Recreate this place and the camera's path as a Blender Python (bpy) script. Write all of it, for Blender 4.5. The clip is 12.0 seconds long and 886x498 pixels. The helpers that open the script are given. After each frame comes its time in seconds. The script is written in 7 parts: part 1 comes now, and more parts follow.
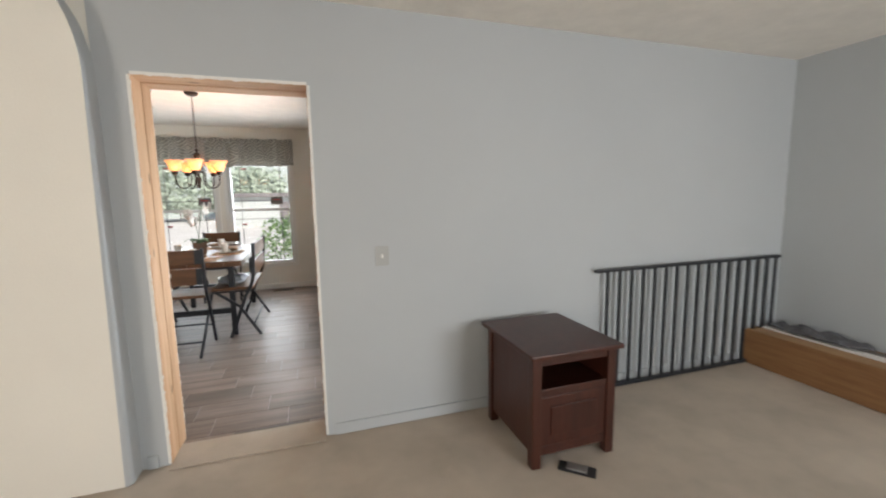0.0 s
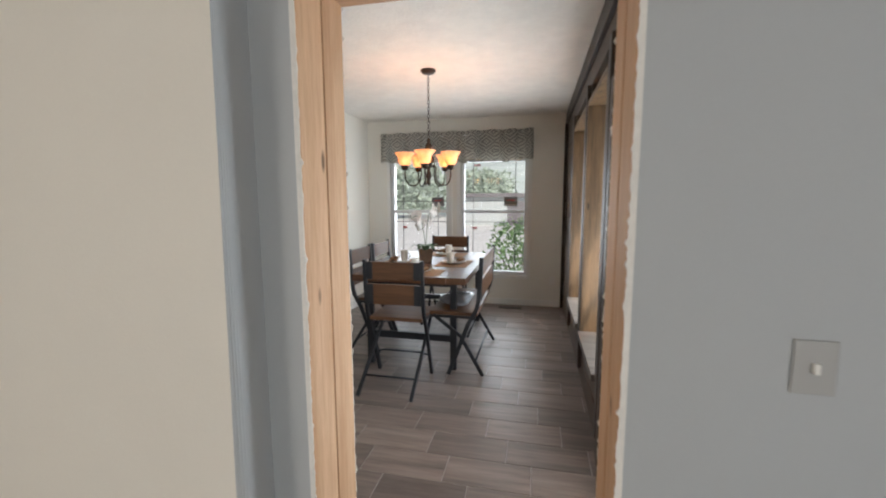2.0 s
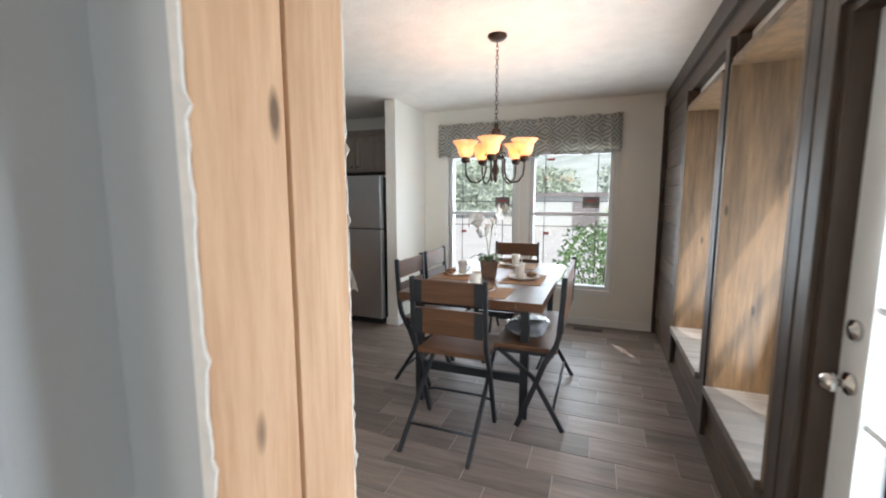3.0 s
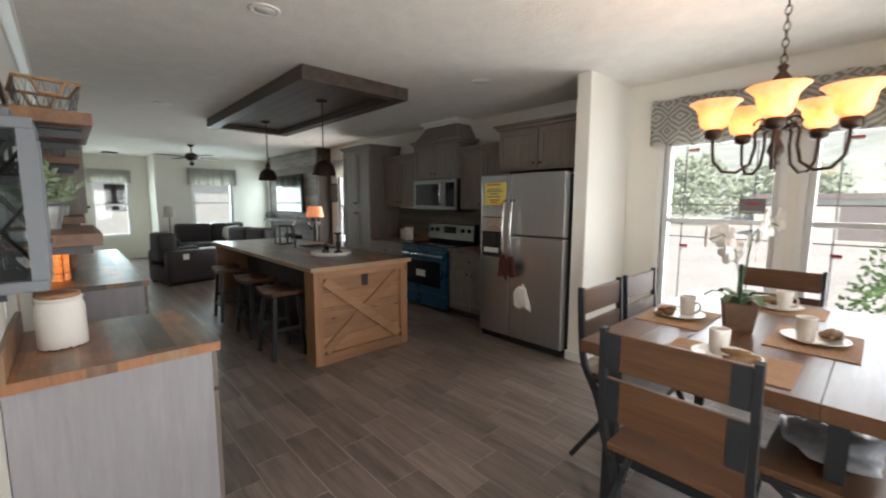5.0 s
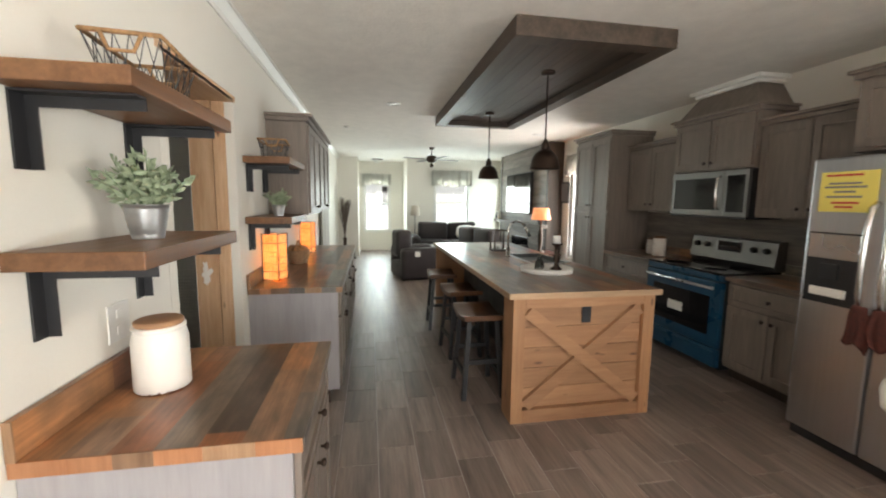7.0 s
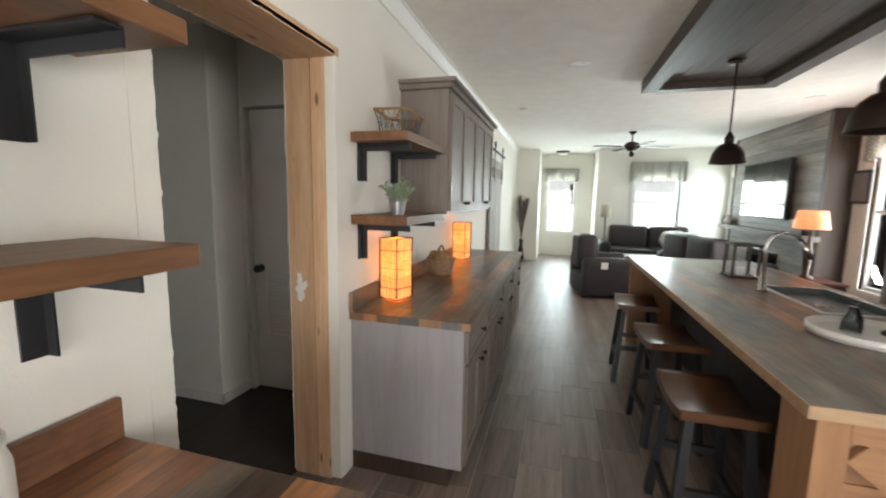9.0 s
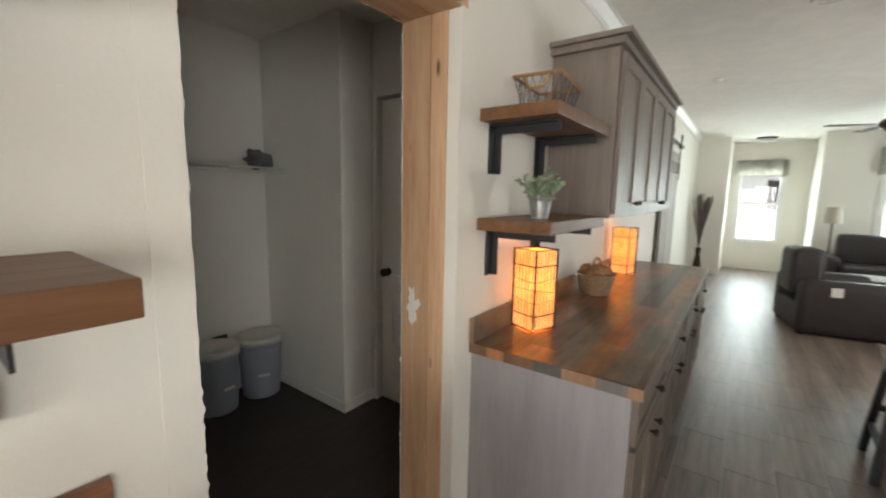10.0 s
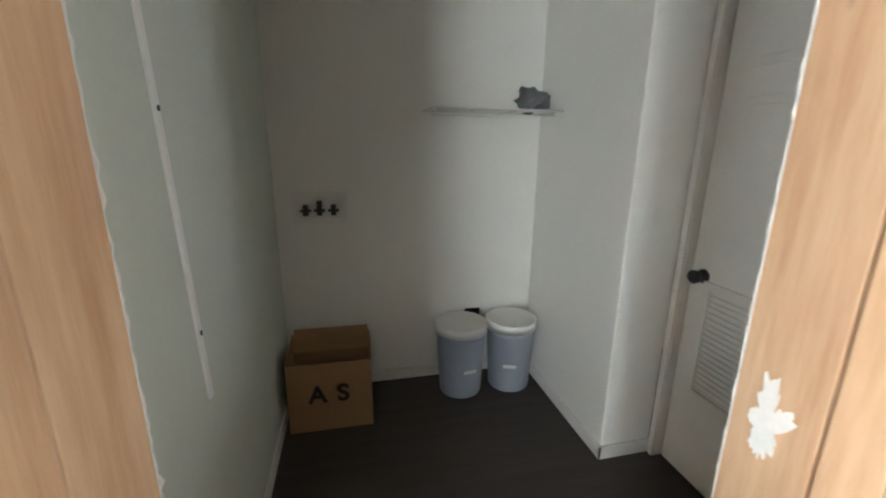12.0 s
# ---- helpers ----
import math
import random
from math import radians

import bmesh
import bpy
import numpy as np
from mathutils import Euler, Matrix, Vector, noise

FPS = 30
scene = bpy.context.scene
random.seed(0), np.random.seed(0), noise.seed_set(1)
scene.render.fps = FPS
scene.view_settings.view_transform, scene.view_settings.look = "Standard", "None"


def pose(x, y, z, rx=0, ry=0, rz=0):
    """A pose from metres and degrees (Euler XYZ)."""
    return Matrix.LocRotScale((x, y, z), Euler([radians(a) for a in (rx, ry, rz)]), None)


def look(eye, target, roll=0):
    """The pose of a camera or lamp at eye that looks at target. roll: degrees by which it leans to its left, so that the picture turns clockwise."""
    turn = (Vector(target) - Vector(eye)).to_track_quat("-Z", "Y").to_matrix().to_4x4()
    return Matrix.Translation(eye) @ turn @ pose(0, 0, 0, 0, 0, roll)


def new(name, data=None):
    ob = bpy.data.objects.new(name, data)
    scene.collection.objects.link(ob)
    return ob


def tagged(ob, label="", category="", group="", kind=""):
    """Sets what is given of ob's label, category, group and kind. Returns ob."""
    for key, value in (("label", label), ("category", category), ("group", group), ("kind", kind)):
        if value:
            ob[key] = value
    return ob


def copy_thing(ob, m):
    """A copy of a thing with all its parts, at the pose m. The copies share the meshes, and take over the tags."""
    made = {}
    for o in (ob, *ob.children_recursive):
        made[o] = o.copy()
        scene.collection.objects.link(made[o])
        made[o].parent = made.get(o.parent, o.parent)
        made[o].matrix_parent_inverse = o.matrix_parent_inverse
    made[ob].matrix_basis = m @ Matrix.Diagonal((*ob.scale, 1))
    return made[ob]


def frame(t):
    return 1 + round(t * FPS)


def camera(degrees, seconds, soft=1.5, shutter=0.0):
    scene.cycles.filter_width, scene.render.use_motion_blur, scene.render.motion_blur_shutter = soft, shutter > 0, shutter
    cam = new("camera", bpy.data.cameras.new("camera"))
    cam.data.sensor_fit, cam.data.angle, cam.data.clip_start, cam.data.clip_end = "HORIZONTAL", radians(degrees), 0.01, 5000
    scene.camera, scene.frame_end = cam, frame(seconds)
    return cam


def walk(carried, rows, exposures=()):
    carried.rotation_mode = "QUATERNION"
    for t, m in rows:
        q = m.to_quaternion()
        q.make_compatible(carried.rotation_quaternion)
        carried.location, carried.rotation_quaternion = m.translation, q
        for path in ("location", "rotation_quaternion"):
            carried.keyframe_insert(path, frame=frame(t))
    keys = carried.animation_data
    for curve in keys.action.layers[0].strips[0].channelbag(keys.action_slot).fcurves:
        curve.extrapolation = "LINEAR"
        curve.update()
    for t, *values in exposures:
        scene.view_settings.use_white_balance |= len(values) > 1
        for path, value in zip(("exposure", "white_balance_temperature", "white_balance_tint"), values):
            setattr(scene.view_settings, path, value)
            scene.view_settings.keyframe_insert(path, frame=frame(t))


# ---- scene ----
cam = camera(95.1, 12.0, soft=2.0, shutter=0.3)
PATH = [
    (0, (0.57, 0.046, 1.508), (1.172, 1.936, 1.255), -1.0),
    (0.5, (0.601, 0.429, 1.529), (0.855, 2.398, 1.284), -0.4),
    (1, (0.511, 0.795, 1.517), (0.426, 2.779, 1.276), -0.1),
    (1.5, (0.403, 1.169, 1.517), (0.139, 3.137, 1.277), -0.3),
    (2, (0.36, 1.562, 1.52), (-0.084, 3.497, 1.282), -0.2),
    (2.5, (0.27, 1.927, 1.513), (-0.339, 3.817, 1.276), -0.3),
    (2.7, (0.204, 2.082, 1.519), (-0.447, 3.958, 1.281), -0.2),
    (4.3, (-0.159, 2.892, 1.543), (-1.317, 4.505, 1.306), 0.1),
    (4.5, (-0.209, 2.95, 1.54), (-1.451, 4.501, 1.308), 0.1),
    (5, (-0.297, 3.1, 1.526), (-1.756, 4.448, 1.296), 0.2),
    (5.5, (-0.4, 3.275, 1.528), (-2.056, 4.375, 1.303), 0.3),
    (6, (-0.646, 3.447, 1.525), (-2.451, 4.278, 1.294), 0.4),
    (6.5, (-0.925, 3.591, 1.529), (-2.826, 4.166, 1.298), 0.5),
    (7, (-1.21, 3.748, 1.537), (-3.165, 4.099, 1.301), 0.6),
    (7.2, (-1.314, 3.801, 1.548), (-3.282, 4.068, 1.309), 0.6),
    (8.8, (-2.261, 3.906, 1.508), (-4.2, 3.486, 1.255), 1.2),
    (9, (-2.352, 3.924, 1.51), (-4.261, 3.383, 1.257), 1.0),
    (9.5, (-2.604, 3.863, 1.491), (-4.394, 3.009, 1.231), 1.0),
    (10, (-2.872, 3.74, 1.506), (-4.466, 2.563, 1.234), 1.1),
    (10.5, (-3.129, 3.625, 1.504), (-4.442, 2.146, 1.211), 0.5),
    (11, (-3.334, 3.488, 1.502), (-4.322, 1.78, 1.177), 0.2),
    (11.5, (-3.426, 3.279, 1.499), (-4.104, 1.439, 1.108), 0.5),
    (12, (-3.453, 3.117, 1.48), (-3.889, 1.23, 0.981), 0.6),
]
EXPOSURES = [
    (0.0, 0.2, 6700, 11),
    (1.0, -0.35, 6500, 10),
    (1.5, -0.3, 6500, 11),
    (2.0, -0.22, 6500, 11),
    (2.5, 0.0, 6400, 10),
    (4.5, 0.32, 6250, 10),
    (5.0, 0.3, 6900, 12),
    (5.5, 0.25, 7700, 15),
    (6.0, 0.65, 7600, 15),
    (6.5, 1.0, 7400, 14),
    (7.0, 1.15, 7400, 13),
    (9.0, 1.25, 7100, 13),
    (9.5, 1.3, 7100, 13),
    (10.0, 1.2, 7300, 13),
    (10.5, 1.12, 7500, 14),
    (11.0, 1.5, 7300, 14),
    (11.5, 1.6, 7300, 13),
    (12.0, 2.6, 6500, 9),
]
walk(cam, [(t, look(eye, target, roll)) for t, eye, target, roll in PATH], EXPOSURES)

# ---- world, sun, large lights ----
world = bpy.data.worlds.new("world")
scene.world = world
world.use_nodes = True
wn = world.node_tree
sky = wn.nodes.new("ShaderNodeTexSky")
sky.sky_type, sky.sun_disc = "NISHITA", False
sky.sun_elevation, sky.sun_rotation = radians(48), radians(150)
wn.links.new(sky.outputs[0], wn.nodes["Background"].inputs[0])
wn.nodes["Background"].inputs[1].default_value = 0.15


def sun_lamp():
    data = bpy.data.lights.new("sun", "SUN")
    data.energy, data.angle, data.color = 5.0, radians(0.6), (1, 0.95, 0.87)
    ob = new("sun", data)
    d = Vector((math.sin(radians(150)) * math.cos(radians(48)), math.cos(radians(150)) * math.cos(radians(48)), math.sin(radians(48))))
    ob.matrix_world = look(d * 30, (0, 0, 0))


def window_light(x, y, z, target, w, h, power, color=(0.9, 0.95, 1)):
    data = bpy.data.lights.new("window_light", "AREA")
    data.shape, data.size, data.size_y, data.energy, data.color = "RECTANGLE", w, h, power, color
    ob = new("window_light", data)
    ob.matrix_world = look((x, y, z), target)


def bulb(x, y, z, power, radius, color=(1, 0.62, 0.28)):
    data = bpy.data.lights.new("bulb_light", "POINT")
    data.energy, data.shadow_soft_size, data.color = power, radius, color
    new("bulb_light", data).location = (x, y, z)


sun_lamp()
COOL = (0.86, 0.94, 1.0)
CYAN = (0.72, 0.93, 1.0)
window_light(-1.35, 7.56, 1.25, (-1.35, 3, 1.5), 0.82, 1.55, 25, COOL)
window_light(-0.24, 7.56, 1.25, (-0.24, 3, 1.5), 0.86, 1.55, 25, COOL)
window_light(1.14, 5.63, 1.35, (-3, 5.6, 2.3), 0.85, 1.6, 26, COOL)
window_light(1.14, 4.5, 1.35, (-3, 4.5, 2.3), 0.75, 1.6, 26, COOL)
window_light(0.95, 3.42, 1.2, (-4, 3.6, 1.9), 0.5, 1.6, 32, COOL)
window_light(-7.85, 7.56, 1.4, (-7.6, 3, 1.6), 0.85, 1.6, 38, COOL)
window_light(-12.71, 6.02, 1.4, (-6, 6.05, 1.9), 0.85, 1.3, 32, CYAN)
window_light(-13.91, 3.95, 1.36, (-6, 3.9, 1.4), 0.65, 1.4, 24, CYAN)
window_light(-12.05, 7.56, 1.4, (-12.0, 3, 0.9), 0.5, 1.6, 22, CYAN)
window_light(3.1, -2.71, 1.35, (2.1, 1.2, -0.6), 1.7, 1.4, 104, (0.93, 0.97, 1))
window_light(-2.85, -0.9, 1.4, (-0.6, 1.6, 0.2), 1.3, 1.3, 56, (1, 0.93, 0.84))


# ---- helpers for building ----
def tri_noise(nt, scale, vec, detail=4.0, rough=0.6):
    n = nt.nodes.new("ShaderNodeTexNoise")
    n.inputs["Scale"].default_value, n.inputs["Detail"].default_value, n.inputs["Roughness"].default_value = scale, detail, rough
    nt.links.new(vec, n.inputs["Vector"])
    return n.outputs["Fac"]


def math_node(nt, op, a, b=None):
    n = nt.nodes.new("ShaderNodeMath")
    n.operation = op
    for i, v in enumerate((a, b)):
        if v is None:
            continue
        if isinstance(v, (int, float)):
            n.inputs[i].default_value = v
        else:
            nt.links.new(v, n.inputs[i])
    return n.outputs[0]


def ramp(nt, fac, stops):
    n = nt.nodes.new("ShaderNodeValToRGB")
    el = n.color_ramp.elements
    while len(el) < len(stops):
        el.new(0.5)
    for e, (p, c) in zip(el, stops):
        e.position, e.color = p, (*c, 1)
    nt.links.new(fac, n.inputs[0])
    return n.outputs["Color"]


def mix(nt, fac, a, b, mode="MIX"):
    n = nt.nodes.new("ShaderNodeMix")
    n.data_type, n.blend_type = "RGBA", mode
    for sock, v in ((n.inputs[0], fac), (n.inputs[6], a), (n.inputs[7], b)):
        if isinstance(v, (int, float)):
            sock.default_value = v
        elif isinstance(v, tuple):
            sock.default_value = (*v, 1)
        else:
            nt.links.new(v, sock)
    return n.outputs[2]


def bump(nt, bsdf, height, strength, dist=0.004):
    n = nt.nodes.new("ShaderNodeBump")
    n.inputs["Strength"].default_value, n.inputs["Distance"].default_value = strength, dist
    nt.links.new(height, n.inputs["Height"])
    nt.links.new(n.outputs[0], bsdf.inputs["Normal"])


def begin(name, rough, metal=0.0):
    m = bpy.data.materials.new(name)
    m.use_nodes = True
    nt = m.node_tree
    b = nt.nodes["Principled BSDF"]
    b.inputs["Roughness"].default_value, b.inputs["Metallic"].default_value = rough, metal
    tc = nt.nodes.new("ShaderNodeTexCoord")
    return m, nt, b, tc.outputs["Object"]


def stretched(nt, vec, sx, sy, sz, shift=True):
    n = nt.nodes.new("ShaderNodeMapping")
    n.inputs["Scale"].default_value = (sx, sy, sz)
    nt.links.new(vec, n.inputs["Vector"])
    if shift:
        info = nt.nodes.new("ShaderNodeObjectInfo")
        c = nt.nodes.new("ShaderNodeCombineXYZ")
        for i in range(3):
            nt.links.new(math_node(nt, "MULTIPLY", info.outputs["Random"], 37.0 + 11 * i), c.inputs[i])
        nt.links.new(c.outputs[0], n.inputs["Location"])
    return n.outputs[0]


def paint(name, col, rough=0.5, var=0.08, scale=3.0, metal=0.0, grain=60.0, relief=0.15, depth=0.002):
    """Paint, plastic, cloth or metal with soft stains, a fine grain and a little relief."""
    m, nt, b, co = begin(name, rough, metal)
    big, fine = tri_noise(nt, scale, co, 3), tri_noise(nt, grain, co, 2)
    lo, hi = tuple(c * (1 - var) for c in col), tuple(min(1, c * (1 + var)) for c in col)
    c = ramp(nt, big, [(0.3, lo), (0.7, hi)])
    c = mix(nt, 0.25, c, ramp(nt, fine, [(0.3, lo), (0.7, hi)]))
    nt.links.new(c, b.inputs["Base Color"])
    nt.links.new(ramp(nt, big, [(0.3, (max(0, rough - 0.06),) * 3), (0.7, (min(1, rough + 0.06),) * 3)]), b.inputs["Roughness"])
    if relief:
        bump(nt, b, fine, relief, depth)
    return m


def wood(name, dark, light, axis="x", rough=0.5, fine=1.0, vary=0.25, knots=0.0, relief=0.25):
    """Grain that runs along one axis; each piece a little lighter or darker."""
    m, nt, b, co = begin(name, rough)
    k = {"x": (1.2, 14, 14), "y": (14, 1.2, 14), "z": (14, 14, 1.2)}[axis]
    v = stretched(nt, co, *(s * fine for s in k))
    g1, g2 = tri_noise(nt, 1.6, v, 6, 0.65), tri_noise(nt, 6.0, v, 4, 0.7)
    c = mix(nt, 0.4, ramp(nt, g1, [(0.32, dark), (0.68, light)]), ramp(nt, g2, [(0.3, dark), (0.7, light)]))
    info = nt.nodes.new("ShaderNodeObjectInfo")
    tone = ramp(nt, info.outputs["Random"], [(0, (1 - vary,) * 3), (1, (1.0,) * 3)])
    c = mix(nt, 1.0, c, tone, "MULTIPLY")
    if knots:
        vk = stretched(nt, co, *{"x": (4, 13, 13), "y": (13, 4, 13), "z": (13, 13, 4)}[axis])
        vo = nt.nodes.new("ShaderNodeTexVoronoi")
        vo.inputs["Scale"].default_value = 1.0
        nt.links.new(vk, vo.inputs["Vector"])
        spot = ramp(nt, vo.outputs["Distance"], [(0.07, (1, 1, 1)), (0.16, (0, 0, 0))])
        pick = nt.nodes.new("ShaderNodeSeparateColor")
        nt.links.new(vo.outputs["Color"], pick.inputs[0])
        spot = math_node(nt, "MULTIPLY", spot, math_node(nt, "GREATER_THAN", pick.outputs[0], 0.48))
        c = mix(nt, math_node(nt, "MULTIPLY", spot, knots), c, tuple(d * 0.22 for d in dark))
    nt.links.new(c, b.inputs["Base Color"])
    nt.links.new(ramp(nt, g2, [(0.2, (max(0, rough - 0.08),) * 3), (0.8, (min(1, rough + 0.1),) * 3)]), b.inputs["Roughness"])
    bump(nt, b, g2, relief, 0.003)
    return m


def glow(name, col, strength):
    m = bpy.data.materials.new(name)
    m.use_nodes = True
    nt = m.node_tree
    b = nt.nodes["Principled BSDF"]
    b.inputs["Base Color"].default_value = (*col, 1)
    b.inputs["Emission Color"].default_value = (*col, 1)
    b.inputs["Emission Strength"].default_value = strength
    return m


def glass_mat(name, tint=(1, 1, 1), rough=0.0, ior=1.45):
    m = bpy.data.materials.new(name)
    m.use_nodes = True
    nt = m.node_tree
    out = nt.nodes["Material Output"]
    tr, gl, mx, fr = (nt.nodes.new(k) for k in ("ShaderNodeBsdfTransparent", "ShaderNodeBsdfGlossy", "ShaderNodeMixShader", "ShaderNodeFresnel"))
    tr.inputs[0].default_value = (*tint, 1)
    gl.inputs["Roughness"].default_value = rough
    fr.inputs[0].default_value = ior
    for a, c in ((fr.outputs[0], mx.inputs[0]), (tr.outputs[0], mx.inputs[1]), (gl.outputs[0], mx.inputs[2]), (mx.outputs[0], out.inputs[0])):
        nt.links.new(a, c)
    return m


def box(bm, x0, x1, y0, y1, z0, z1, r=0.0):
    """A box in bm, its edges rounded by r."""
    vs = [bm.verts.new((x, y, z)) for x in (x0, x1) for y in (y0, y1) for z in (z0, z1)]
    fs = [bm.faces.new([vs[i] for i in f]) for f in ((0, 1, 3, 2), (4, 6, 7, 5), (0, 4, 5, 1), (2, 3, 7, 6), (0, 2, 6, 4), (1, 5, 7, 3))]
    if r:
        es = list({e for f in fs for e in f.edges})
        bmesh.ops.bevel(bm, geom=es, offset=r, segments=2, profile=0.6, affect="EDGES")


def boxes(*items, r=0.0):
    bm = bmesh.new()
    for i in items:
        box(bm, *i[:6], r=i[6] if len(i) > 6 else r)
    return bm


def lathe(profile, n=24, at=(0, 0, 0), bm=None):
    """A turned shape from (radius, height) pairs."""
    bm = bm or bmesh.new()
    rings = []
    for r, z in profile:
        rings.append([bm.verts.new((at[0] + r * math.cos(a), at[1] + r * math.sin(a), at[2] + z)) for a in (2 * math.pi * i / n for i in range(n))])
    for a, b in zip(rings, rings[1:]):
        for i in range(n):
            f = bm.faces.new((a[i], a[(i + 1) % n], b[(i + 1) % n], b[i]))
            f.smooth = True
    for ring, flip in ((rings[0], True), (rings[-1], False)):
        if (ring[0].co - ring[n // 2].co).length > 1e-4:
            bm.faces.new(ring[::-1] if flip else ring)
    return bm


def tube(points, r, n=8, bm=None, ends=None):
    """A round bar along points; ends: a second radius to taper to."""
    bm = bm or bmesh.new()
    ps = [Vector(p) for p in points]
    rings, last = [], None
    for i, p in enumerate(ps):
        d = (ps[min(i + 1, len(ps) - 1)] - ps[max(i - 1, 0)]).normalized()
        if last is None:
            side = d.orthogonal().normalized()
        else:
            side = (last - d * last.dot(d)).normalized()
        last = side
        up = d.cross(side)
        rr = r if ends is None else r + (ends - r) * i / (len(ps) - 1)
        rings.append([bm.verts.new(p + rr * (math.cos(a) * side + math.sin(a) * up)) for a in (2 * math.pi * k / n for k in range(n))])
    for a, b in zip(rings, rings[1:]):
        for k in range(n):
            f = bm.faces.new((a[k], a[(k + 1) % n], b[(k + 1) % n], b[k]))
            f.smooth = n > 5
    bm.faces.new(rings[0][::-1])
    bm.faces.new(rings[-1])
    return bm


def bar(points, w, d, bm=None, across=(1, 0, 0)):
    """A flat bar along points: w across the given direction, d the other way."""
    bm = bm or bmesh.new()
    ps, ax = [Vector(p) for p in points], Vector(across).normalized()
    rings = []
    for i, p in enumerate(ps):
        t = (ps[min(i + 1, len(ps) - 1)] - ps[max(i - 1, 0)]).normalized()
        o = t.cross(ax).normalized()
        rings.append([bm.verts.new(p + sx * ax * w / 2 + so * o * d / 2) for sx, so in ((-1, -1), (1, -1), (1, 1), (-1, 1))])
    for a, b in zip(rings, rings[1:]):
        for k in range(4):
            bm.faces.new((a[k], a[(k + 1) % 4], b[(k + 1) % 4], b[k]))
    bm.faces.new(rings[0][::-1])
    bm.faces.new(rings[-1])
    return bm


def arc(cx, cy, cz, r, a0, a1, n=12, plane="xz"):
    out = []
    for i in range(n + 1):
        a = radians(a0 + (a1 - a0) * i / n)
        u, v = r * math.cos(a), r * math.sin(a)
        out.append({"xz": (cx + u, cy, cz + v), "yz": (cx, cy + u, cz + v), "xy": (cx + u, cy + v, cz)}[plane])
    return out


def blob(rx, ry, rz, at=(0, 0, 0), lump=0.0, bm=None, sub=3, power=1.0):
    """A rounded, slightly uneven cushion."""
    bm = bm or bmesh.new()
    made = bmesh.ops.create_icosphere(bm, subdivisions=sub, radius=1)["verts"]
    for v in made:
        c = v.co.copy()
        if power != 1.0:
            c = Vector([math.copysign(abs(k) ** power, k) for k in c])
        s = 1 + lump * noise.noise(c * 1.7 + Vector(at))
        v.co = Vector((c.x * rx * s + at[0], c.y * ry * s + at[1], c.z * rz * s + at[2]))
    for f in bm.faces:
        f.smooth = True
    return bm


def finish(bm, name):
    bmesh.ops.recalc_face_normals(bm, faces=bm.faces)
    me = bpy.data.meshes.new(name)
    bm.to_mesh(me)
    bm.free()
    return me


def part(name, bm, material, parent, label=""):
    ob = new(name, finish(bm, name))
    ob.data.materials.append(material)
    ob.parent = parent
    if label:
        ob["label"] = label
    return ob


def thing(name, m, label, category, group=""):
    """An Empty at a thing's base, to take its parts."""
    ob = new(name)
    ob.empty_display_size = 0.1
    ob.matrix_basis = m
    return tagged(ob, label, category, group)


def solid(name, bm, material, m, label, category, group=""):
    """A thing of one mesh."""
    ob = new(name, finish(bm, name))
    ob.data.materials.append(material)
    ob.matrix_basis = m
    return tagged(ob, label, category, group)


def setting(name, bm, material, label, category):
    ob = new(name, finish(bm, name))
    ob.data.materials.append(material)
    return tagged(ob, label, category, "", "structure")


def wall_cells(axis, c0, c1, s0, s1, z0, z1, holes):
    """The boxes of a wall from c0 to c1 thick and s0 to s1 long, round its holes (s0, s1, z0, z1)."""
    cuts = sorted({s0, s1, *(v for h in holes for v in h[:2])})
    out = []
    for a, b in zip(cuts, cuts[1:]):
        spans, low = [], z0
        for h in sorted((h for h in holes if h[0] <= a and h[1] >= b), key=lambda h: h[2]):
            if h[2] > low:
                spans.append((low, h[2]))
            low = h[3]
        if low < z1:
            spans.append((low, z1))
        for lo, hi in spans:
            out.append((a, b, c0, c1, lo, hi) if axis == "x" else (c0, c1, a, b, lo, hi))
    return out

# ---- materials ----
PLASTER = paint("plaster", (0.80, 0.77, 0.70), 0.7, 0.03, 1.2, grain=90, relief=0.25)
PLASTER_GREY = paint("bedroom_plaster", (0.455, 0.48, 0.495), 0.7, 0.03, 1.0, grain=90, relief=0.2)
UTILITY = paint("utility_plaster", (0.82, 0.81, 0.76), 0.7, 0.04, 1.0, grain=90, relief=0.2)
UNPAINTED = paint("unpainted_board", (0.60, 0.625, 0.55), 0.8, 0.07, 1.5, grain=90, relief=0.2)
CEILING = paint("ceiling_paint", (0.84, 0.80, 0.74), 0.8, 0.06, 6.0, grain=40, relief=0.5, depth=0.006)
TRIM = paint("trim_paint", (0.80, 0.79, 0.75), 0.4, 0.03)
CARPET = paint("carpet", (0.48, 0.41, 0.335), 0.95, 0.18, 2.5, grain=220, relief=0.9, depth=0.008)
STUD = wood("stud_timber", (0.53, 0.29, 0.15), (0.80, 0.545, 0.345), "z", 0.65, 0.7, 0.15, 0.9)
BARNWALL = wood("barn_boards", (0.035, 0.022, 0.015), (0.16, 0.10, 0.06), "y", 0.6, 0.8, 0.35, 0.4)
BARN_Z = wood("stained_post", (0.05, 0.03, 0.015), (0.26, 0.15, 0.07), "z", 0.5, 0.7, 0.25, 0.8)
DARKTRIM = wood("dark_trim", (0.03, 0.018, 0.012), (0.085, 0.055, 0.038), "z", 0.5)
TILE = wood("wood_look_tile", (0.10, 0.074, 0.064), (0.37, 0.285, 0.24), "x", 0.40, 0.45, 0.34, 0.0, 0.12)
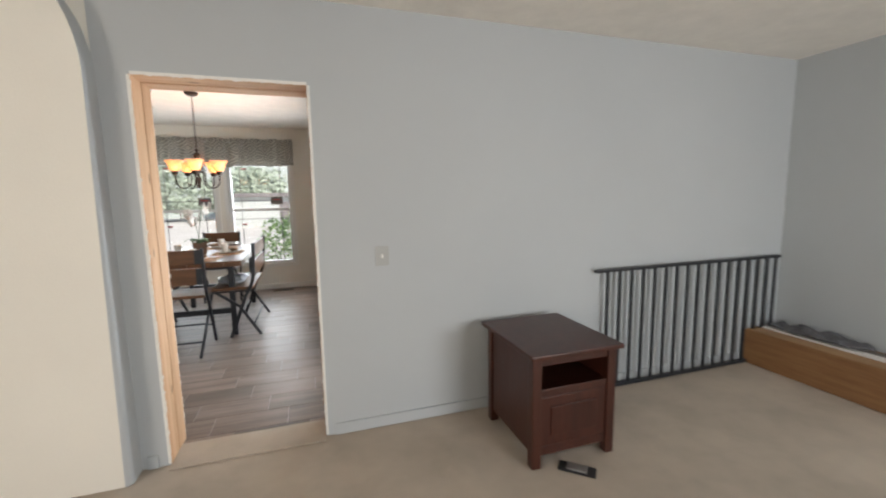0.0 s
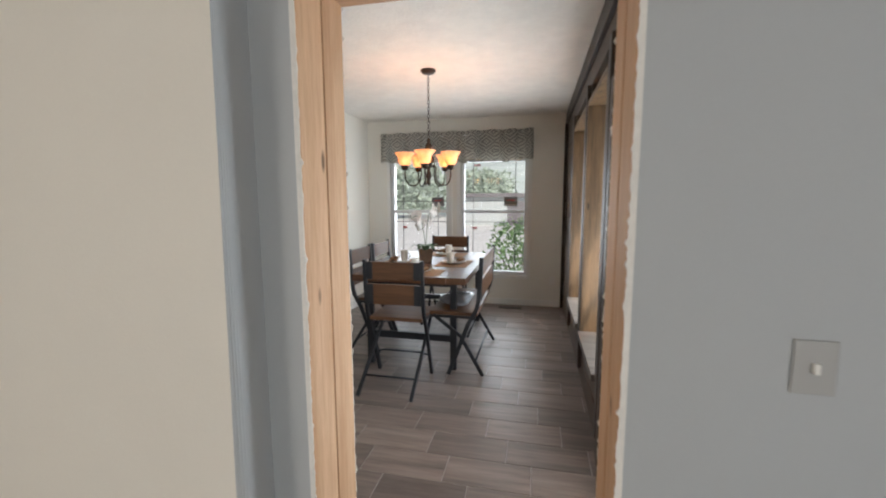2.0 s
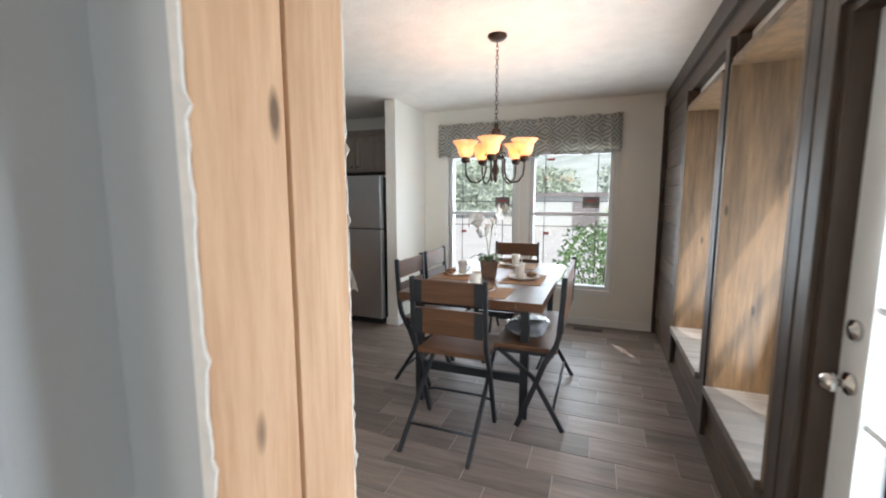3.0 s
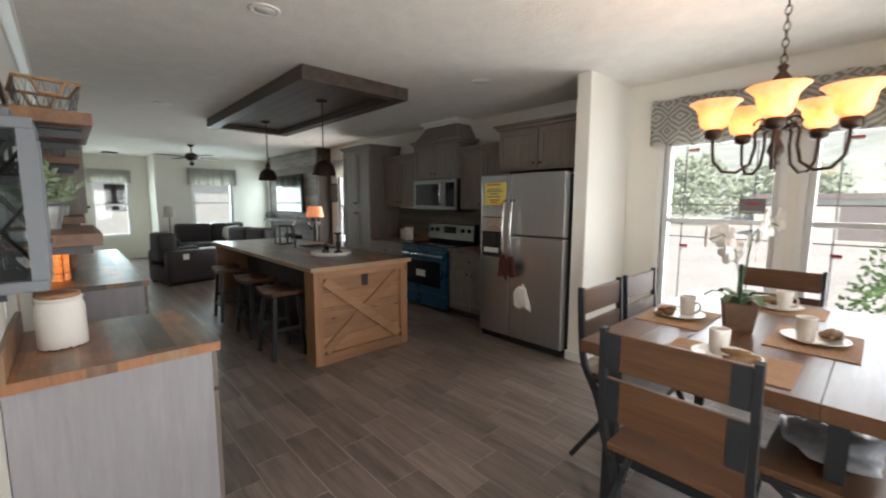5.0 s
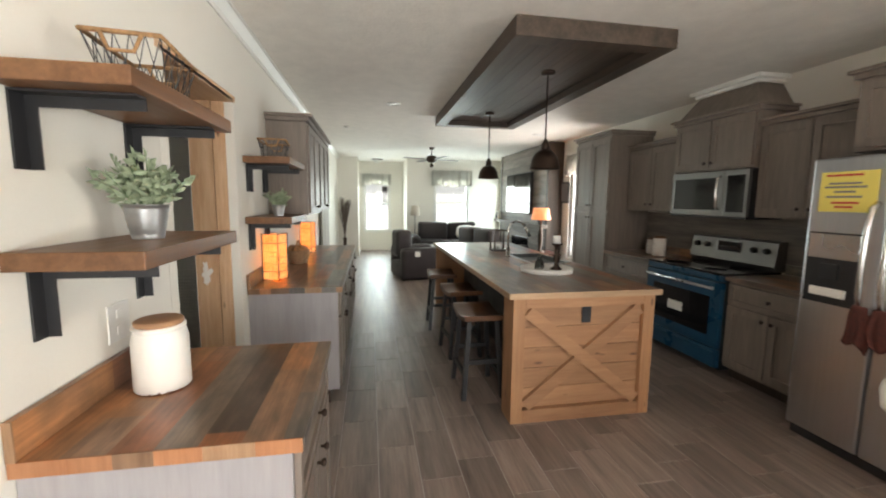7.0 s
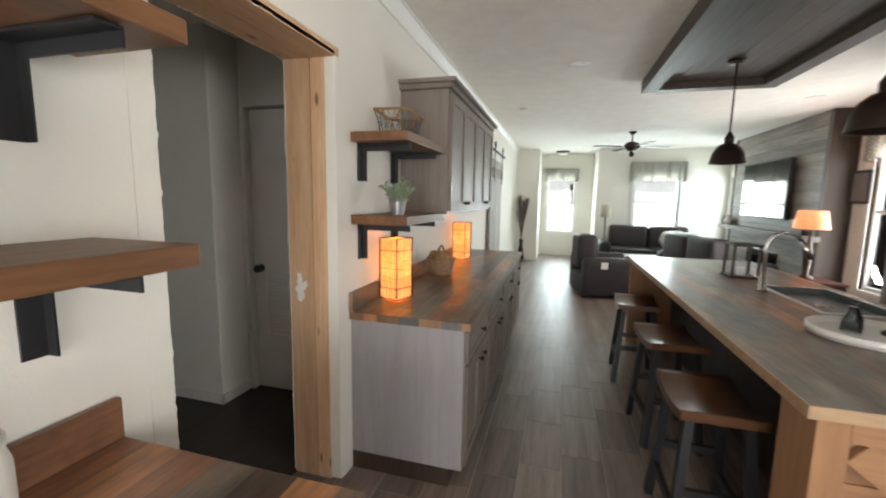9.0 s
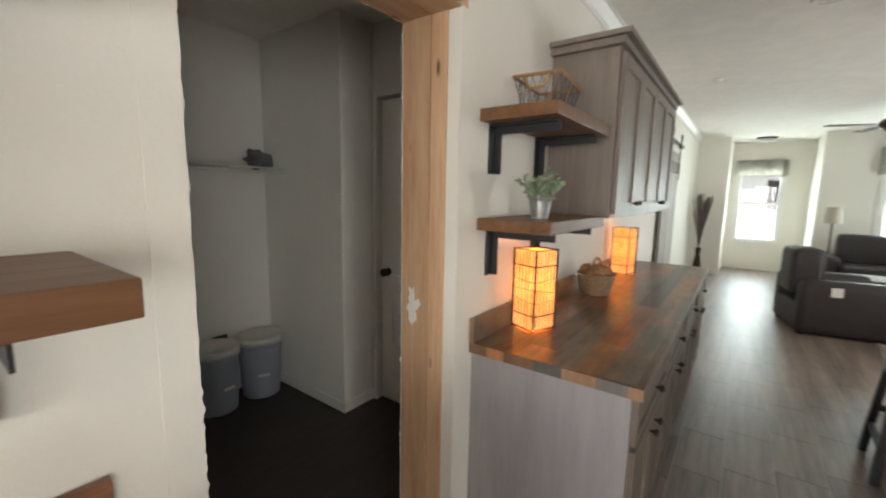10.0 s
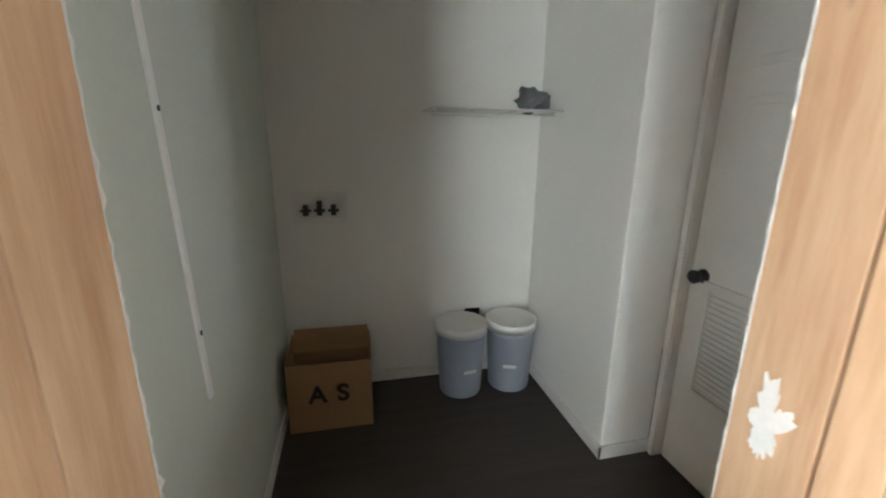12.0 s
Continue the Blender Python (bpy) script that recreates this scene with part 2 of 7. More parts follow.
GROUT = paint("grout", (0.40, 0.365, 0.34), 0.9)
CAB = wood("grey_stained_maple", (0.15, 0.118, 0.098), (0.25, 0.202, 0.17), "z", 0.45, 0.8, 0.06, 0.0, 0.12)
CABSIDE = wood("grey_side_panel", (0.31, 0.29, 0.298), (0.40, 0.375, 0.382), "z", 0.5, 0.8, 0.04, 0.0, 0.1)
CEDAR = wood("cedar_board", (0.30, 0.14, 0.07), (0.50, 0.27, 0.14), "y", 0.55, 0.6, 0.3, 0.8)
CEDAR_Z = wood("cedar_post", (0.28, 0.13, 0.062), (0.46, 0.25, 0.125), "z", 0.55, 0.6, 0.2, 0.8)
SHELFWOOD = wood("walnut_shelf", (0.10, 0.04, 0.015), (0.25, 0.115, 0.05), "x", 0.45, 0.7, 0.1)
TABLEWOOD = wood("table_wood", (0.08, 0.033, 0.015), (0.17, 0.075, 0.034), "y", 0.33, 0.7, 0.12, 0.0, 0.03)
CHAIRWOOD = wood("chair_wood", (0.07, 0.03, 0.014), (0.175, 0.08, 0.036), "x", 0.38, 0.7, 0.2)
CHERRY = wood("dark_cherry", (0.026, 0.007, 0.004), (0.075, 0.02, 0.011), "z", 0.35, 0.7, 0.1)
CANOPY = wood("charred_board", (0.03, 0.021, 0.016), (0.12, 0.083, 0.06), "x", 0.5, 0.6, 0.35, 0.3)
SHIPLAP = wood("weathered_board", (0.12, 0.10, 0.085), (0.42, 0.36, 0.31), "x", 0.6, 0.5, 0.4)
BLACK = paint("black_steel", (0.018, 0.018, 0.02), 0.45, 0.15, 5)
IRON = paint("gunmetal", (0.045, 0.047, 0.052), 0.4, 0.15, 5, 0.6)
STEEL = paint("stainless", (0.58, 0.58, 0.59), 0.30, 0.02, 1.0, 1.0, 150, 0.0)
STEEL_DARK = paint("dark_stainless", (0.24, 0.24, 0.24), 0.34, 0.03, 1.0, 1.0, 150, 0.0)
CHROME = paint("brushed_nickel", (0.62, 0.60, 0.57), 0.2, 0.03, 3, 1.0, 100, 0.02)
BRONZE = paint("oiled_bronze", (0.045, 0.028, 0.02), 0.4, 0.2, 6, 0.7)
GALV = paint("galvanised", (0.45, 0.46, 0.46), 0.4, 0.15, 20, 0.9)
LEATHER = paint("brown_leather", (0.03, 0.022, 0.023), 0.5, 0.2, 4, 0, 120, 0.4)
WHITEPL = paint("white_plastic", (0.78, 0.76, 0.72), 0.4, 0.03)
GREYPL = paint("grey_plastic", (0.33, 0.36, 0.42), 0.45, 0.06)
CERAMIC = paint("white_ceramic", (0.78, 0.73, 0.66), 0.3, 0.05, 9)
BLACKGL = paint("black_glass", (0.008, 0.008, 0.009), 0.08, 0.05, 2, 0, 60, 0)
BLUEFILM = paint("blue_film", (0.006, 0.055, 0.11), 0.3, 0.12, 3)
CARDBOARD = paint("cardboard", (0.34, 0.20, 0.10), 0.8, 0.1, 3)
GLASS = glass_mat("window_glass")
LEAF = paint("leaf", (0.09, 0.15, 0.07), 0.5, 0.3, 12)
SAGE = paint("sage_leaf", (0.29, 0.35, 0.23), 0.6, 0.25, 12)


def laminate(name):
    """Reclaimed-board laminate: strips along x of several stains."""
    m, nt, b, co = begin(name, 0.3)
    sep = nt.nodes.new("ShaderNodeSeparateXYZ")
    nt.links.new(co, sep.inputs[0])
    row = math_node(nt, "FLOOR", math_node(nt, "DIVIDE", sep.outputs[1], 0.105))
    shift = math_node(nt, "MULTIPLY", math_node(nt, "FRACT", math_node(nt, "MULTIPLY", row, 0.618)), 0.9)
    col = math_node(nt, "FLOOR", math_node(nt, "DIVIDE", math_node(nt, "ADD", sep.outputs[0], shift), 0.75))
    c = nt.nodes.new("ShaderNodeCombineXYZ")
    nt.links.new(row, c.inputs[0])
    nt.links.new(col, c.inputs[1])
    wnz = nt.nodes.new("ShaderNodeTexWhiteNoise")
    nt.links.new(c.outputs[0], wnz.inputs["Vector"])
    base = ramp(nt, wnz.outputs["Value"], [(0.0, (0.085, 0.06, 0.047)), (0.2, (0.29, 0.11, 0.05)), (0.4, (0.15, 0.135, 0.115)), (0.6, (0.38, 0.18, 0.085)), (0.75, (0.17, 0.165, 0.14)), (0.9, (0.13, 0.083, 0.06))])
    blot = tri_noise(nt, 5.0, stretched(nt, co, 1, 2.2, 1, False), 4, 0.6)
    base = mix(nt, 1.0, base, ramp(nt, blot, [(0.3, (0.55, 0.6, 0.65)), (0.55, (1.0, 1.0, 1.0)), (0.75, (1.5, 1.35, 1.2))]), "MULTIPLY")
    v = stretched(nt, co, 1.5, 22, 22, False)
    g = tri_noise(nt, 2.0, v, 6, 0.7)
    base = mix(nt, 1.0, base, ramp(nt, g, [(0.25, (0.55, 0.55, 0.55)), (0.75, (1.35, 1.3, 1.25))]), "MULTIPLY")
    nt.links.new(base, b.inputs["Base Color"])
    bump(nt, b, g, 0.1, 0.002)
    return m


LAMINATE = laminate("reclaimed_laminate")

# ---- plan ----
CEIL = 2.69
Y_BED, Y_KIT, Y_EXT = 2.604, 2.879, 7.446
X_WOOD = 0.76
D1 = (-0.285, 0.575, 0.0, 2.16)
D2 = (-4.122, -3.188, 0.0, 2.16)
WIN_D = ((-1.80, -0.90, 0.44, 2.12), (-0.72, 0.24, 0.44, 2.12))
WIN_K = (-8.35, -7.35, 0.5, 2.2)
WIN_C = (-12.35, -11.75, 0.5, 2.2)
BAYS = ((5.12, 6.15, 0.44, 2.25), (4.06, 4.95, 0.44, 2.25))
GDOOR = (2.98, 3.86, 0.0, 2.08)
X_FAR, X_NOOK = -12.6, -13.8
FWIN = (5.55, 6.5, 0.75, 2.1)
NDOOR = (3.58, 4.32, 0.62, 2.1)

# ---- structure ----
setting("wall_middle", boxes(*wall_cells("x", Y_BED, Y_KIT, -14.0, 4.9, 0, CEIL, [(D1[0] - 0.04, D1[1] + 0.04, 0, D1[3] + 0.04), (D2[0] - 0.04, D2[1] + 0.04, 0, D2[3] + 0.04)])), PLASTER, "white painted plaster wall with two rough-cut doorways", "wall")
setting("wall_north", boxes(*wall_cells("x", Y_EXT, Y_EXT + 0.16, -14.0, 1.5, 0, CEIL, [*WIN_D, WIN_K, WIN_C])), PLASTER, "cream painted outer wall with windows", "wall")
setting("wall_east", boxes(*wall_cells("y", X_WOOD + 0.06, X_WOOD + 0.5, Y_KIT, Y_EXT, 0, CEIL, [*BAYS, GDOOR])), PLASTER, "thick outer wall with deep window bays", "wall")
setting("wall_west", boxes(*wall_cells("y", X_FAR - 0.16, X_FAR, 4.75, Y_EXT, 0, CEIL, [FWIN]), (X_FAR - 1.36, X_FAR, Y_KIT, 3.42, 0, CEIL), (X_NOOK - 0.16, X_FAR - 0.16, 4.75, 4.9, 0, CEIL)), PLASTER, "pale painted end wall of the living room", "wall")
setting("wall_entry", boxes(*wall_cells("y", X_NOOK - 0.16, X_NOOK, 3.42, 4.75, 0, CEIL, [NDOOR])), PLASTER, "pale wall of the entry recess", "wall")
setting("partition", boxes((-2.29, -2.15, 6.60, Y_EXT, 0, CEIL), r=0.012), PLASTER, "short white partition beside the fridge", "wall")
setting("ceiling", boxes((-14.0, 1.5, Y_KIT, Y_EXT + 0.16, CEIL, CEIL + 0.1)), CEILING, "flat textured white ceiling", "ceiling")
setting("floor", boxes((-14.0, 1.3, Y_BED, Y_EXT + 0.16, -0.1, -0.0025)), GROUT, "grey-brown wood-look tile floor", "floor")
# bedroom
setting("bedroom_floor", boxes((-3.0, 4.9, -2.6, Y_BED, -0.1, -0.004)), CARPET, "worn beige carpet", "floor")
setting("bedroom_ceiling", boxes((-3.0, 4.9, -2.6, Y_BED, 2.63, 2.73)), CEILING, "flat white bedroom ceiling", "ceiling")
setting("wall_bedroom_east", boxes((4.62, 4.9, -2.6, Y_BED, 0, 2.73)), PLASTER_GREY, "grey-white bedroom wall", "wall")
setting("wall_bedroom_south", boxes(*wall_cells("x", -2.76, -2.6, -3.0, 4.9, 0, 2.73, [(2.2, 4.0, 0.6, 2.1)])), PLASTER_GREY, "grey-white bedroom wall", "wall")
setting("wall_bedroom_west", boxes(*wall_cells("y", -2.9, -2.74, -2.6, Y_BED, 0, 2.73, [(-1.6, -0.2, 0.7, 2.05)])), PLASTER_GREY, "grey-white bedroom wall", "wall")
setting("wall_bedroom_skin", boxes(*wall_cells("x", Y_BED - 0.004, Y_BED - 0.001, -0.44, 4.62, 0, 2.63, [(D1[0] - 0.005, D1[1] + 0.005, 0, D1[3] + 0.005)])), PLASTER_GREY, "grey-white painted bedroom wall", "wall")
# utility room
setting("wall_utility_back", boxes((-6.6, -2.8, 0.55, 0.757, 0, 2.6)), UTILITY, "white utility room wall", "wall")
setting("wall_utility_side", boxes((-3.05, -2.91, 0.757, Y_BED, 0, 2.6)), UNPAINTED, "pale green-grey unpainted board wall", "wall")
setting("wall_utility_closet", boxes((-4.86, -4.587, 0.757, 1.66, 0, 2.6), r=0.008), UTILITY, "white wall end beside a closet door", "wall")
setting("wall_utility_west", boxes(*wall_cells("y", -5.02, -4.86, 1.66, Y_BED, 0, 2.6, [(1.704, 2.504, 0, 2.13)]), (-6.6, -6.5, 0.7, Y_BED, 0, 2.6)), UTILITY, "white utility wall with a door", "wall")
setting("utility_floor", boxes((-6.6, -3.0, 0.55, Y_BED, -0.1, -0.003)), wood("dark_plank", (0.03, 0.022, 0.018), (0.065, 0.05, 0.042), "x", 0.5), "dark brown plank floor", "floor")
setting("utility_ceiling", boxes((-6.6, -2.92, 0.55, Y_BED, 2.6, 2.7)), CEILING, "white utility ceiling", "ceiling")


def bump_wall():
    """The wall that stands forward beside the doorway, its upper corner rounded."""
    pts = [(-2.74, 0.0), (-0.43, 0.0), (-0.43, 2.13)]
    pts += [(-0.43 - 0.3 * (1 - math.cos(a)), 2.13 + 0.5 * math.sin(a)) for a in (radians(i * 9) for i in range(1, 11))]
    pts += [(-0.73, 2.63), (-2.74, 2.63)]
    bm = bmesh.new()
    a = [bm.verts.new((x, 2.465, z)) for x, z in pts]
    b = [bm.verts.new((x, Y_BED - 0.004, z)) for x, z in pts]
    bm.faces.new(a)
    bm.faces.new(b[::-1])
    for i in range(len(pts)):
        j = (i + 1) % len(pts)
        bm.faces.new((a[i], b[i], b[j], a[j]))
    es = [e for e in bm.edges if abs(e.verts[0].co.y - 2.465) < 1e-4 and abs(e.verts[1].co.y - 2.465) < 1e-4 and max(v.co.x for v in e.verts) > -0.74 and min(v.co.z for v in e.verts) >= 0 and not (max(v.co.z for v in e.verts) == 0)]
    bmesh.ops.bevel(bm, geom=es, offset=0.034, segments=5, profile=0.5, affect="EDGES")
    for f in bm.faces:
        f.smooth = False
    return bm


bump_face = setting("wall_bedroom_bump", bump_wall(), PLASTER, "cream plaster wall face with a rounded edge, its shaded side in grey", "wall")
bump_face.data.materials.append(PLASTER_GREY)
# faces turned to +x take the grey wall paint, which also darkens them as shade
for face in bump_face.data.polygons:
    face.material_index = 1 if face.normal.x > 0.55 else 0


def ragged(x0, x1, z0, z1, y, depth, seed, vertical=True):
    """A torn strip of gypsum board along an edge."""
    rnd = random.Random(seed)
    bm = bmesh.new()
    n = int(((z1 - z0) if vertical else (x1 - x0)) / 0.013)
    last = None
    for i in range(n + 1):
        f = i / n
        e = rnd.uniform(-0.5, 1.0) * (0.004 if rnd.random() < 0.85 else 0.010)
        if vertical:
            z = z0 + (z1 - z0) * f
            row = [bm.verts.new(p) for p in ((x0, y, z), (x1 + math.copysign(e, x1 - x0), y, z), (x1 + math.copysign(e, x1 - x0), y + depth, z), (x0, y + depth, z))]
        else:
            x = x0 + (x1 - x0) * f
            row = [bm.verts.new(p) for p in ((x, y, z1), (x, y, z0 - e), (x, y + depth, z0 - e), (x, y + depth, z1))]
        if last:
            for k in range(4):
                bm.faces.new((last[k], last[(k + 1) % 4], row[(k + 1) % 4], row[k]))
        last = row
    return bm


def rough_frame(d, label, seed, y_end=Y_KIT - 0.004):
    """Bare studs and a header that line a cut doorway, with torn board along the edges."""
    x0, x1, _, top = d
    t = thing("door_frame", Matrix(), label, "door frame", "bare stud door frames")
    mid = Y_BED + 0.14
    for a, b in ((x0 - 0.039, x0), (x1, x1 + 0.039)):
        part("stud", boxes((a, b, Y_BED - 0.002, mid - 0.003, 0, top), r=0.003), STUD, t)
        part("stud", boxes((a - 0.002, b + 0.002, mid + 0.003, y_end, 0, top), r=0.003), STUD, t)
    part("header", boxes((x0 - 0.039, x1 + 0.039, Y_BED - 0.002, mid - 0.003, top, top + 0.039), r=0.003), STUDX, t)
    part("header", boxes((x0 - 0.039, x1 + 0.039, mid + 0.003, Y_KIT + 0.002, top - 0.004, top + 0.039), r=0.003), STUDX, t)
    for s, xx in ((1, x0), (-1, x1)):
        if y_end < Y_KIT - 0.03:
            a, b = sorted((xx - s * 0.038, xx - s * 0.002))
            part("board_edge", boxes((a, b, y_end + 0.001, Y_KIT - 0.001, 0.01, top), r=0.003), PLASTER, t, "cut white gypsum edge")
            continue
        part("board_edge", ragged(xx - s * 0.038, xx - s * 0.001, 0.01, top, y_end + 0.001, Y_KIT - y_end - 0.002, seed + 41 + s), GYPSUM, t, "cut white gypsum edge")
    for i, (y, dep) in enumerate(((Y_BED - 0.0065, 0.004), (Y_KIT + 0.0005, 0.0015))):
        wide, mt = (0.016, GYPSUM) if i == 0 else (0.047, PLASTER)
        part("torn_board", ragged(x0 - wide, x0 - 0.002, 0.01, top, y, dep, seed + i), mt, t, "torn white gypsum edge")
        lap = 0.022 if i and y_end < Y_KIT - 0.03 else -0.002
        part("torn_board", ragged(x1 + wide, x1 - lap, 0.01, top, y, dep, seed + 7 + i), mt, t, "torn white gypsum edge")
        part("torn_board", ragged(x0, x1, top + 0.002, top + 0.018, y, dep, seed + 13 + i, False), GYPSUM, t, "torn white gypsum edge")
    return t


STUDX = wood("header_timber", (0.53, 0.29, 0.15), (0.80, 0.545, 0.345), "x", 0.65, 0.7, 0.15, 0.9)
GYPSUM = paint("gypsum", (0.80, 0.78, 0.74), 0.9, 0.06, 30)
rough_frame(D1, "bare pine stud frame of the cut bedroom doorway", 3)
frame_2 = rough_frame(D2, "bare pine stud frame of the cut utility doorway", 29, Y_KIT - 0.058)


def plaster_smear():
    """One thin ragged patch on the stud."""
    bm = bmesh.new()
    x, y, z = D2[0] + 0.0005, Y_BED + 0.062, 1.03
    rings = [[], []]
    for i in range(72):
        q = 2 * math.pi * i / 72
        r = 1 + 0.9 * noise.noise(Vector((math.cos(q) * 1.6, math.sin(q) * 1.6, 2.0))) + 0.5 * noise.noise(Vector((math.cos(q) * 6, math.sin(q) * 6, 5.0)))
        for k in (0, 1):
            rings[k].append(bm.verts.new((x + 0.0022 * k, y + 0.026 * r * math.cos(q), z + 0.06 * r * math.sin(q))))
    for i in range(72):
        j = (i + 1) % 72
        bm.faces.new((rings[0][i], rings[0][j], rings[1][j], rings[1][i]))
    bm.faces.new(rings[0])
    bm.faces.new(rings[1][::-1])
    return bm


part("plaster_smear", plaster_smear(), GYPSUM, frame_2, "smeared white plaster")

setting("carpet_threshold", boxes((D1[0], D1[1], Y_BED - 0.06, 2.80, -0.003, 0.007), r=0.003), CARPET, "carpet edge running into the doorway", "floor")
# baseboards and mouldings
for a, b, y in ((-0.40, D1[0] - 0.06, Y_BED), (D1[1] + 0.06, 4.62, Y_BED)):
    setting("baseboard", boxes((a, b, y - 0.018, y - 0.006, 0, 0.075), r=0.003), PLASTER_GREY, "low white painted baseboard", "baseboard")
setting("baseboard", boxes((-2.15, X_WOOD, Y_EXT - 0.014, Y_EXT - 0.001, 0, 0.09), r=0.003), TRIM, "cream baseboard under the dining window", "baseboard")
setting("baseboard", boxes((-2.304, -2.136, 6.586, 6.599, 0, 0.09), (-2.149, -2.136, 6.599, Y_EXT - 0.015, 0, 0.09), r=0.003), TRIM, "cream baseboard round the partition", "baseboard")
setting("baseboard", boxes((X_FAR - 1.2, X_FAR + 0.013, 3.421, 3.434, 0, 0.1), (X_FAR + 0.001, X_FAR + 0.013, 2.88, 3.42, 0, 0.1), (X_FAR + 0.001, X_FAR + 0.013, 4.76, Y_EXT, 0, 0.1)), TRIM, "white baseboard of the living room", "baseboard")
setting("baseboard", boxes((-4.586, -3.051, 0.758, 0.770, 0, 0.07), (-4.586, -4.574, 0.770, 1.674, 0, 0.07), (-4.86, -4.574, 1.661, 1.674, 0, 0.07), (-3.063, -3.051, 0.770, 2.58, 0, 0.07)), TRIM, "white baseboard of the utility room", "baseboard")


def crown(y, x0, x1, sign):
    prof = [(0, -0.085), (0.012, -0.085), (0.018, -0.06), (0.045, -0.03), (0.06, -0.015), (0.075, -0.012), (0.075, -0.001), (0, -0.001)]
    bm = bmesh.new()
    rings = [[bm.verts.new((x, y + sign * u, CEIL + v)) for u, v in prof] for x in (x0, x1)]
    n = len(prof)
    for i in range(n):
        bm.faces.new((rings[0][i], rings[0][(i + 1) % n], rings[1][(i + 1) % n], rings[1][i]))
    bm.faces.new(rings[0])
    bm.faces.new(rings[1][::-1])
    return bm


setting("crown_moulding", crown(Y_KIT + 0.001, X_FAR, 0.75, 1), TRIM, "white crown moulding along the kitchen wall", "trim")

# ---- windows and doors ----
FRAMEW = paint("white_vinyl", (0.82, 0.83, 0.82), 0.35, 0.02)
GRILLE = paint("grille_bronze", (0.20, 0.19, 0.19), 0.5)
RED = paint("red_print", (0.55, 0.03, 0.04), 0.5)
PAPER = paint("paper", (0.75, 0.73, 0.68), 0.7)
GREYCARD = paint("grey_card", (0.20, 0.18, 0.18), 0.6)
FABRIC = bpy.data.materials.new("valance_fabric")


def valance_cloth(m):
    m.use_nodes = True
    nt = m.node_tree
    b = nt.nodes["Principled BSDF"]
    b.inputs["Roughness"].default_value = 0.9
    co = nt.nodes.new("ShaderNodeTexCoord").outputs["Object"]
    sep = nt.nodes.new("ShaderNodeSeparateXYZ")
    nt.links.new(co, sep.inputs[0])
    along = math_node(nt, "ADD", sep.outputs[0], sep.outputs[1])
    u = math_node(nt, "PINGPONG", math_node(nt, "MULTIPLY", along, 1.0), 0.11)
    v = math_node(nt, "PINGPONG", sep.outputs[2], 0.13)
    d = math_node(nt, "ADD", math_node(nt, "MULTIPLY", u, 0.8), v)
    line = math_node(nt, "PINGPONG", d, 0.024)
    c = ramp(nt, math_node(nt, "DIVIDE", line, 0.024), [(0.25, (0.38, 0.365, 0.33)), (0.7, (0.70, 0.68, 0.62))])
    nt.links.new(c, b.inputs["Base Color"])
    bump(nt, b, tri_noise(nt, 400, co, 2), 0.3, 0.002)


valance_cloth(FABRIC)


def window(name, axis, s0, s1, z0, z1, c, inward, label, grid=True):
    """A double-hung sash window: frame, two sashes, panes, grilles. c: the plane of the wall's inner face; inward: +1 or -1."""
    t = new(name)
    tagged(t, label, "window", "", "structure")

    def at(a, b, d0, d1, lo, hi):
        e0, e1 = sorted((c - inward * d0, c - inward * d1))
        return (a, b, e0, e1, lo, hi) if axis == "x" else (e0, e1, a, b, lo, hi)

    w, mid = 0.045, z0 + (z1 - z0) * 0.545
    part("window_frame", boxes(at(s0, s0 + w, 0.03, 0.13, z0, z1), at(s1 - w, s1, 0.03, 0.13, z0, z1), at(s0 + w, s1 - w, 0.03, 0.13, z1 - w, z1), at(s0 + w, s1 - w, 0.03, 0.13, z0, z0 + w), r=0.004), FRAMEW, t)
    part("meeting_rail", boxes(at(s0 + w, s1 - w, 0.04, 0.09, mid - 0.022, mid + 0.022), r=0.004), FRAMEW, t)
    for lo, hi, dep in ((z0 + w, mid - 0.022, 0.06), (mid + 0.022, z1 - w, 0.08)):
        p = part("pane", boxes(at(s0 + w, s1 - w, dep, dep + 0.005, lo, hi)), GLASS, t)
        p.visible_shadow = False
        if grid:
            k = 0.13
            lines = [at(s0 + w, s1 - w, dep - 0.008, dep - 0.003, zz - 0.005, zz + 0.005) for zz in ((lo + k,) if lo > mid else (hi - k,))]
            lines += [at(ss - 0.005, ss + 0.005, dep - 0.008, dep - 0.003, lo, hi) for ss in (s0 + w + k, s1 - w - k)]
            part("grille", boxes(*lines), GRILLE, t)
    tw = 0.055
    part("casing", boxes(at(s0 - tw, s0, -0.012, 0.03, z0 - tw, z1 + tw), at(s1, s1 + tw, -0.012, 0.03, z0 - tw, z1 + tw), at(s0, s1, -0.012, 0.03, z1, z1 + tw), r=0.004), TRIM, t)
    part("window_sill", boxes(at(s0, s1, -0.02, 0.03, z0 - tw, z0), r=0.004), TRIM, t)
    return t


for i, w in enumerate(WIN_D):
    window("window_%d" % (i + 1), "x", *w, Y_EXT, -1, "white double-hung dining window with thin grilles")
window("window_3", "x", *WIN_K, Y_EXT, -1, "white double-hung window beside the pantry", False)
window("window_4", "x", *WIN_C, Y_EXT, -1, "white double-hung corner window", False)
window("window_5", "y", *FWIN, X_FAR, 1, "white double-hung living room window", False)
window("window_6", "y", *NDOOR, X_NOOK, 1, "tall bright entry window", False)
window("window_7", "x", 2.2, 4.0, 0.6, 2.1, -2.6, 1, "white bedroom window", False)
window("window_10", "y", -1.6, -0.2, 0.7, 2.05, -2.74, 1, "white bedroom side window", False)
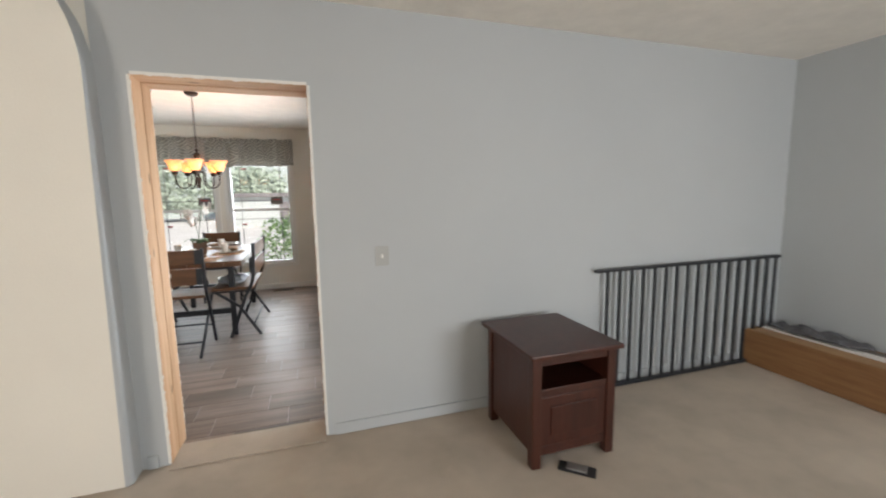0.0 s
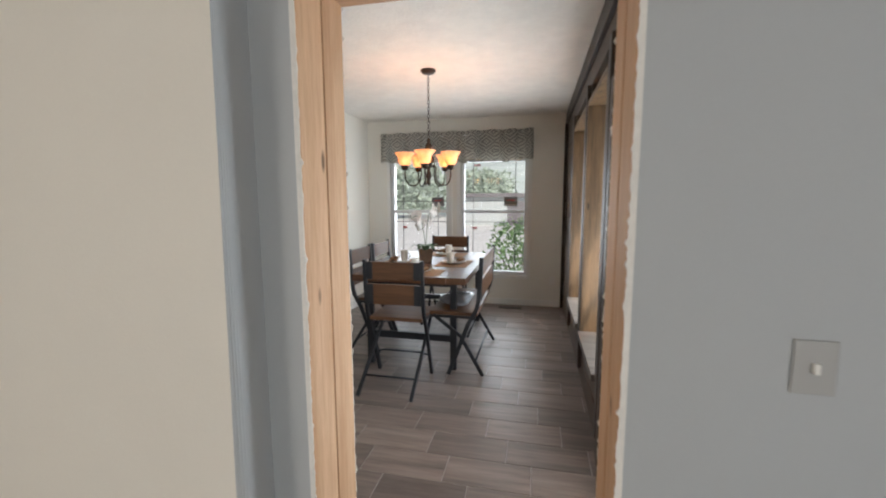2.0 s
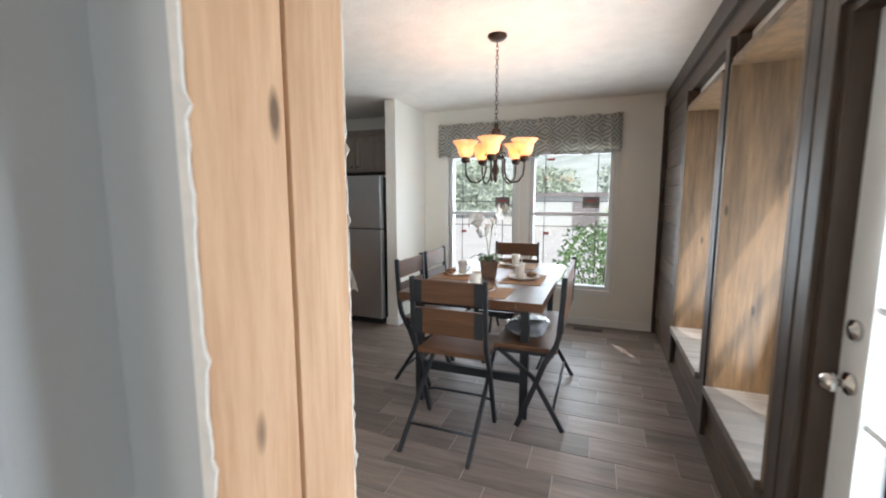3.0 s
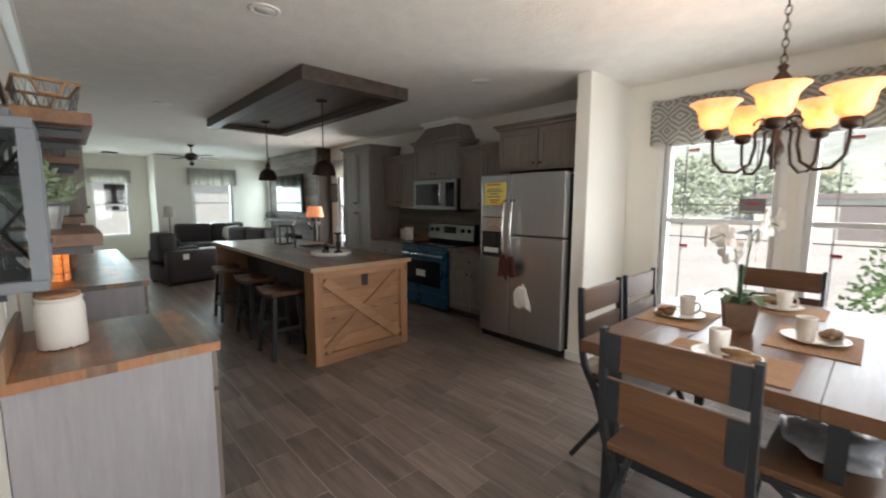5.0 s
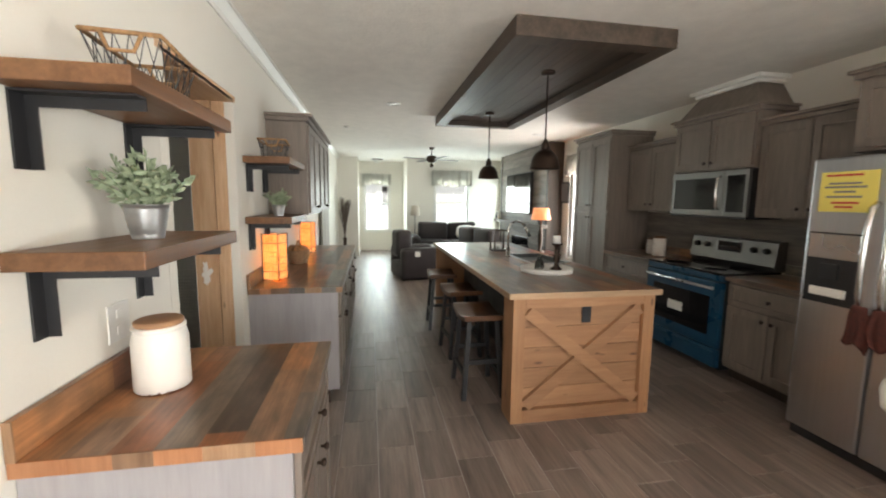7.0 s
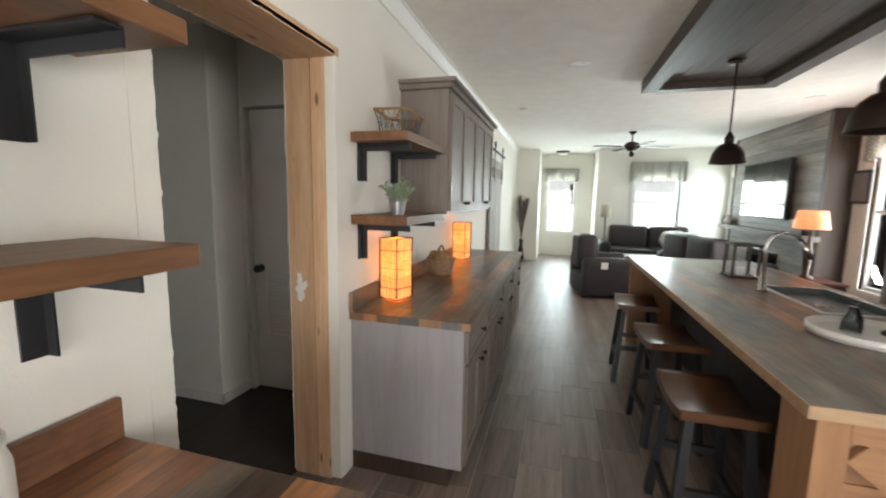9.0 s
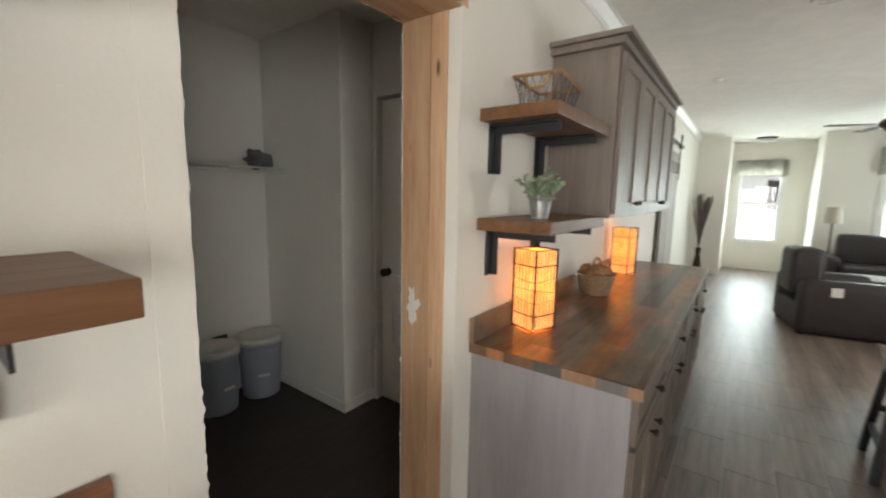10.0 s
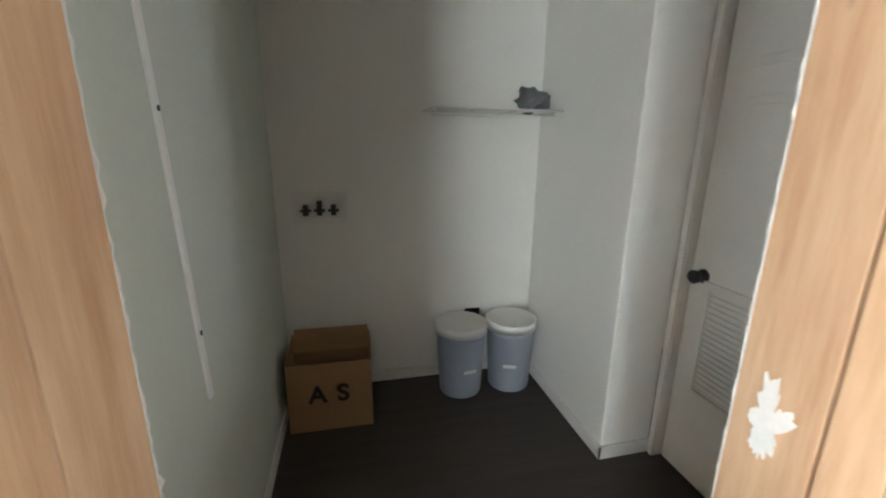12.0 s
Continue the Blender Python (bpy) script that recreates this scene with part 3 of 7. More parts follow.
for i, w in enumerate(BAYS):
    window("window_%d" % (8 + i), "y", w[0] + 0.02, w[1] - 0.02, w[2] + 0.02, w[3] - 0.02, X_WOOD + 0.33, -1, "white window set deep in a timber bay", False)


def sticker(x, z, w, h, mat, label):
    t = thing("window_sticker", pose(x, Y_EXT + 0.052, z), label, "sticker", "stickers on the panes")
    part("sheet", boxes((-w / 2, w / 2, 0, 0.002, -h / 2, h / 2)), mat, t)
    if h > 0.1:
        part("print", boxes((-w * 0.42, w * 0.42, -0.001, 0, h * 0.28, h * 0.42)), GREYCARD, t)
        part("print", boxes((-w * 0.3, w * 0.3, -0.001, 0, h * 0.1, h * 0.2)), RED, t)
        part("print", boxes((-w * 0.4, w * 0.4, -0.001, 0, -h * 0.4, -h * 0.34)), PAPER, t)
    else:
        part("print", boxes((-w / 2, w / 2, -0.001, 0, -h * 0.1, h / 2)), RED, t)


for x0 in (WIN_D[0][0], WIN_D[1][0]):
    w = 0.92
    sticker(x0 + 0.72, 1.50, 0.19, 0.13, GREYCARD, "grey printed card stuck to the pane")
    sticker(x0 + 0.2, 1.11, 0.07, 0.035, PAPER, "small red and white pane label")
    sticker(x0 + 0.24, 2.02, 0.09, 0.03, PAPER, "small red and white pane label")


def valance(name, axis, s0, s1, z0, z1, c, inward, seed, label):
    """Gathered cloth on a rod: a wavy sheet with depth and an uneven hem."""
    rnd = random.Random(seed)
    bm = bmesh.new()
    n, m = int((s1 - s0) / 0.018), 9
    ph = [rnd.uniform(0, 6) for _ in range(4)]
    rows = []
    for i in range(n + 1):
        s = s0 + (s1 - s0) * i / n
        f = math.sin(s * 34 + ph[0]) * 0.55 + math.sin(s * 19 + ph[1]) * 0.6 + math.sin(s * 57 + ph[2]) * 0.3
        col = []
        for j in range(m + 1):
            v = j / m
            dep = 0.065 + 0.034 * f * (0.35 + 0.65 * v)
            z = z1 - (z1 - z0) * v + 0.008 * math.sin(s * 23 + ph[3]) + (0.016 * f if v > 0.9 else 0) + 0.012 * math.sin(s * 9 + ph[1]) * v
            if 0.08 < v < 0.2:
                dep -= 0.018
            p = c + inward * dep
            col.append(bm.verts.new((s, p, z) if axis == "x" else (p, s, z)))
        rows.append(col)
    for a, b in zip(rows, rows[1:]):
        for j in range(m):
            bm.faces.new((a[j], a[j + 1], b[j + 1], b[j])).smooth = True
    for col in (rows[0], rows[-1]):
        for j in range(m):
            u, v = col[j].co.copy(), col[j + 1].co.copy()
            q = [bm.verts.new((p.x, c, p.z) if axis == "x" else (c, p.y, p.z)) for p in (u, v)]
            bm.faces.new((col[j], col[j + 1], q[1], q[0]))
    bmesh.ops.solidify(bm, geom=bm.faces[:], thickness=0.002)
    t = thing(name, Matrix(), label, "valance", "gathered window valances")
    part("cloth", bm, FABRIC, t)
    rod = [(s0, c + inward * 0.03, z1 - 0.06), (s1, c + inward * 0.03, z1 - 0.06)]
    if axis == "y":
        rod = [(p[1], p[0], p[2]) for p in rod]
    part("rod", tube(rod, 0.01), FRAMEW, t)


valance("valance", "x", -1.92, 0.30, 2.075, 2.50, Y_EXT, -1, 1, "wide gathered grey patterned valance over the window")
valance("valance", "x", WIN_K[0] - 0.08, WIN_K[1] + 0.08, 2.02, 2.4, Y_EXT, -1, 2, "gathered grey patterned valance beside the pantry")
valance("valance", "x", WIN_C[0] - 0.05, WIN_C[1] + 0.08, 2.02, 2.4, Y_EXT, -1, 3, "gathered grey patterned valance in the corner")
valance("valance", "y", FWIN[0] - 0.1, FWIN[1] + 0.1, 1.95, 2.38, X_FAR, 1, 4, "gathered grey patterned valance behind the sofa")
valance("valance", "y", NDOOR[0] - 0.06, NDOOR[1] + 0.06, 2.0, 2.32, X_NOOK, 1, 5, "pale gathered valance over the entry window")


# timber-clad wall of the dining room: boards, bays, posts
def clad_wall():
    t = new("cladding")
    tagged(t, "dark-stained horizontal boards on the dining room wall", "cladding", "", "structure")
    rnd = random.Random(8)
    holes = [(b[0] - 0.02, b[1] + 0.02, b[2], b[3]) for b in BAYS] + [(GDOOR[0] - 0.09, GDOOR[1] + 0.09, -1, GDOOR[3] + 0.09)]
    z, cache = 0.0, {}
    while z < CEIL - 0.02:
        h = min(0.185, CEIL - 0.012 - z)
        spans, a = [], Y_KIT + 0.003
        for lo, hi, zl, zh in sorted(holes):
            if z + h > zl + 0.01 and z < zh - 0.01:
                if lo > a:
                    spans.append((a, lo))
                a = hi
        spans.append((a, Y_EXT - 0.003))
        for s, e in spans:
            if e - s < 0.03:
                continue
            d = rnd.uniform(-0.003, 0.003)
            part("board", boxes((X_WOOD + d, X_WOOD + 0.058, s, e, z + 0.002, z + h - 0.003), r=0.003), BARNWALL, t)
        z += h
    return t


clad_wall()
for b in BAYS:
    t = thing("window_bay", Matrix(), "deep timber-lined window bay with a pale sill", "window bay", "timber window bays")
    x0, x1 = X_WOOD - 0.03, X_WOOD + 0.36
    part("jamb", boxes((x0, x1, b[0] - 0.02, b[0] + 0.018, b[2], b[3]), r=0.003), BARN_Z, t)
    part("jamb", boxes((x0, x1, b[1] - 0.018, b[1] + 0.02, b[2], b[3]), r=0.003), BARN_Z, t)
    part("head", boxes((x0, x1, b[0] + 0.018, b[1] - 0.018, b[3] - 0.018, b[3] + 0.02), r=0.003), BARN_Z, t)
    part("sill", boxes((x0 - 0.02, x1, b[0] + 0.018, b[1] - 0.018, b[2] - 0.03, b[2] + 0.018), r=0.003), SHIPLAP, t, "pale weathered sill board")
for y in (BAYS[1][0] - 0.075, BAYS[0][0] - 0.085, BAYS[0][1] + 0.06):
    solid("trim_post", boxes((-0.03, 0, -0.04, 0.04, 0.12, 2.4), r=0.004), DARKTRIM, pose(X_WOOD - 0.004, y, 0), "dark-stained vertical trim board on the timber wall", "trim board", "vertical trim boards")
solid("trim_rail", boxes((-0.03, 0, Y_KIT + 0.01, Y_EXT - 0.01, -0.14, 0), r=0.004), DARKTRIM, pose(X_WOOD - 0.004, 0, CEIL - 0.006), "dark-stained rail along the top of the timber wall", "trim board")
solid("corner_trim", boxes((-0.04, 0, -0.035, 0, 0, 2.54), r=0.003), DARKTRIM, pose(X_WOOD - 0.004, Y_EXT - 0.003, 0), "dark-stained corner board at the window wall", "trim board")


def glazed_door():
    t = new("door_1")
    tagged(t, "white glazed outer door with fifteen panes, shut", "door", "", "structure")
    y0, y1, h = GDOOR[0] + 0.03, GDOOR[1] - 0.03, GDOOR[3] - 0.03
    x0, x1 = X_WOOD + 0.05, X_WOOD + 0.095
    m = 0.15
    part("door_leaf", boxes((x0, x1, y0, y0 + m, 0.01, h), (x0, x1, y1 - m, y1, 0.01, h), (x0, x1, y0 + m, y1 - m, 0.01, 0.26), (x0, x1, y0 + m, y1 - m, h - 0.16, h), r=0.003), FRAMEW, t)
    p = part("pane", boxes((x0 + 0.018, x0 + 0.026, y0 + m, y1 - m, 0.26, h - 0.16)), GLASS, t)
    p.visible_shadow = False
    zs = [0.26 + (h - 0.42) * i / 5 for i in range(1, 5)]
    ys = [y0 + m + (y1 - y0 - 2 * m) * i / 3 for i in (1, 2)]
    for z in zs:
        part("glazing_bar", boxes((x0 + 0.004, x1 - 0.004, y0 + m, y1 - m, z - 0.009, z + 0.009)), FRAMEW, t)
    for y in ys:
        part("glazing_bar", boxes((x0 + 0.006, x1 - 0.006, y - 0.009, y + 0.009, 0.26, h - 0.16)), FRAMEW, t)
    part("glazing_stop", boxes((x0 - 0.008, x0, y0 + m - 0.02, y0 + m, 0.24, h - 0.14), (x0 - 0.008, x0, y1 - m, y1 - m + 0.02, 0.24, h - 0.14), (x0 - 0.008, x0, y0 + m, y1 - m, 0.24, 0.26), (x0 - 0.008, x0, y0 + m, y1 - m, h - 0.16, h - 0.14)), FRAMEW, t)
    for z, r in ((1.0, 0.028), (1.16, 0.026)):
        k = lathe([(0.033, 0), (0.033, 0.008), (0.012, 0.012), (0.012, 0.03), (r, 0.04), (r + 0.002, 0.055), (r * 0.6, 0.068), (0, 0.07)] if z < 1.1 else [(0.03, 0), (0.03, 0.012), (0.012, 0.014), (0.012, 0.02), (0, 0.02)])
        bmesh.ops.transform(k, matrix=pose(x0, y1 - 0.07, z, 0, -90, 0), verts=k.verts)
        part("door_handle" if z < 1.1 else "deadbolt", k, CHROME, t, "satin nickel knob" if z < 1.1 else "satin nickel bolt")
    part("jamb", boxes((X_WOOD - 0.01, X_WOOD + 0.2, GDOOR[0], y0, 0, GDOOR[3]), (X_WOOD - 0.01, X_WOOD + 0.2, y1, GDOOR[1], 0, GDOOR[3]), (X_WOOD - 0.01, X_WOOD + 0.2, y0, y1, h, GDOOR[3])), DARKTRIM, t)
    part("casing", boxes((X_WOOD - 0.03, X_WOOD - 0.002, GDOOR[0] - 0.085, GDOOR[0], 0, GDOOR[3] + 0.08), (X_WOOD - 0.03, X_WOOD - 0.002, GDOOR[1], GDOOR[1] + 0.085, 0, GDOOR[3] + 0.08), (X_WOOD - 0.03, X_WOOD - 0.002, GDOOR[0], GDOOR[1], GDOOR[3], GDOOR[3] + 0.08), r=0.004), DARKTRIM, t, "dark-stained casing")


glazed_door()


def panel_door():
    """Six-panel door of the utility room with a louvre grille below."""
    t = new("door_2")
    tagged(t, "white six-panel utility door with a louvred grille, shut", "door", "", "structure")
    x, y0, y1, h = -4.89, 1.719, 2.489, 2.115
    part("door_leaf", boxes((x - 0.04, x, y0, y1, 0.012, h), r=0.002), TRIM, t)
    cols = ((y0 + 0.11, (y0 + y1) / 2 - 0.05), ((y0 + y1) / 2 + 0.05, y1 - 0.11))
    for a, b in cols:
        for lo, hi in ((1.12, 1.66), (1.76, 2.0)):
            part("panel", boxes((x + 0.001, x + 0.006, a, b, lo, hi), (x + 0.006, x + 0.011, a + 0.03, b - 0.03, lo + 0.03, hi - 0.03), r=0.003), TRIM, t)
    part("vent_frame", boxes((x + 0.001, x + 0.014, y0 + 0.08, y1 - 0.08, 0.42, 0.45), (x + 0.001, x + 0.014, y0 + 0.08, y1 - 0.08, 0.91, 0.94), (x + 0.001, x + 0.014, y0 + 0.08, y0 + 0.11, 0.45, 0.91), (x + 0.001, x + 0.014, y1 - 0.11, y1 - 0.08, 0.45, 0.91)), TRIM, t)
    for i in range(18):
        z = 0.462 + i * 0.025
        part("slat", bar([(x + 0.006, y0 + 0.11, z), (x + 0.006, y1 - 0.11, z)], 0.014, 0.004, across=(0.7, 0, 0.7)), TRIM, t)
    k = lathe([(0.03, 0), (0.03, 0.008), (0.012, 0.012), (0.012, 0.03), (0.026, 0.036), (0.03, 0.052), (0.018, 0.066), (0, 0.068)])
    bmesh.ops.transform(k, matrix=pose(x, y0 + 0.06, 0.955, 0, 90, 0), verts=k.verts)
    part("door_handle", k, BLACK, t, "black round knob")
    part("casing", boxes((-4.858, -4.845, 1.675, 1.704, 0, 2.19), (-4.858, -4.845, 2.504, 2.564, 0, 2.19), (-4.858, -4.845, 1.704, 2.504, 2.13, 2.19)), TRIM, t)


panel_door()

# ---- outdoors ----
GROUND = paint("dry_ground", (0.55, 0.53, 0.49), 0.95, 0.1, 0.6)
# scrub colour lightened to carry the distant haze
HILL = paint("hazed_hill_scrub", (0.42, 0.46, 0.42), 0.95, 0.3, 0.15)
setting("ground", boxes((-400, 400, -400, 400, -0.75, -0.6)), GROUND, "bright dry gravel yard", "ground")


def hill():
    bm = bmesh.new()
    n = 60
    rows = []
    for i in range(n + 1):
        x = -260 + 520 * i / n
        rows.append([bm.verts.new((x, y, -0.7 + k * (11 + 5 * noise.noise(Vector((x * 0.02, k, 3)))))) for k, y in ((0, 60), (0.5, 75), (1.3, 100), (1.9, 140))])
    for a, b in zip(rows, rows[1:]):
        for j in range(3):
            bm.faces.new((a[j], b[j], b[j + 1], a[j + 1])).smooth = True
    return bm


setting("backdrop", hill(), HILL, "hazy scrub-covered hillside far off", "backdrop")


def bush(x, y, r, h, seed, mat, count, label, size=0.07, z=-0.6):
    rnd = random.Random(seed)
    t = thing("shrub", pose(x, y, z), label, "shrub", "garden shrubs")
    st = bmesh.new()
    for k in range(6):
        a = k * 1.05 + rnd.random()
        tube([(0, 0, 0), (0.25 * r * math.cos(a), 0.25 * r * math.sin(a), h * 0.4), (0.6 * r * math.cos(a), 0.6 * r * math.sin(a), h * 0.75)], 0.02, 5, st, 0.006)
    part("stems", st, BARN_Z, t)
    vs, fs = [], []
    for _ in range(count):
        a, q = rnd.uniform(0, 6.283), rnd.random() ** 0.5
        zz = rnd.uniform(0.15, 1)
        rr = r * q * math.sqrt(max(0.05, 1 - (zz - 0.45) ** 2 * 2.2)) * (1 + 0.35 * noise.noise(Vector((math.cos(a) * 2, math.sin(a) * 2, zz * 3 + seed))))
        c = Vector((rr * math.cos(a), rr * math.sin(a), zz * h * (1 + 0.2 * noise.noise(Vector((a, q * 3, seed))))))
        u = Vector((rnd.uniform(-1, 1), rnd.uniform(-1, 1), rnd.uniform(-0.4, 1))).normalized() * size * rnd.uniform(0.7, 1.3)
        v = u.orthogonal().normalized() * size * 0.3
        i = len(vs)
        vs += [c - u * 0.5, c + v, c + u * 0.5, c - v]
        fs.append((i, i + 1, i + 2, i + 3))
    me = bpy.data.meshes.new("leaves")
    me.from_pydata(vs, [], fs)
    me.materials.append(mat)
    o = new("leaves", me)
    o.parent = t
    o["kind"] = "stuff"


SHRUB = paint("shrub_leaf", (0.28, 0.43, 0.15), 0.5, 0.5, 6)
# far foliage: haze mixed into the leaf colour, paler than real leaves
TREE = paint("hazed_tree_leaf", (0.36, 0.42, 0.33), 0.6, 0.4, 1)
bush(0.15, 8.5, 0.75, 1.75, 3, SHRUB, 2600, "leafy green shrub outside the dining window")
bush(1.15, 8.9, 0.6, 1.5, 5, SHRUB, 1400, "leafy green shrub outside the dining window")
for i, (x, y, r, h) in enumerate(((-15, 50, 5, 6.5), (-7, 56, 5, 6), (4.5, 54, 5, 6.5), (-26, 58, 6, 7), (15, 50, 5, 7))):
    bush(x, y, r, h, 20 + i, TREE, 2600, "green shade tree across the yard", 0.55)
SHED = paint("shed_wall", (0.50, 0.52, 0.50), 0.8, 0.05)
shed = thing("neighbour_house", pose(-24.5, 6.0, -0.6), "pale neighbouring house with a green shutter", "house")
part("wall", boxes((-4, 0, -5, 5, 0, 3.4)), SHED, shed)
part("shutter", boxes((0.0, 0.04, -0.2, 0.9, 1.9, 3.0)), paint("green_shutter", (0.06, 0.22, 0.17), 0.6), shed)
part("window", boxes((0.0, 0.03, -1.6, -0.4, 1.7, 2.9)), BLACKGL, shed)
part("roof", boxes((-4.4, 0.4, -5.4, 5.4, 3.4, 3.7)), GREYCARD, shed)
barn = thing("barn", pose(-1.0, 36, -0.6), "pale low farm shed across the yard", "shed")
part("wall", boxes((-5, 5, 0, 5, 0, 2.4)), SHED, barn)
part("roof", boxes((-5.3, 5.3, -0.3, 5.3, 2.4, 2.7)), GREYCARD, barn)
part("door", boxes((-1, 1, -0.04, 0, 0, 2.0)), GREYCARD, barn)

# ---- dining room ----


def lit_shade(name, col, strength, low, high, clear=0.3):
    """Lamp glass or paper that glows with the bulb behind it."""
    m, nt, b, co = begin(name, 0.5)
    n = tri_noise(nt, 14, co, 3)
    c = ramp(nt, n, [(0.3, low), (0.7, high)])
    nt.links.new(c, b.inputs["Base Color"])
    nt.links.new(c, b.inputs["Emission Color"])
    b.inputs["Emission Strength"].default_value = strength
    out = nt.nodes["Material Output"]
    tr, mx = nt.nodes.new("ShaderNodeBsdfTransparent"), nt.nodes.new("ShaderNodeMixShader")
    tr.inputs[0].default_value = (1, 0.88, 0.66, 1)
    mx.inputs[0].default_value = clear
    nt.links.new(b.outputs[0], mx.inputs[1])
    nt.links.new(tr.outputs[0], mx.inputs[2])
    nt.links.new(mx.outputs[0], out.inputs[0])
    return m


AMBER = lit_shade("lit_amber_glass", (1, 0.6, 0.25), 0.62, (1.0, 0.44, 0.18), (1.0, 0.62, 0.35), 0.3)
BULB = glow("bulb", (1.0, 0.78, 0.45), 8)


def chandelier():
    t = thing("chandelier", pose(-0.622, 5.265, CEIL), "bronze five-arm chandelier with lit amber glass shades", "chandelier")
    part("ceiling_rose", lathe([(0, 0), (0.068, 0), (0.07, -0.012), (0.05, -0.032), (0.014, -0.04), (0, -0.04)][::-1], 28), BRONZE, t)
    z = -0.04
    i = 0
    while z > -0.60:
        pts = arc(0, 0, z - 0.02, 0.010, 0, 360, 10, "xz" if i % 2 else "yz")
        pts = [(p[0], p[1], (p[2] - z + 0.02) * 2.0 + z - 0.02) for p in pts]
        part("chain_link", tube(pts, 0.0025, 5), BRONZE, t)
        z -= 0.031
        i += 1
    part("stem", lathe([(0.004, -0.60), (0.02, -0.615), (0.012, -0.635), (0.034, -0.665), (0.036, -0.69), (0.014, -0.715), (0.02, -0.73), (0.05, -0.78), (0.055, -0.80), (0.02, -0.83), (0.013, -0.90), (0.026, -0.93), (0.03, -0.95), (0.012, -0.985), (0.018, -1.0), (0.004, -1.035), (0, -1.036)], 24), BRONZE, t)
    for k in range(5):
        a = radians(72 * k - 84)
        c, s = math.cos(a), math.sin(a)
        prof = [(0.02, -0.86), (0.05, -0.845), (0.075, -0.87), (0.07, -0.93), (0.085, -1.0), (0.13, -1.035), (0.18, -1.03), (0.215, -0.985), (0.222, -0.93), (0.222, -0.885)]
        arm = part("arm", tube([(c * r, s * r, h) for r, h in prof], 0.0065, 8), BRONZE, t)
        curl = [(0.05 + 0.032 * math.cos(q) * (1 - j / 26), -0.845 + 0.032 * math.sin(q) * (1 - j / 26)) for j, q in ((j, j * 0.36) for j in range(20))]
        part("scroll", tube([(c * r, s * r, h) for r, h in curl], 0.0045, 6), BRONZE, t)
        at = (0.222 * c, 0.222 * s, 0)
        part("cup", lathe([(0.012, -0.895), (0.03, -0.885), (0.034, -0.86), (0.028, -0.85), (0, -0.85)], 18, at), BRONZE, t)
        part("shade", lathe([(0.026, -0.853), (0.05, -0.835), (0.058, -0.80), (0.064, -0.77), (0.09, -0.742), (0.097, -0.738), (0.093, -0.736), (0.06, -0.768), (0.054, -0.80), (0.046, -0.831), (0.0, -0.846)], 28, at), AMBER, t, "lit amber glass shade")
        part("bulb", lathe([(0, -0.842), (0.012, -0.84), (0.021, -0.825), (0.016, -0.808), (0, -0.804)], 14, at), BULB, t)
        bulb(-0.622 + at[0], 5.265 + at[1], CEIL - 0.77, 1.7, 0.028, (1, 0.62, 0.31))


chandelier()


def dining_table():
    t = thing("dining_table", pose(-0.73, 5.77, 0), "brown plank dining table with black steel legs", "table")
    w = 1.04
    n = 6
    for i in range(n):
        a = -w / 2 + w * i / n
        part("plank", boxes((a + 0.0008, a + w / n - 0.0008, -0.87, 0.87, 0.8, 0.86), r=0.002), TABLEWOOD, t)
    for sx in (-1, 1):
        for sy in (-1, 1):
            part("leg", boxes((sx * 0.395 - 0.028, sx * 0.395 + 0.028, sy * 0.76 - 0.028, sy * 0.76 + 0.028, 0.004, 0.8), r=0.003), IRON, t)
            part("foot", lathe([(0.012, 0), (0.012, 0.004)], 10, (sx * 0.395, sy * 0.76, 0)), BLACK, t)
    for sy in (-1, 1):
        part("stretcher", boxes((-0.367, 0.367, sy * 0.76 - 0.02, sy * 0.76 + 0.02, 0.26, 0.32), r=0.003), IRON, t)
        part("apron_rail", boxes((-0.367, 0.367, sy * 0.76 - 0.015, sy * 0.76 + 0.015, 0.76, 0.799)), IRON, t)
    for sx in (-1, 1):
        part("apron_rail", boxes((sx * 0.395 - 0.015, sx * 0.395 + 0.015, -0.732, 0.732, 0.76, 0.799)), IRON, t)


dining_table()


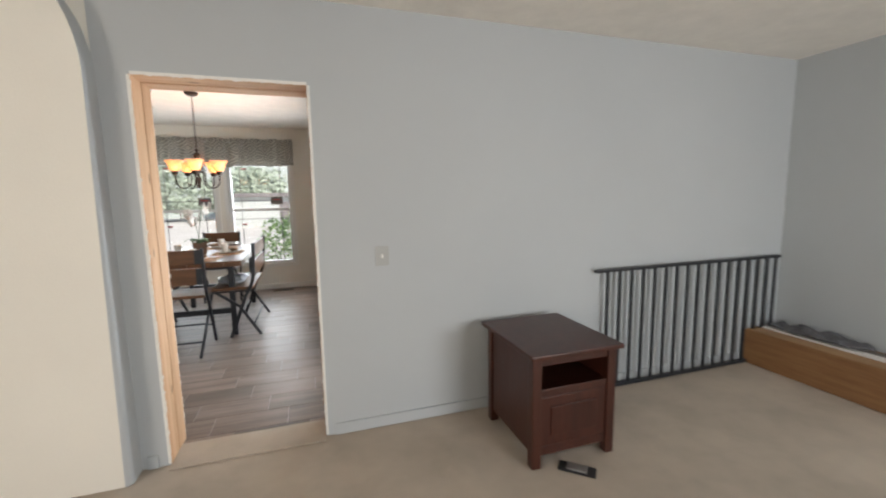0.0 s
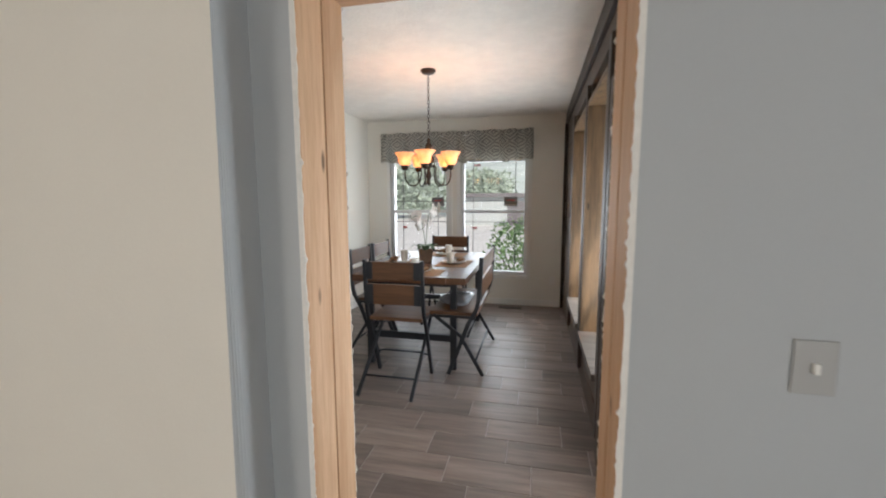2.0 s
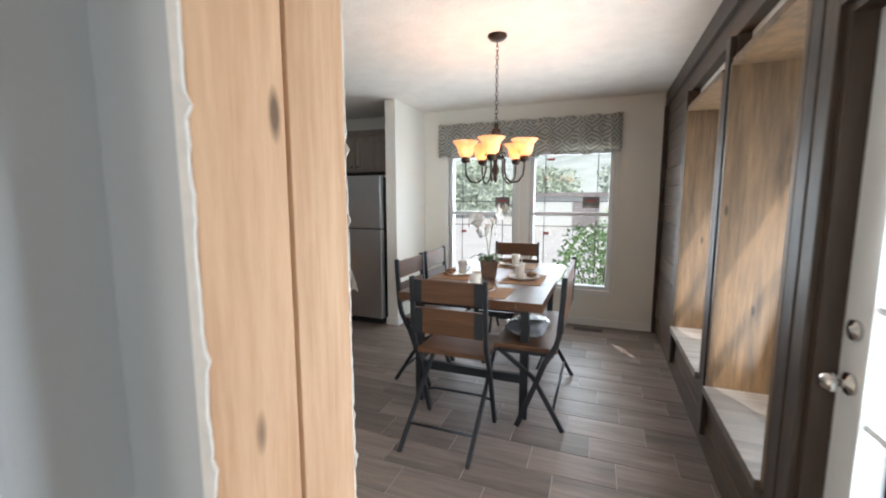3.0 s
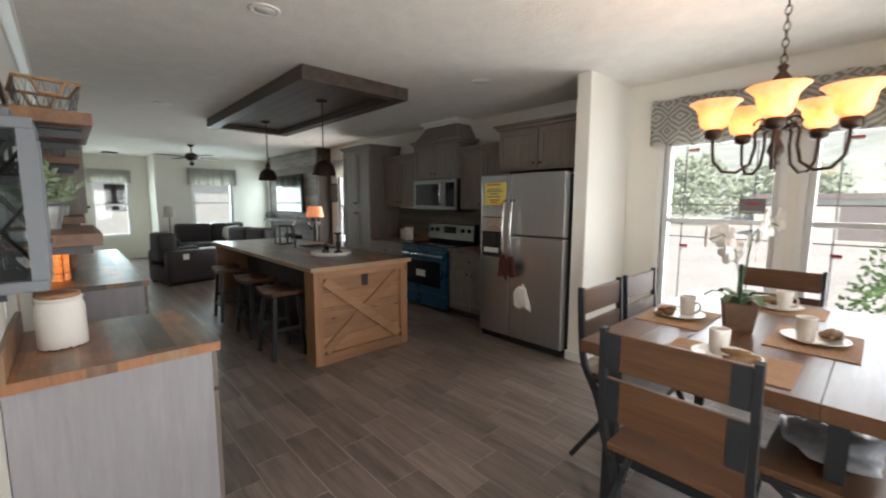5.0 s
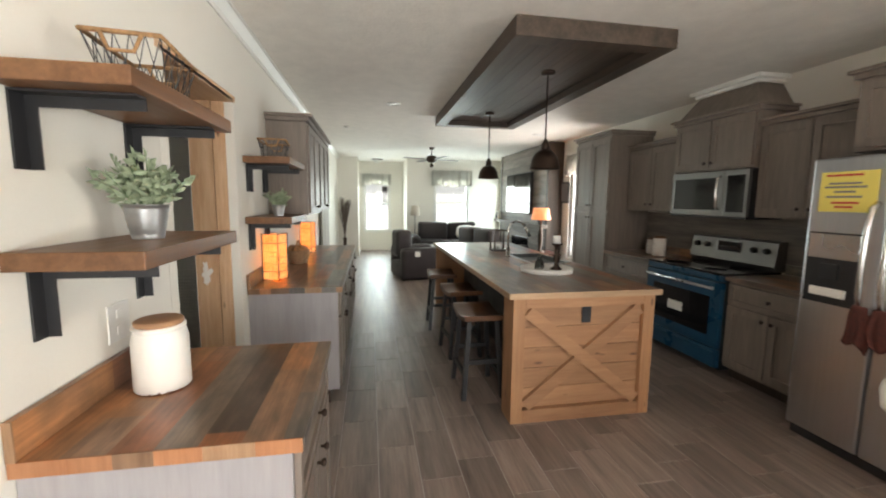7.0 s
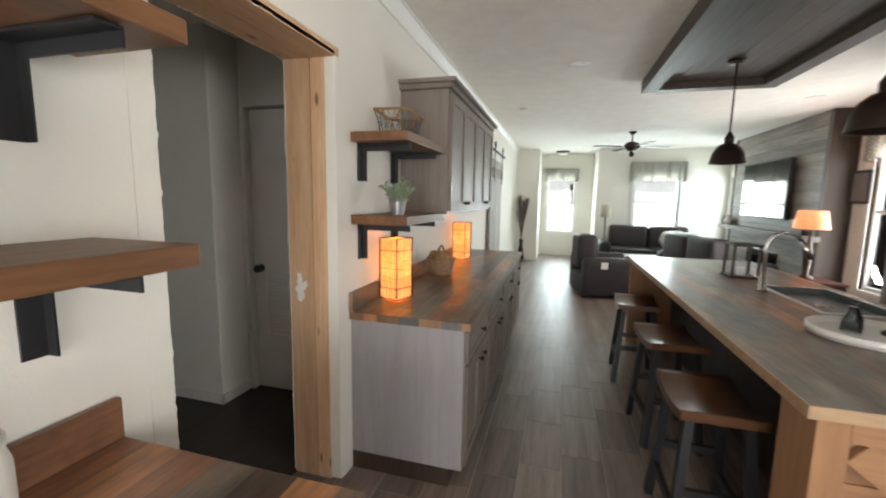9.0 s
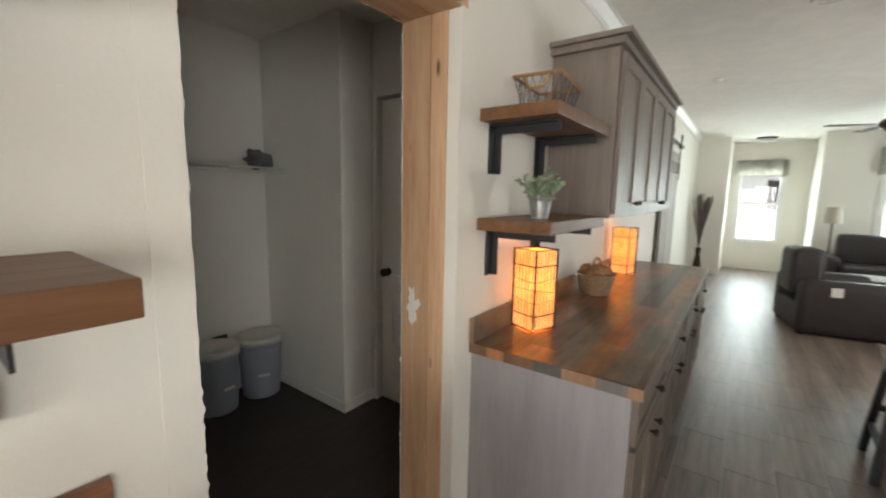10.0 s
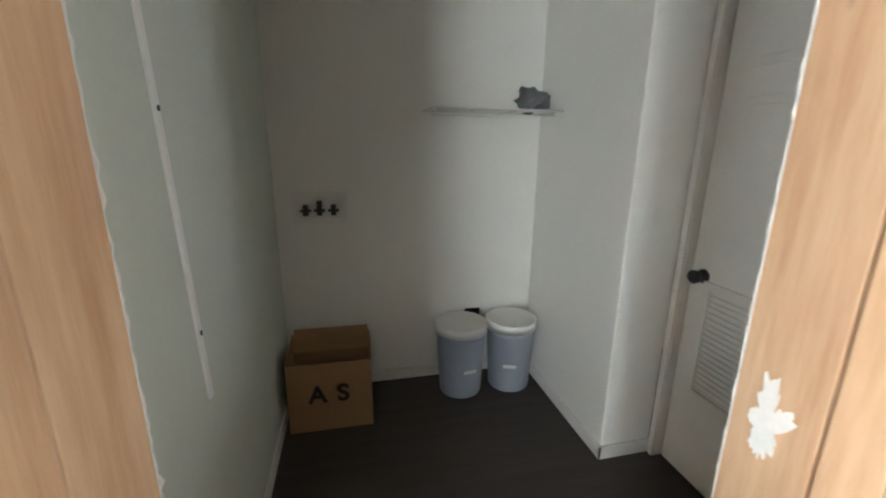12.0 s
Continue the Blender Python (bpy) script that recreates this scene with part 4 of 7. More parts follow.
def chair(name, width, m, label, rear=0.485):
    """A folding-style chair: wooden slats between steel posts, crossed legs. Its back is at -y."""
    t = thing(name, m, label, "chair", "chairs round the table")
    h = width / 2
    for sx in (-1, 1):
        x = sx * (h - 0.014)
        post = [(x, -0.225, 1.045), (x, -0.215, 0.85), (x, -0.20, 0.66), (x, -0.185, 0.60), (x, -0.16, 0.55), (x, -0.115, 0.47), (x, -0.045, 0.28), (x, 0.06, 0.006)]
        part("back_post", bar(post, 0.024, 0.034), IRON, t)
        leg = [(x - sx * 0.026, 0.20, 0.53), (x - sx * 0.026, -0.04, 0.35), (x - sx * 0.026, -rear, 0.006)]
        part("leg", bar(leg, 0.022, 0.028), IRON, t)
    part("upper_slat", boxes((-h + 0.028, h - 0.028, -0.232, -0.212, 0.885, 1.03), r=0.004), CHAIRWOOD, t)
    part("lower_slat", boxes((-h + 0.028, h - 0.028, -0.222, -0.202, 0.675, 0.845), r=0.004), CHAIRWOOD, t)
    for sx in (-1, 1):
        part("slat_plate", boxes((sx * (h - 0.055) - 0.028, sx * (h - 0.055) + 0.028, -0.236, -0.2325, 0.887, 1.028)), IRON, t)
        part("slat_plate", boxes((sx * (h - 0.055) - 0.028, sx * (h - 0.055) + 0.028, -0.226, -0.2225, 0.677, 0.843)), IRON, t)
    part("seat", boxes((-h + 0.03, h - 0.03, -0.19, 0.235, 0.532, 0.562), r=0.006), CHAIRWOOD, t)
    part("seat_rail", boxes((-h + 0.028, -h + 0.05, -0.17, 0.22, 0.508, 0.531), r=0.002), IRON, t)
    part("seat_rail", boxes((h - 0.05, h - 0.028, -0.17, 0.22, 0.508, 0.531), r=0.002), IRON, t)
    part("rung", tube([(-h + 0.045, -rear * 0.71, 0.12), (h - 0.045, -rear * 0.71, 0.12)], 0.009), IRON, t)
    part("rung", tube([(-h + 0.018, -0.005, 0.19), (-h + 0.09, -0.02, 0.215), (h - 0.09, -0.02, 0.215), (h - 0.018, -0.005, 0.19)], 0.009), IRON, t)
    return t


ch = chair("dining_chair", 0.515, pose(-0.752, 4.83, 0), "brown wooden dining chair with crossed steel legs")
ch2 = chair("dining_chair", 0.515, pose(-0.78, 6.775, 0, 0, 0, 180), "brown wooden dining chair with crossed steel legs", 0.26)
copy_thing(ch2, pose(-1.20, 5.46, 0, 0, 0, -90))
copy_thing(ch2, pose(-1.20, 6.04, 0, 0, 0, -90))
chair("double_dining_chair", 1.02, pose(-0.30, 5.39, 0, 0, 0, 90), "wide two-seat brown wooden dining chair with steel legs", 0.24)

MAT = wood("woven_mat", (0.30, 0.15, 0.07), (0.55, 0.34, 0.19), "x", 0.8, 6, 0.1)
CLOTH = paint("brown_napkin", (0.25, 0.14, 0.07), 0.9, 0.3, 20)
WHITECL = paint("white_cloth", (0.78, 0.76, 0.72), 0.9, 0.05)
TOP = 0.861


def ring_handle():
    return tube([(0.036, 0, 0.078), (0.058, 0, 0.082), (0.07, 0, 0.062), (0.066, 0, 0.038), (0.05, 0, 0.022), (0.034, 0, 0.02)], 0.0065, 8)


MUG = [(0.0, 0.0), (0.03, 0.0), (0.034, 0.004), (0.041, 0.1), (0.041, 0.112), (0.0385, 0.112), (0.036, 0.1), (0.03, 0.01), (0, 0.008)]


def place(x, y, turn, seed):
    m = pose(x, y, TOP, 0, 0, turn)
    mat = solid("placemat", boxes((-0.235, 0.235, -0.165, 0.165, 0, 0.004), r=0.001), MAT, m, "woven tan straw placemat on the table", "placemat", "placemats")
    pl = solid("plate", lathe([(0, 0), (0.075, 0), (0.082, 0.004), (0.128, 0.018), (0.13, 0.021), (0.125, 0.021), (0.08, 0.009), (0, 0.007)], 36), CERAMIC, m @ pose(0, 0.0, 0.005), "cream ceramic dinner plate on a placemat", "plate", "plates")
    mg = thing("mug", m @ pose(-0.035, 0.03, 0.0125, 0, 0, 40 * seed), "cream ceramic mug standing on a plate", "mug", "mugs")
    part("bowl", lathe(MUG, 28), CERAMIC, mg)
    part("handle", ring_handle(), CERAMIC, mg)
    rnd = random.Random(seed)
    bm = bmesh.new()
    for k in range(5):
        blob(0.042 + 0.02 * rnd.random(), 0.022, 0.016, (0.05 + rnd.uniform(-0.04, 0.04), -0.045 + rnd.uniform(-0.035, 0.03), 0.028 + 0.006 * k), 0.6, bm, 2)
    solid("napkin", bm, CLOTH, m @ pose(0, 0, 0.0), "crumpled brown cloth napkin on a plate", "napkin", "napkins")


place(-0.47, 5.70, 90, 1)
place(-1.06, 5.70, -90, 2)
place(-0.70, 5.12, 0, 3)
place(-0.70, 6.36, 180, 4)


def orchid():
    t = thing("orchid", pose(-0.775, 5.68, TOP), "white orchid in a square brown clay pot", "plant")
    bm = bmesh.new()
    rings = []
    for r, z in ((0.058, 0), (0.072, 0.13), (0.076, 0.132), (0.076, 0.145), (0.066, 0.145), (0.062, 0.125)):
        rings.append([bm.verts.new((sx * r, sy * r, z)) for sx, sy in ((-1, -1), (1, -1), (1, 1), (-1, 1))])
    for a, b in zip(rings, rings[1:]):
        for k in range(4):
            bm.faces.new((a[k], a[(k + 1) % 4], b[(k + 1) % 4], b[k]))
    bm.faces.new(rings[0])
    bm.faces.new(rings[-1])
    bmesh.ops.transform(bm, matrix=pose(0, 0, 0, 0, 0, 20), verts=bm.verts)
    part("pot", bm, paint("clay_pot", (0.15, 0.085, 0.05), 0.8, 0.3, 14), t)
    rnd = random.Random(6)
    for k in range(6):
        a = k * 1.05 + 0.3
        pts = [(math.cos(a) * r, math.sin(a) * r, z) for r, z in ((0.01, 0.135), (0.06, 0.185), (0.12, 0.195), (0.16, 0.165))]
        part("leaf", bar(pts, 0.036, 0.003, across=(-math.sin(a), math.cos(a), 0)), LEAF, t)
    for k, (dx, dy, hgt) in enumerate(((0.05, 0.03, 0.58), (-0.06, -0.02, 0.5))):
        stem = [(0, 0, 0.13), (dx * 0.2, dy * 0.2, 0.3), (dx * 0.6, dy * 0.6, hgt - 0.08), (dx * 1.5, dy * 1.5, hgt), (dx * 2.4, dy * 2.4, hgt - 0.03)]
        part("stem", tube(stem, 0.004, 6), LEAF, t)
        for j in range(6):
            u = (0.35 + 0.12 * j)
            c = Vector((dx * (0.4 + 2.0 * u * u) + rnd.uniform(-0.03, 0.03), dy * (0.4 + 2 * u * u) + rnd.uniform(-0.03, 0.03), 0.30 + (hgt - 0.32) * min(1, u * 1.3) + rnd.uniform(-0.03, 0.03)))
            bm = bmesh.new()
            yaw = rnd.uniform(0, 360)
            for q in range(5):
                b2 = blob(0.032, 0.005, 0.026, (0.034, 0, 0), 0, None, 2)
                bmesh.ops.transform(b2, matrix=Matrix.Translation(c) @ pose(0, 0, 0, 0, 0, yaw) @ pose(0, 0, 0, 0, 72 * q, 0), verts=b2.verts)
                me = finish(b2, "petal")
                bm.from_mesh(me)
                bpy.data.meshes.remove(me)
            for f in bm.faces:
                f.smooth = True
            part("flower", bm, WHITECL, t, "white orchid flower")


orchid()
bag = blob(0.16, 0.2, 0.05, (0, 0, 0.045), 0.5)
solid("plastic_wrap", bag, paint("plastic_film", (0.30, 0.31, 0.33), 0.2, 0.3, 14), pose(-0.34, 5.25, 0.562), "crumpled clear plastic wrap on the double chair", "plastic wrap")


def cover_plate(x, y, z, axis, label, w=0.075, h=0.12, sockets=2, mat=None):
    t = thing("outlet" if sockets else "light_switch", pose(x, y, z, 0, 0, axis), label, "outlet" if sockets else "switch")
    part("plate", boxes((-w / 2, w / 2, -0.006, 0, -h / 2, h / 2), r=0.002), mat or WHITEPL, t)
    if sockets:
        for s in (-1, 1):
            part("socket", boxes((-0.017, 0.017, -0.008, -0.006, s * 0.028 - 0.014, s * 0.028 + 0.014), r=0.001), mat or TRIM, t)
    else:
        part("toggle", boxes((-0.006, 0.006, -0.016, -0.006, -0.012, 0.012), r=0.001), TRIM, t)
    return t


cover_plate(0.60, Y_EXT - 0.001, 0.38, 0, "white wall outlet low beside the corner")
cover_plate(0.975, Y_BED - 0.006, 1.145, 0, "almond wall switch beside the bare doorway", 0.085, 0.125, 0, paint("almond_plastic", (0.40, 0.40, 0.39), 0.4, 0.03))
cover_plate(-2.755, Y_KIT + 0.001, 1.11, 180, "white double outlet above the counter", 0.12, 0.13)
fv = thing("floor_vent", pose(0.03, 7.25, 0.002), "brown metal floor register under the window", "floor vent")
part("frame", boxes((-0.16, 0.16, -0.06, 0.06, 0, 0.004), r=0.001), BRONZE, fv)
for i in range(12):
    part("slat", boxes((-0.14 + i * 0.0245, -0.128 + i * 0.0245, -0.045, 0.045, 0.0045, 0.007)), BLACK, fv)

# ---- kitchen ----
def knob_at(p, x, y, z, axis="y", sign=-1):
    k = lathe([(0.006, 0), (0.006, 0.012), (0.014, 0.018), (0.015, 0.026), (0.01, 0.031), (0, 0.032)], 14)
    rot = {("y", -1): (90, 0, 0), ("y", 1): (-90, 0, 0), ("x", 1): (0, 90, 0), ("x", -1): (0, -90, 0)}[(axis, sign)]
    bmesh.ops.transform(k, matrix=pose(x, y, z, *rot), verts=k.verts)
    return part("knob", k, BRONZE, p, "dark bronze knob")


def shaker(p, name, x0, x1, z0, z1, y, sign, knob=None, rail=0.06, mat=None):
    """A framed door or drawer front on the plane y; sign: the side it faces."""
    d = 0.02 * sign
    lo, hi = sorted((y, y + d))
    plo, phi = sorted((y, y + d * 0.45))
    mm = mat or CAB
    f = part(name, boxes((x0, x0 + rail, lo, hi, z0, z1), (x1 - rail, x1, lo, hi, z0, z1), (x0 + rail, x1 - rail, lo, hi, z0, z0 + rail), (x0 + rail, x1 - rail, lo, hi, z1 - rail, z1), r=0.002), mm, p)
    part("panel", boxes((x0 + rail, x1 - rail, plo, phi, z0 + rail, z1 - rail)), mm, f)
    if knob:
        knob_at(f, knob[0], y + d, knob[1], "y", sign)
    return f


def cabinet(name, x0, x1, y0, y1, z0, z1, label, fronts, sign=-1, cornice=False, toe=False, mat=None, side=None):
    """A cabinet with framed fronts. fronts: (x0, x1, z0, z1, knob x, knob z)."""
    t = thing(name, pose((x0 + x1) / 2, (y0 + y1) / 2, z0), label, "cabinet", "grey stained kitchen cabinets")
    ox, oy, oz = (x0 + x1) / 2, (y0 + y1) / 2, z0
    h = z1 - z0
    body = [(x0 - ox, x1 - ox, y0 - oy, y1 - oy, 0.1 if toe else 0, h)]
    part("body", boxes(*body, r=0.002), side or mat or CAB, t)
    if toe:
        a, b = (y0 - oy + 0.07, y1 - oy) if sign < 0 else (y0 - oy, y1 - oy - 0.07)
        part("toe_kick", boxes((x0 - ox, x1 - ox, a, b, 0, 0.1)), DARKTRIM, t)
    face = (y0 if sign < 0 else y1) - oy + sign * 0.001
    for f in fronts:
        drawer = f[3] - f[2] < 0.25
        shaker(t, "drawer" if drawer else "door", f[0] - ox, f[1] - ox, f[2] - oz, f[3] - oz, face, sign, (f[4] - ox, f[5] - oz) if len(f) > 4 else None, 0.035 if drawer else 0.06, mat)
    if cornice:
        lo, hi = (y0 - oy - 0.045, y1 - oy) if sign < 0 else (y0 - oy, y1 - oy + 0.045)
        part("cornice", boxes((x0 - ox - 0.03, x1 - ox + 0.03, lo + (0.02 if sign < 0 else 0), hi - (0.02 if sign > 0 else 0), h + 0.001, h + 0.035), (x0 - ox - 0.05, x1 - ox + 0.05, lo - (0.01 if sign < 0 else 0), hi + (0.01 if sign > 0 else 0), h + 0.0355, h + 0.06), r=0.004), CAB, t)
    return t


# tall pantry, bases and uppers along the window wall
cabinet("pantry_cabinet", -7.0, -6.12, 6.84, 7.44, 0, 2.41, "tall grey stained pantry cabinet with four doors",
        [(-6.99, -6.565, 1.43, 2.36, -6.60, 1.50), (-6.555, -6.13, 1.43, 2.36, -6.52, 1.50), (-6.99, -6.565, 0.12, 1.40, -6.60, 1.33), (-6.555, -6.13, 0.12, 1.40, -6.52, 1.33)], -1, True, True)
cabinet("base_cabinet", -6.115, -5.23, 6.84, 7.44, 0, 0.87, "grey stained drawer base cabinet beside the range",
        [(-6.10, -5.245, 0.66, 0.85, -5.67, 0.755), (-6.10, -5.245, 0.40, 0.64, -5.67, 0.52), (-6.10, -5.245, 0.13, 0.38, -5.67, 0.26)], -1, False, True)
cabinet("base_cabinet", -4.20, -3.42, 6.84, 7.44, 0, 0.87, "grey stained base cabinet beside the fridge",
        [(-4.19, -3.43, 0.68, 0.85, -3.81, 0.765), (-4.19, -3.815, 0.13, 0.66, -3.85, 0.60), (-3.805, -3.43, 0.13, 0.66, -3.77, 0.60)], -1, False, True)
cabinet("wall_cabinet", -6.115, -5.235, 7.12, 7.44, 1.44, 2.21, "grey stained wall cabinet with two doors",
        [(-6.10, -5.68, 1.46, 2.19, -5.72, 1.52), (-5.67, -5.245, 1.46, 2.19, -5.63, 1.52)], -1, True)
cabinet("range_hood_cabinet", -5.23, -4.29, 7.06, 7.44, 1.86, 2.35, "grey stained cabinet above the microwave",
        [(-5.22, -4.765, 1.88, 2.34, -4.80, 1.93), (-4.755, -4.30, 1.88, 2.34, -4.72, 1.93)], -1, True)
cabinet("wall_cabinet", -4.285, -3.42, 7.12, 7.44, 1.42, 2.21, "grey stained wall cabinet beside the fridge",
        [(-4.275, -3.86, 1.44, 2.19, -3.90, 1.50), (-3.85, -3.43, 1.44, 2.19, -3.81, 1.50)], -1, True)
cabinet("wall_cabinet", -3.415, -2.31, 6.87, 7.44, 1.88, 2.34, "grey stained cabinet above the fridge",
        [(-3.40, -2.87, 1.90, 2.32, -2.91, 1.95), (-2.86, -2.325, 1.90, 2.32, -2.82, 1.95)], -1, True)


def hood():
    """A tapered hood with a white crown."""
    t = thing("range_hood", pose(-4.76, 7.22, 2.422), "tapered grey stained hood box with a white crown", "hood")
    bm = bmesh.new()
    lo = [bm.verts.new(p) for p in ((-0.45, -0.16, 0), (0.45, -0.16, 0), (0.45, 0.22, 0), (-0.45, 0.22, 0))]
    hi = [bm.verts.new(p) for p in ((-0.33, -0.04, 0.20), (0.33, -0.04, 0.20), (0.33, 0.22, 0.20), (-0.33, 0.22, 0.20))]
    for k in range(4):
        bm.faces.new((lo[k], lo[(k + 1) % 4], hi[(k + 1) % 4], hi[k]))
    bm.faces.new(lo)
    bm.faces.new(hi)
    part("chimney", bm, CAB, t)
    part("crown", boxes((-0.36, 0.36, -0.07, 0.22, 0.201, 0.23), (-0.40, 0.40, -0.11, 0.22, 0.2305, CEIL - 2.4225), r=0.005), TRIM, t, "white crown moulding")


hood()
for x0, x1 in ((-6.115, -5.215), (-4.215, -3.40)):
    w = solid("worktop", boxes((x0, x1, 6.80, 7.44, 0.871, 0.91), (x0, x1, 7.42, 7.44, 0.91, 1.0), r=0.004), LAMINATE, Matrix(), "reclaimed-board laminate worktop along the kitchen wall", "worktop", "wall worktops")
solid("backsplash", boxes((-6.11, -3.42, 7.432, 7.445, 1.0, 1.42)), SHIPLAP, Matrix(), "weathered grey board backsplash behind the range", "backsplash")


def drape(top, low, h, depth, seed):
    """Folded cloth that hangs from a narrow top to a wider, uneven hem."""
    bm = bmesh.new()
    n, m = 16, 12
    sides = []
    for s in (-1, 1):
        rows = []
        for j in range(m + 1):
            v = j / m
            w = top + (low - top) * min(1, v * 1.7) ** 0.7
            row = []
            for i in range(n + 1):
                u = -1 + 2 * i / n
                fold = math.sin(u * 5.5 + seed) * 0.6 + math.sin(u * 9 + seed * 2) * 0.4
                y = s * depth * math.sqrt(max(0.02, 1 - u * u)) * (0.6 + 0.4 * v) + fold * 0.012 * v
                z = -h * v - (0.02 * math.sin(u * 4 + seed) + 0.014 * u) * v
                row.append(bm.verts.new((w * u + 0.01 * math.sin(v * 5 + seed), y, z)))
            rows.append(row)
        for a, b in zip(rows, rows[1:]):
            for i in range(n):
                bm.faces.new((a[i], a[i + 1], b[i + 1], b[i])).smooth = True
        sides.append(rows)
    bmesh.ops.remove_doubles(bm, verts=bm.verts, dist=0.0001)
    p, q = sides
    for j in (0, m):
        for i in range(n):
            bm.faces.new((p[j][i], p[j][i + 1], q[j][i + 1], q[j][i]))
    for i in (0, n):
        for j in range(m):
            bm.faces.new((p[j][i], p[j + 1][i], q[j + 1][i], q[j][i]))
    return bm


def filmed_steel():
    """Brushed steel under a loose protective film with long creases."""
    m, nt, b, co = begin("filmed_steel", 0.24, 1.0)
    big = tri_noise(nt, 2.2, co, 3, 0.55)
    vo = nt.nodes.new("ShaderNodeTexVoronoi")
    vo.feature = "DISTANCE_TO_EDGE"
    vo.inputs["Scale"].default_value = 2.6
    nt.links.new(stretched(nt, co, 1.0, 1.0, 0.7, False), vo.inputs["Vector"])
    crease = ramp(nt, vo.outputs["Distance"], [(0.0, (1, 1, 1)), (0.10, (0, 0, 0))])
    brush = tri_noise(nt, 60, stretched(nt, co, 1, 1, 0.03, False), 2)
    nt.links.new(mix(nt, brush, (0.55, 0.57, 0.60), (0.66, 0.68, 0.71)), b.inputs["Base Color"])
    nt.links.new(ramp(nt, big, [(0.3, (0.32,) * 3), (0.7, (0.42,) * 3)]), b.inputs["Roughness"])
    bump(nt, b, math_node(nt, "ADD", big, math_node(nt, "MULTIPLY", crease, 0.10)), 0.03, 0.03)
    return m


FILMED = filmed_steel()


def fridge():
    t = thing("fridge", pose(-2.845, 6.52, 0), "stainless side-by-side fridge with an ice dispenser", "fridge")
    part("body", boxes((-0.52, 0.52, 0.09, 0.86, 0.05, 1.80), r=0.006), IRON, t, "grey enamel cabinet")
    part("door", boxes((-0.525, -0.118, 0.0, 0.085, 0.08, 1.82), r=0.014), FILMED, t)
    part("door", boxes((-0.108, 0.525, 0.0, 0.085, 0.08, 1.175), r=0.014), FILMED, t)
    part("door", boxes((-0.108, 0.525, 0.0, 0.085, 1.187, 1.82), r=0.014), FILMED, t)
    for x in (-0.16, -0.06):
        h = part("handle", tube([(x, -0.002, 1.55), (x, -0.045, 1.52), (x, -0.066, 1.40), (x, -0.072, 1.22), (x, -0.066, 1.04), (x, -0.045, 0.92), (x, -0.002, 0.89)], 0.015, 10), CHROME, t, "curved bright handle")
    d = part("dispenser", boxes((-0.50, -0.20, -0.006, -0.001, 0.93, 1.37), r=0.002), BLACK, t, "black ice and water dispenser")
    part("panel", boxes((-0.49, -0.21, -0.012, -0.0065, 1.21, 1.36), r=0.002), STEEL, d)
    part("tray", boxes((-0.45, -0.26, -0.03, -0.0065, 0.98, 1.03), r=0.003), PAPER, d, "white card in the dispenser")
    part("lever", boxes((-0.41, -0.31, -0.02, -0.0065, 1.08, 1.18), r=0.003), IRON, d)
    part("kick_plate", boxes((-0.51, 0.51, 0.03, 0.09, 0.012, 0.07)), BLACK, t)
    for x in (-0.47, 0.47):
        part("foot", lathe([(0.018, 0), (0.018, 0.05)], 12, (x, 0.14, 0)), BLACK, t)
    n = thing("energy_label", pose(-3.165, 6.517, 1.615), "yellow printed energy sheet taped to the fridge", "paper")
    part("sheet", boxes((-0.15, 0.15, -0.002, 0, -0.12, 0.12)), paint("yellow_paper", (0.80, 0.66, 0.16), 0.7), n)
    for i, (w, z, k) in enumerate(((0.12, 0.098, RED), (0.1, 0.05, GREYCARD), (0.12, 0.028, GREYCARD), (0.07, 0.0, GREYCARD), (0.11, -0.03, GREYCARD), (0.08, -0.065, RED), (0.06, -0.09, RED))):
        part("print", boxes((-w, w * (0.6 + 0.1 * (i % 3)), -0.003, -0.002, z - 0.006, z + 0.006)), k, n)
    knit = paint("brown_knit", (0.085, 0.022, 0.016), 0.95, 0.3, 30)
    for dx, turn, q in ((-0.04, 4, 1.0), (0.035, -6, 0.94)):
        solid("oven_mitt", drape(0.035, 0.062, 0.23 * q, 0.018, dx * 50), knit, pose(-2.925 + dx, 6.44 - abs(dx) * 0.1, 0.975, 0, turn, 0), "dark red-brown mitt hanging from the fridge handle", "oven mitt", "oven mitts")
    tw = thing("towel", pose(-2.77, 6.495, 0.66), "white cloth hanging on the fridge door", "towel")
    part("cloth", drape(0.04, 0.105, 0.235, 0.014, 3.0), WHITECL, tw)
    part("hook", boxes((-0.012, 0.012, -0.004, 0.024, -0.05, 0.02), r=0.002), WHITEPL, tw)


fridge()


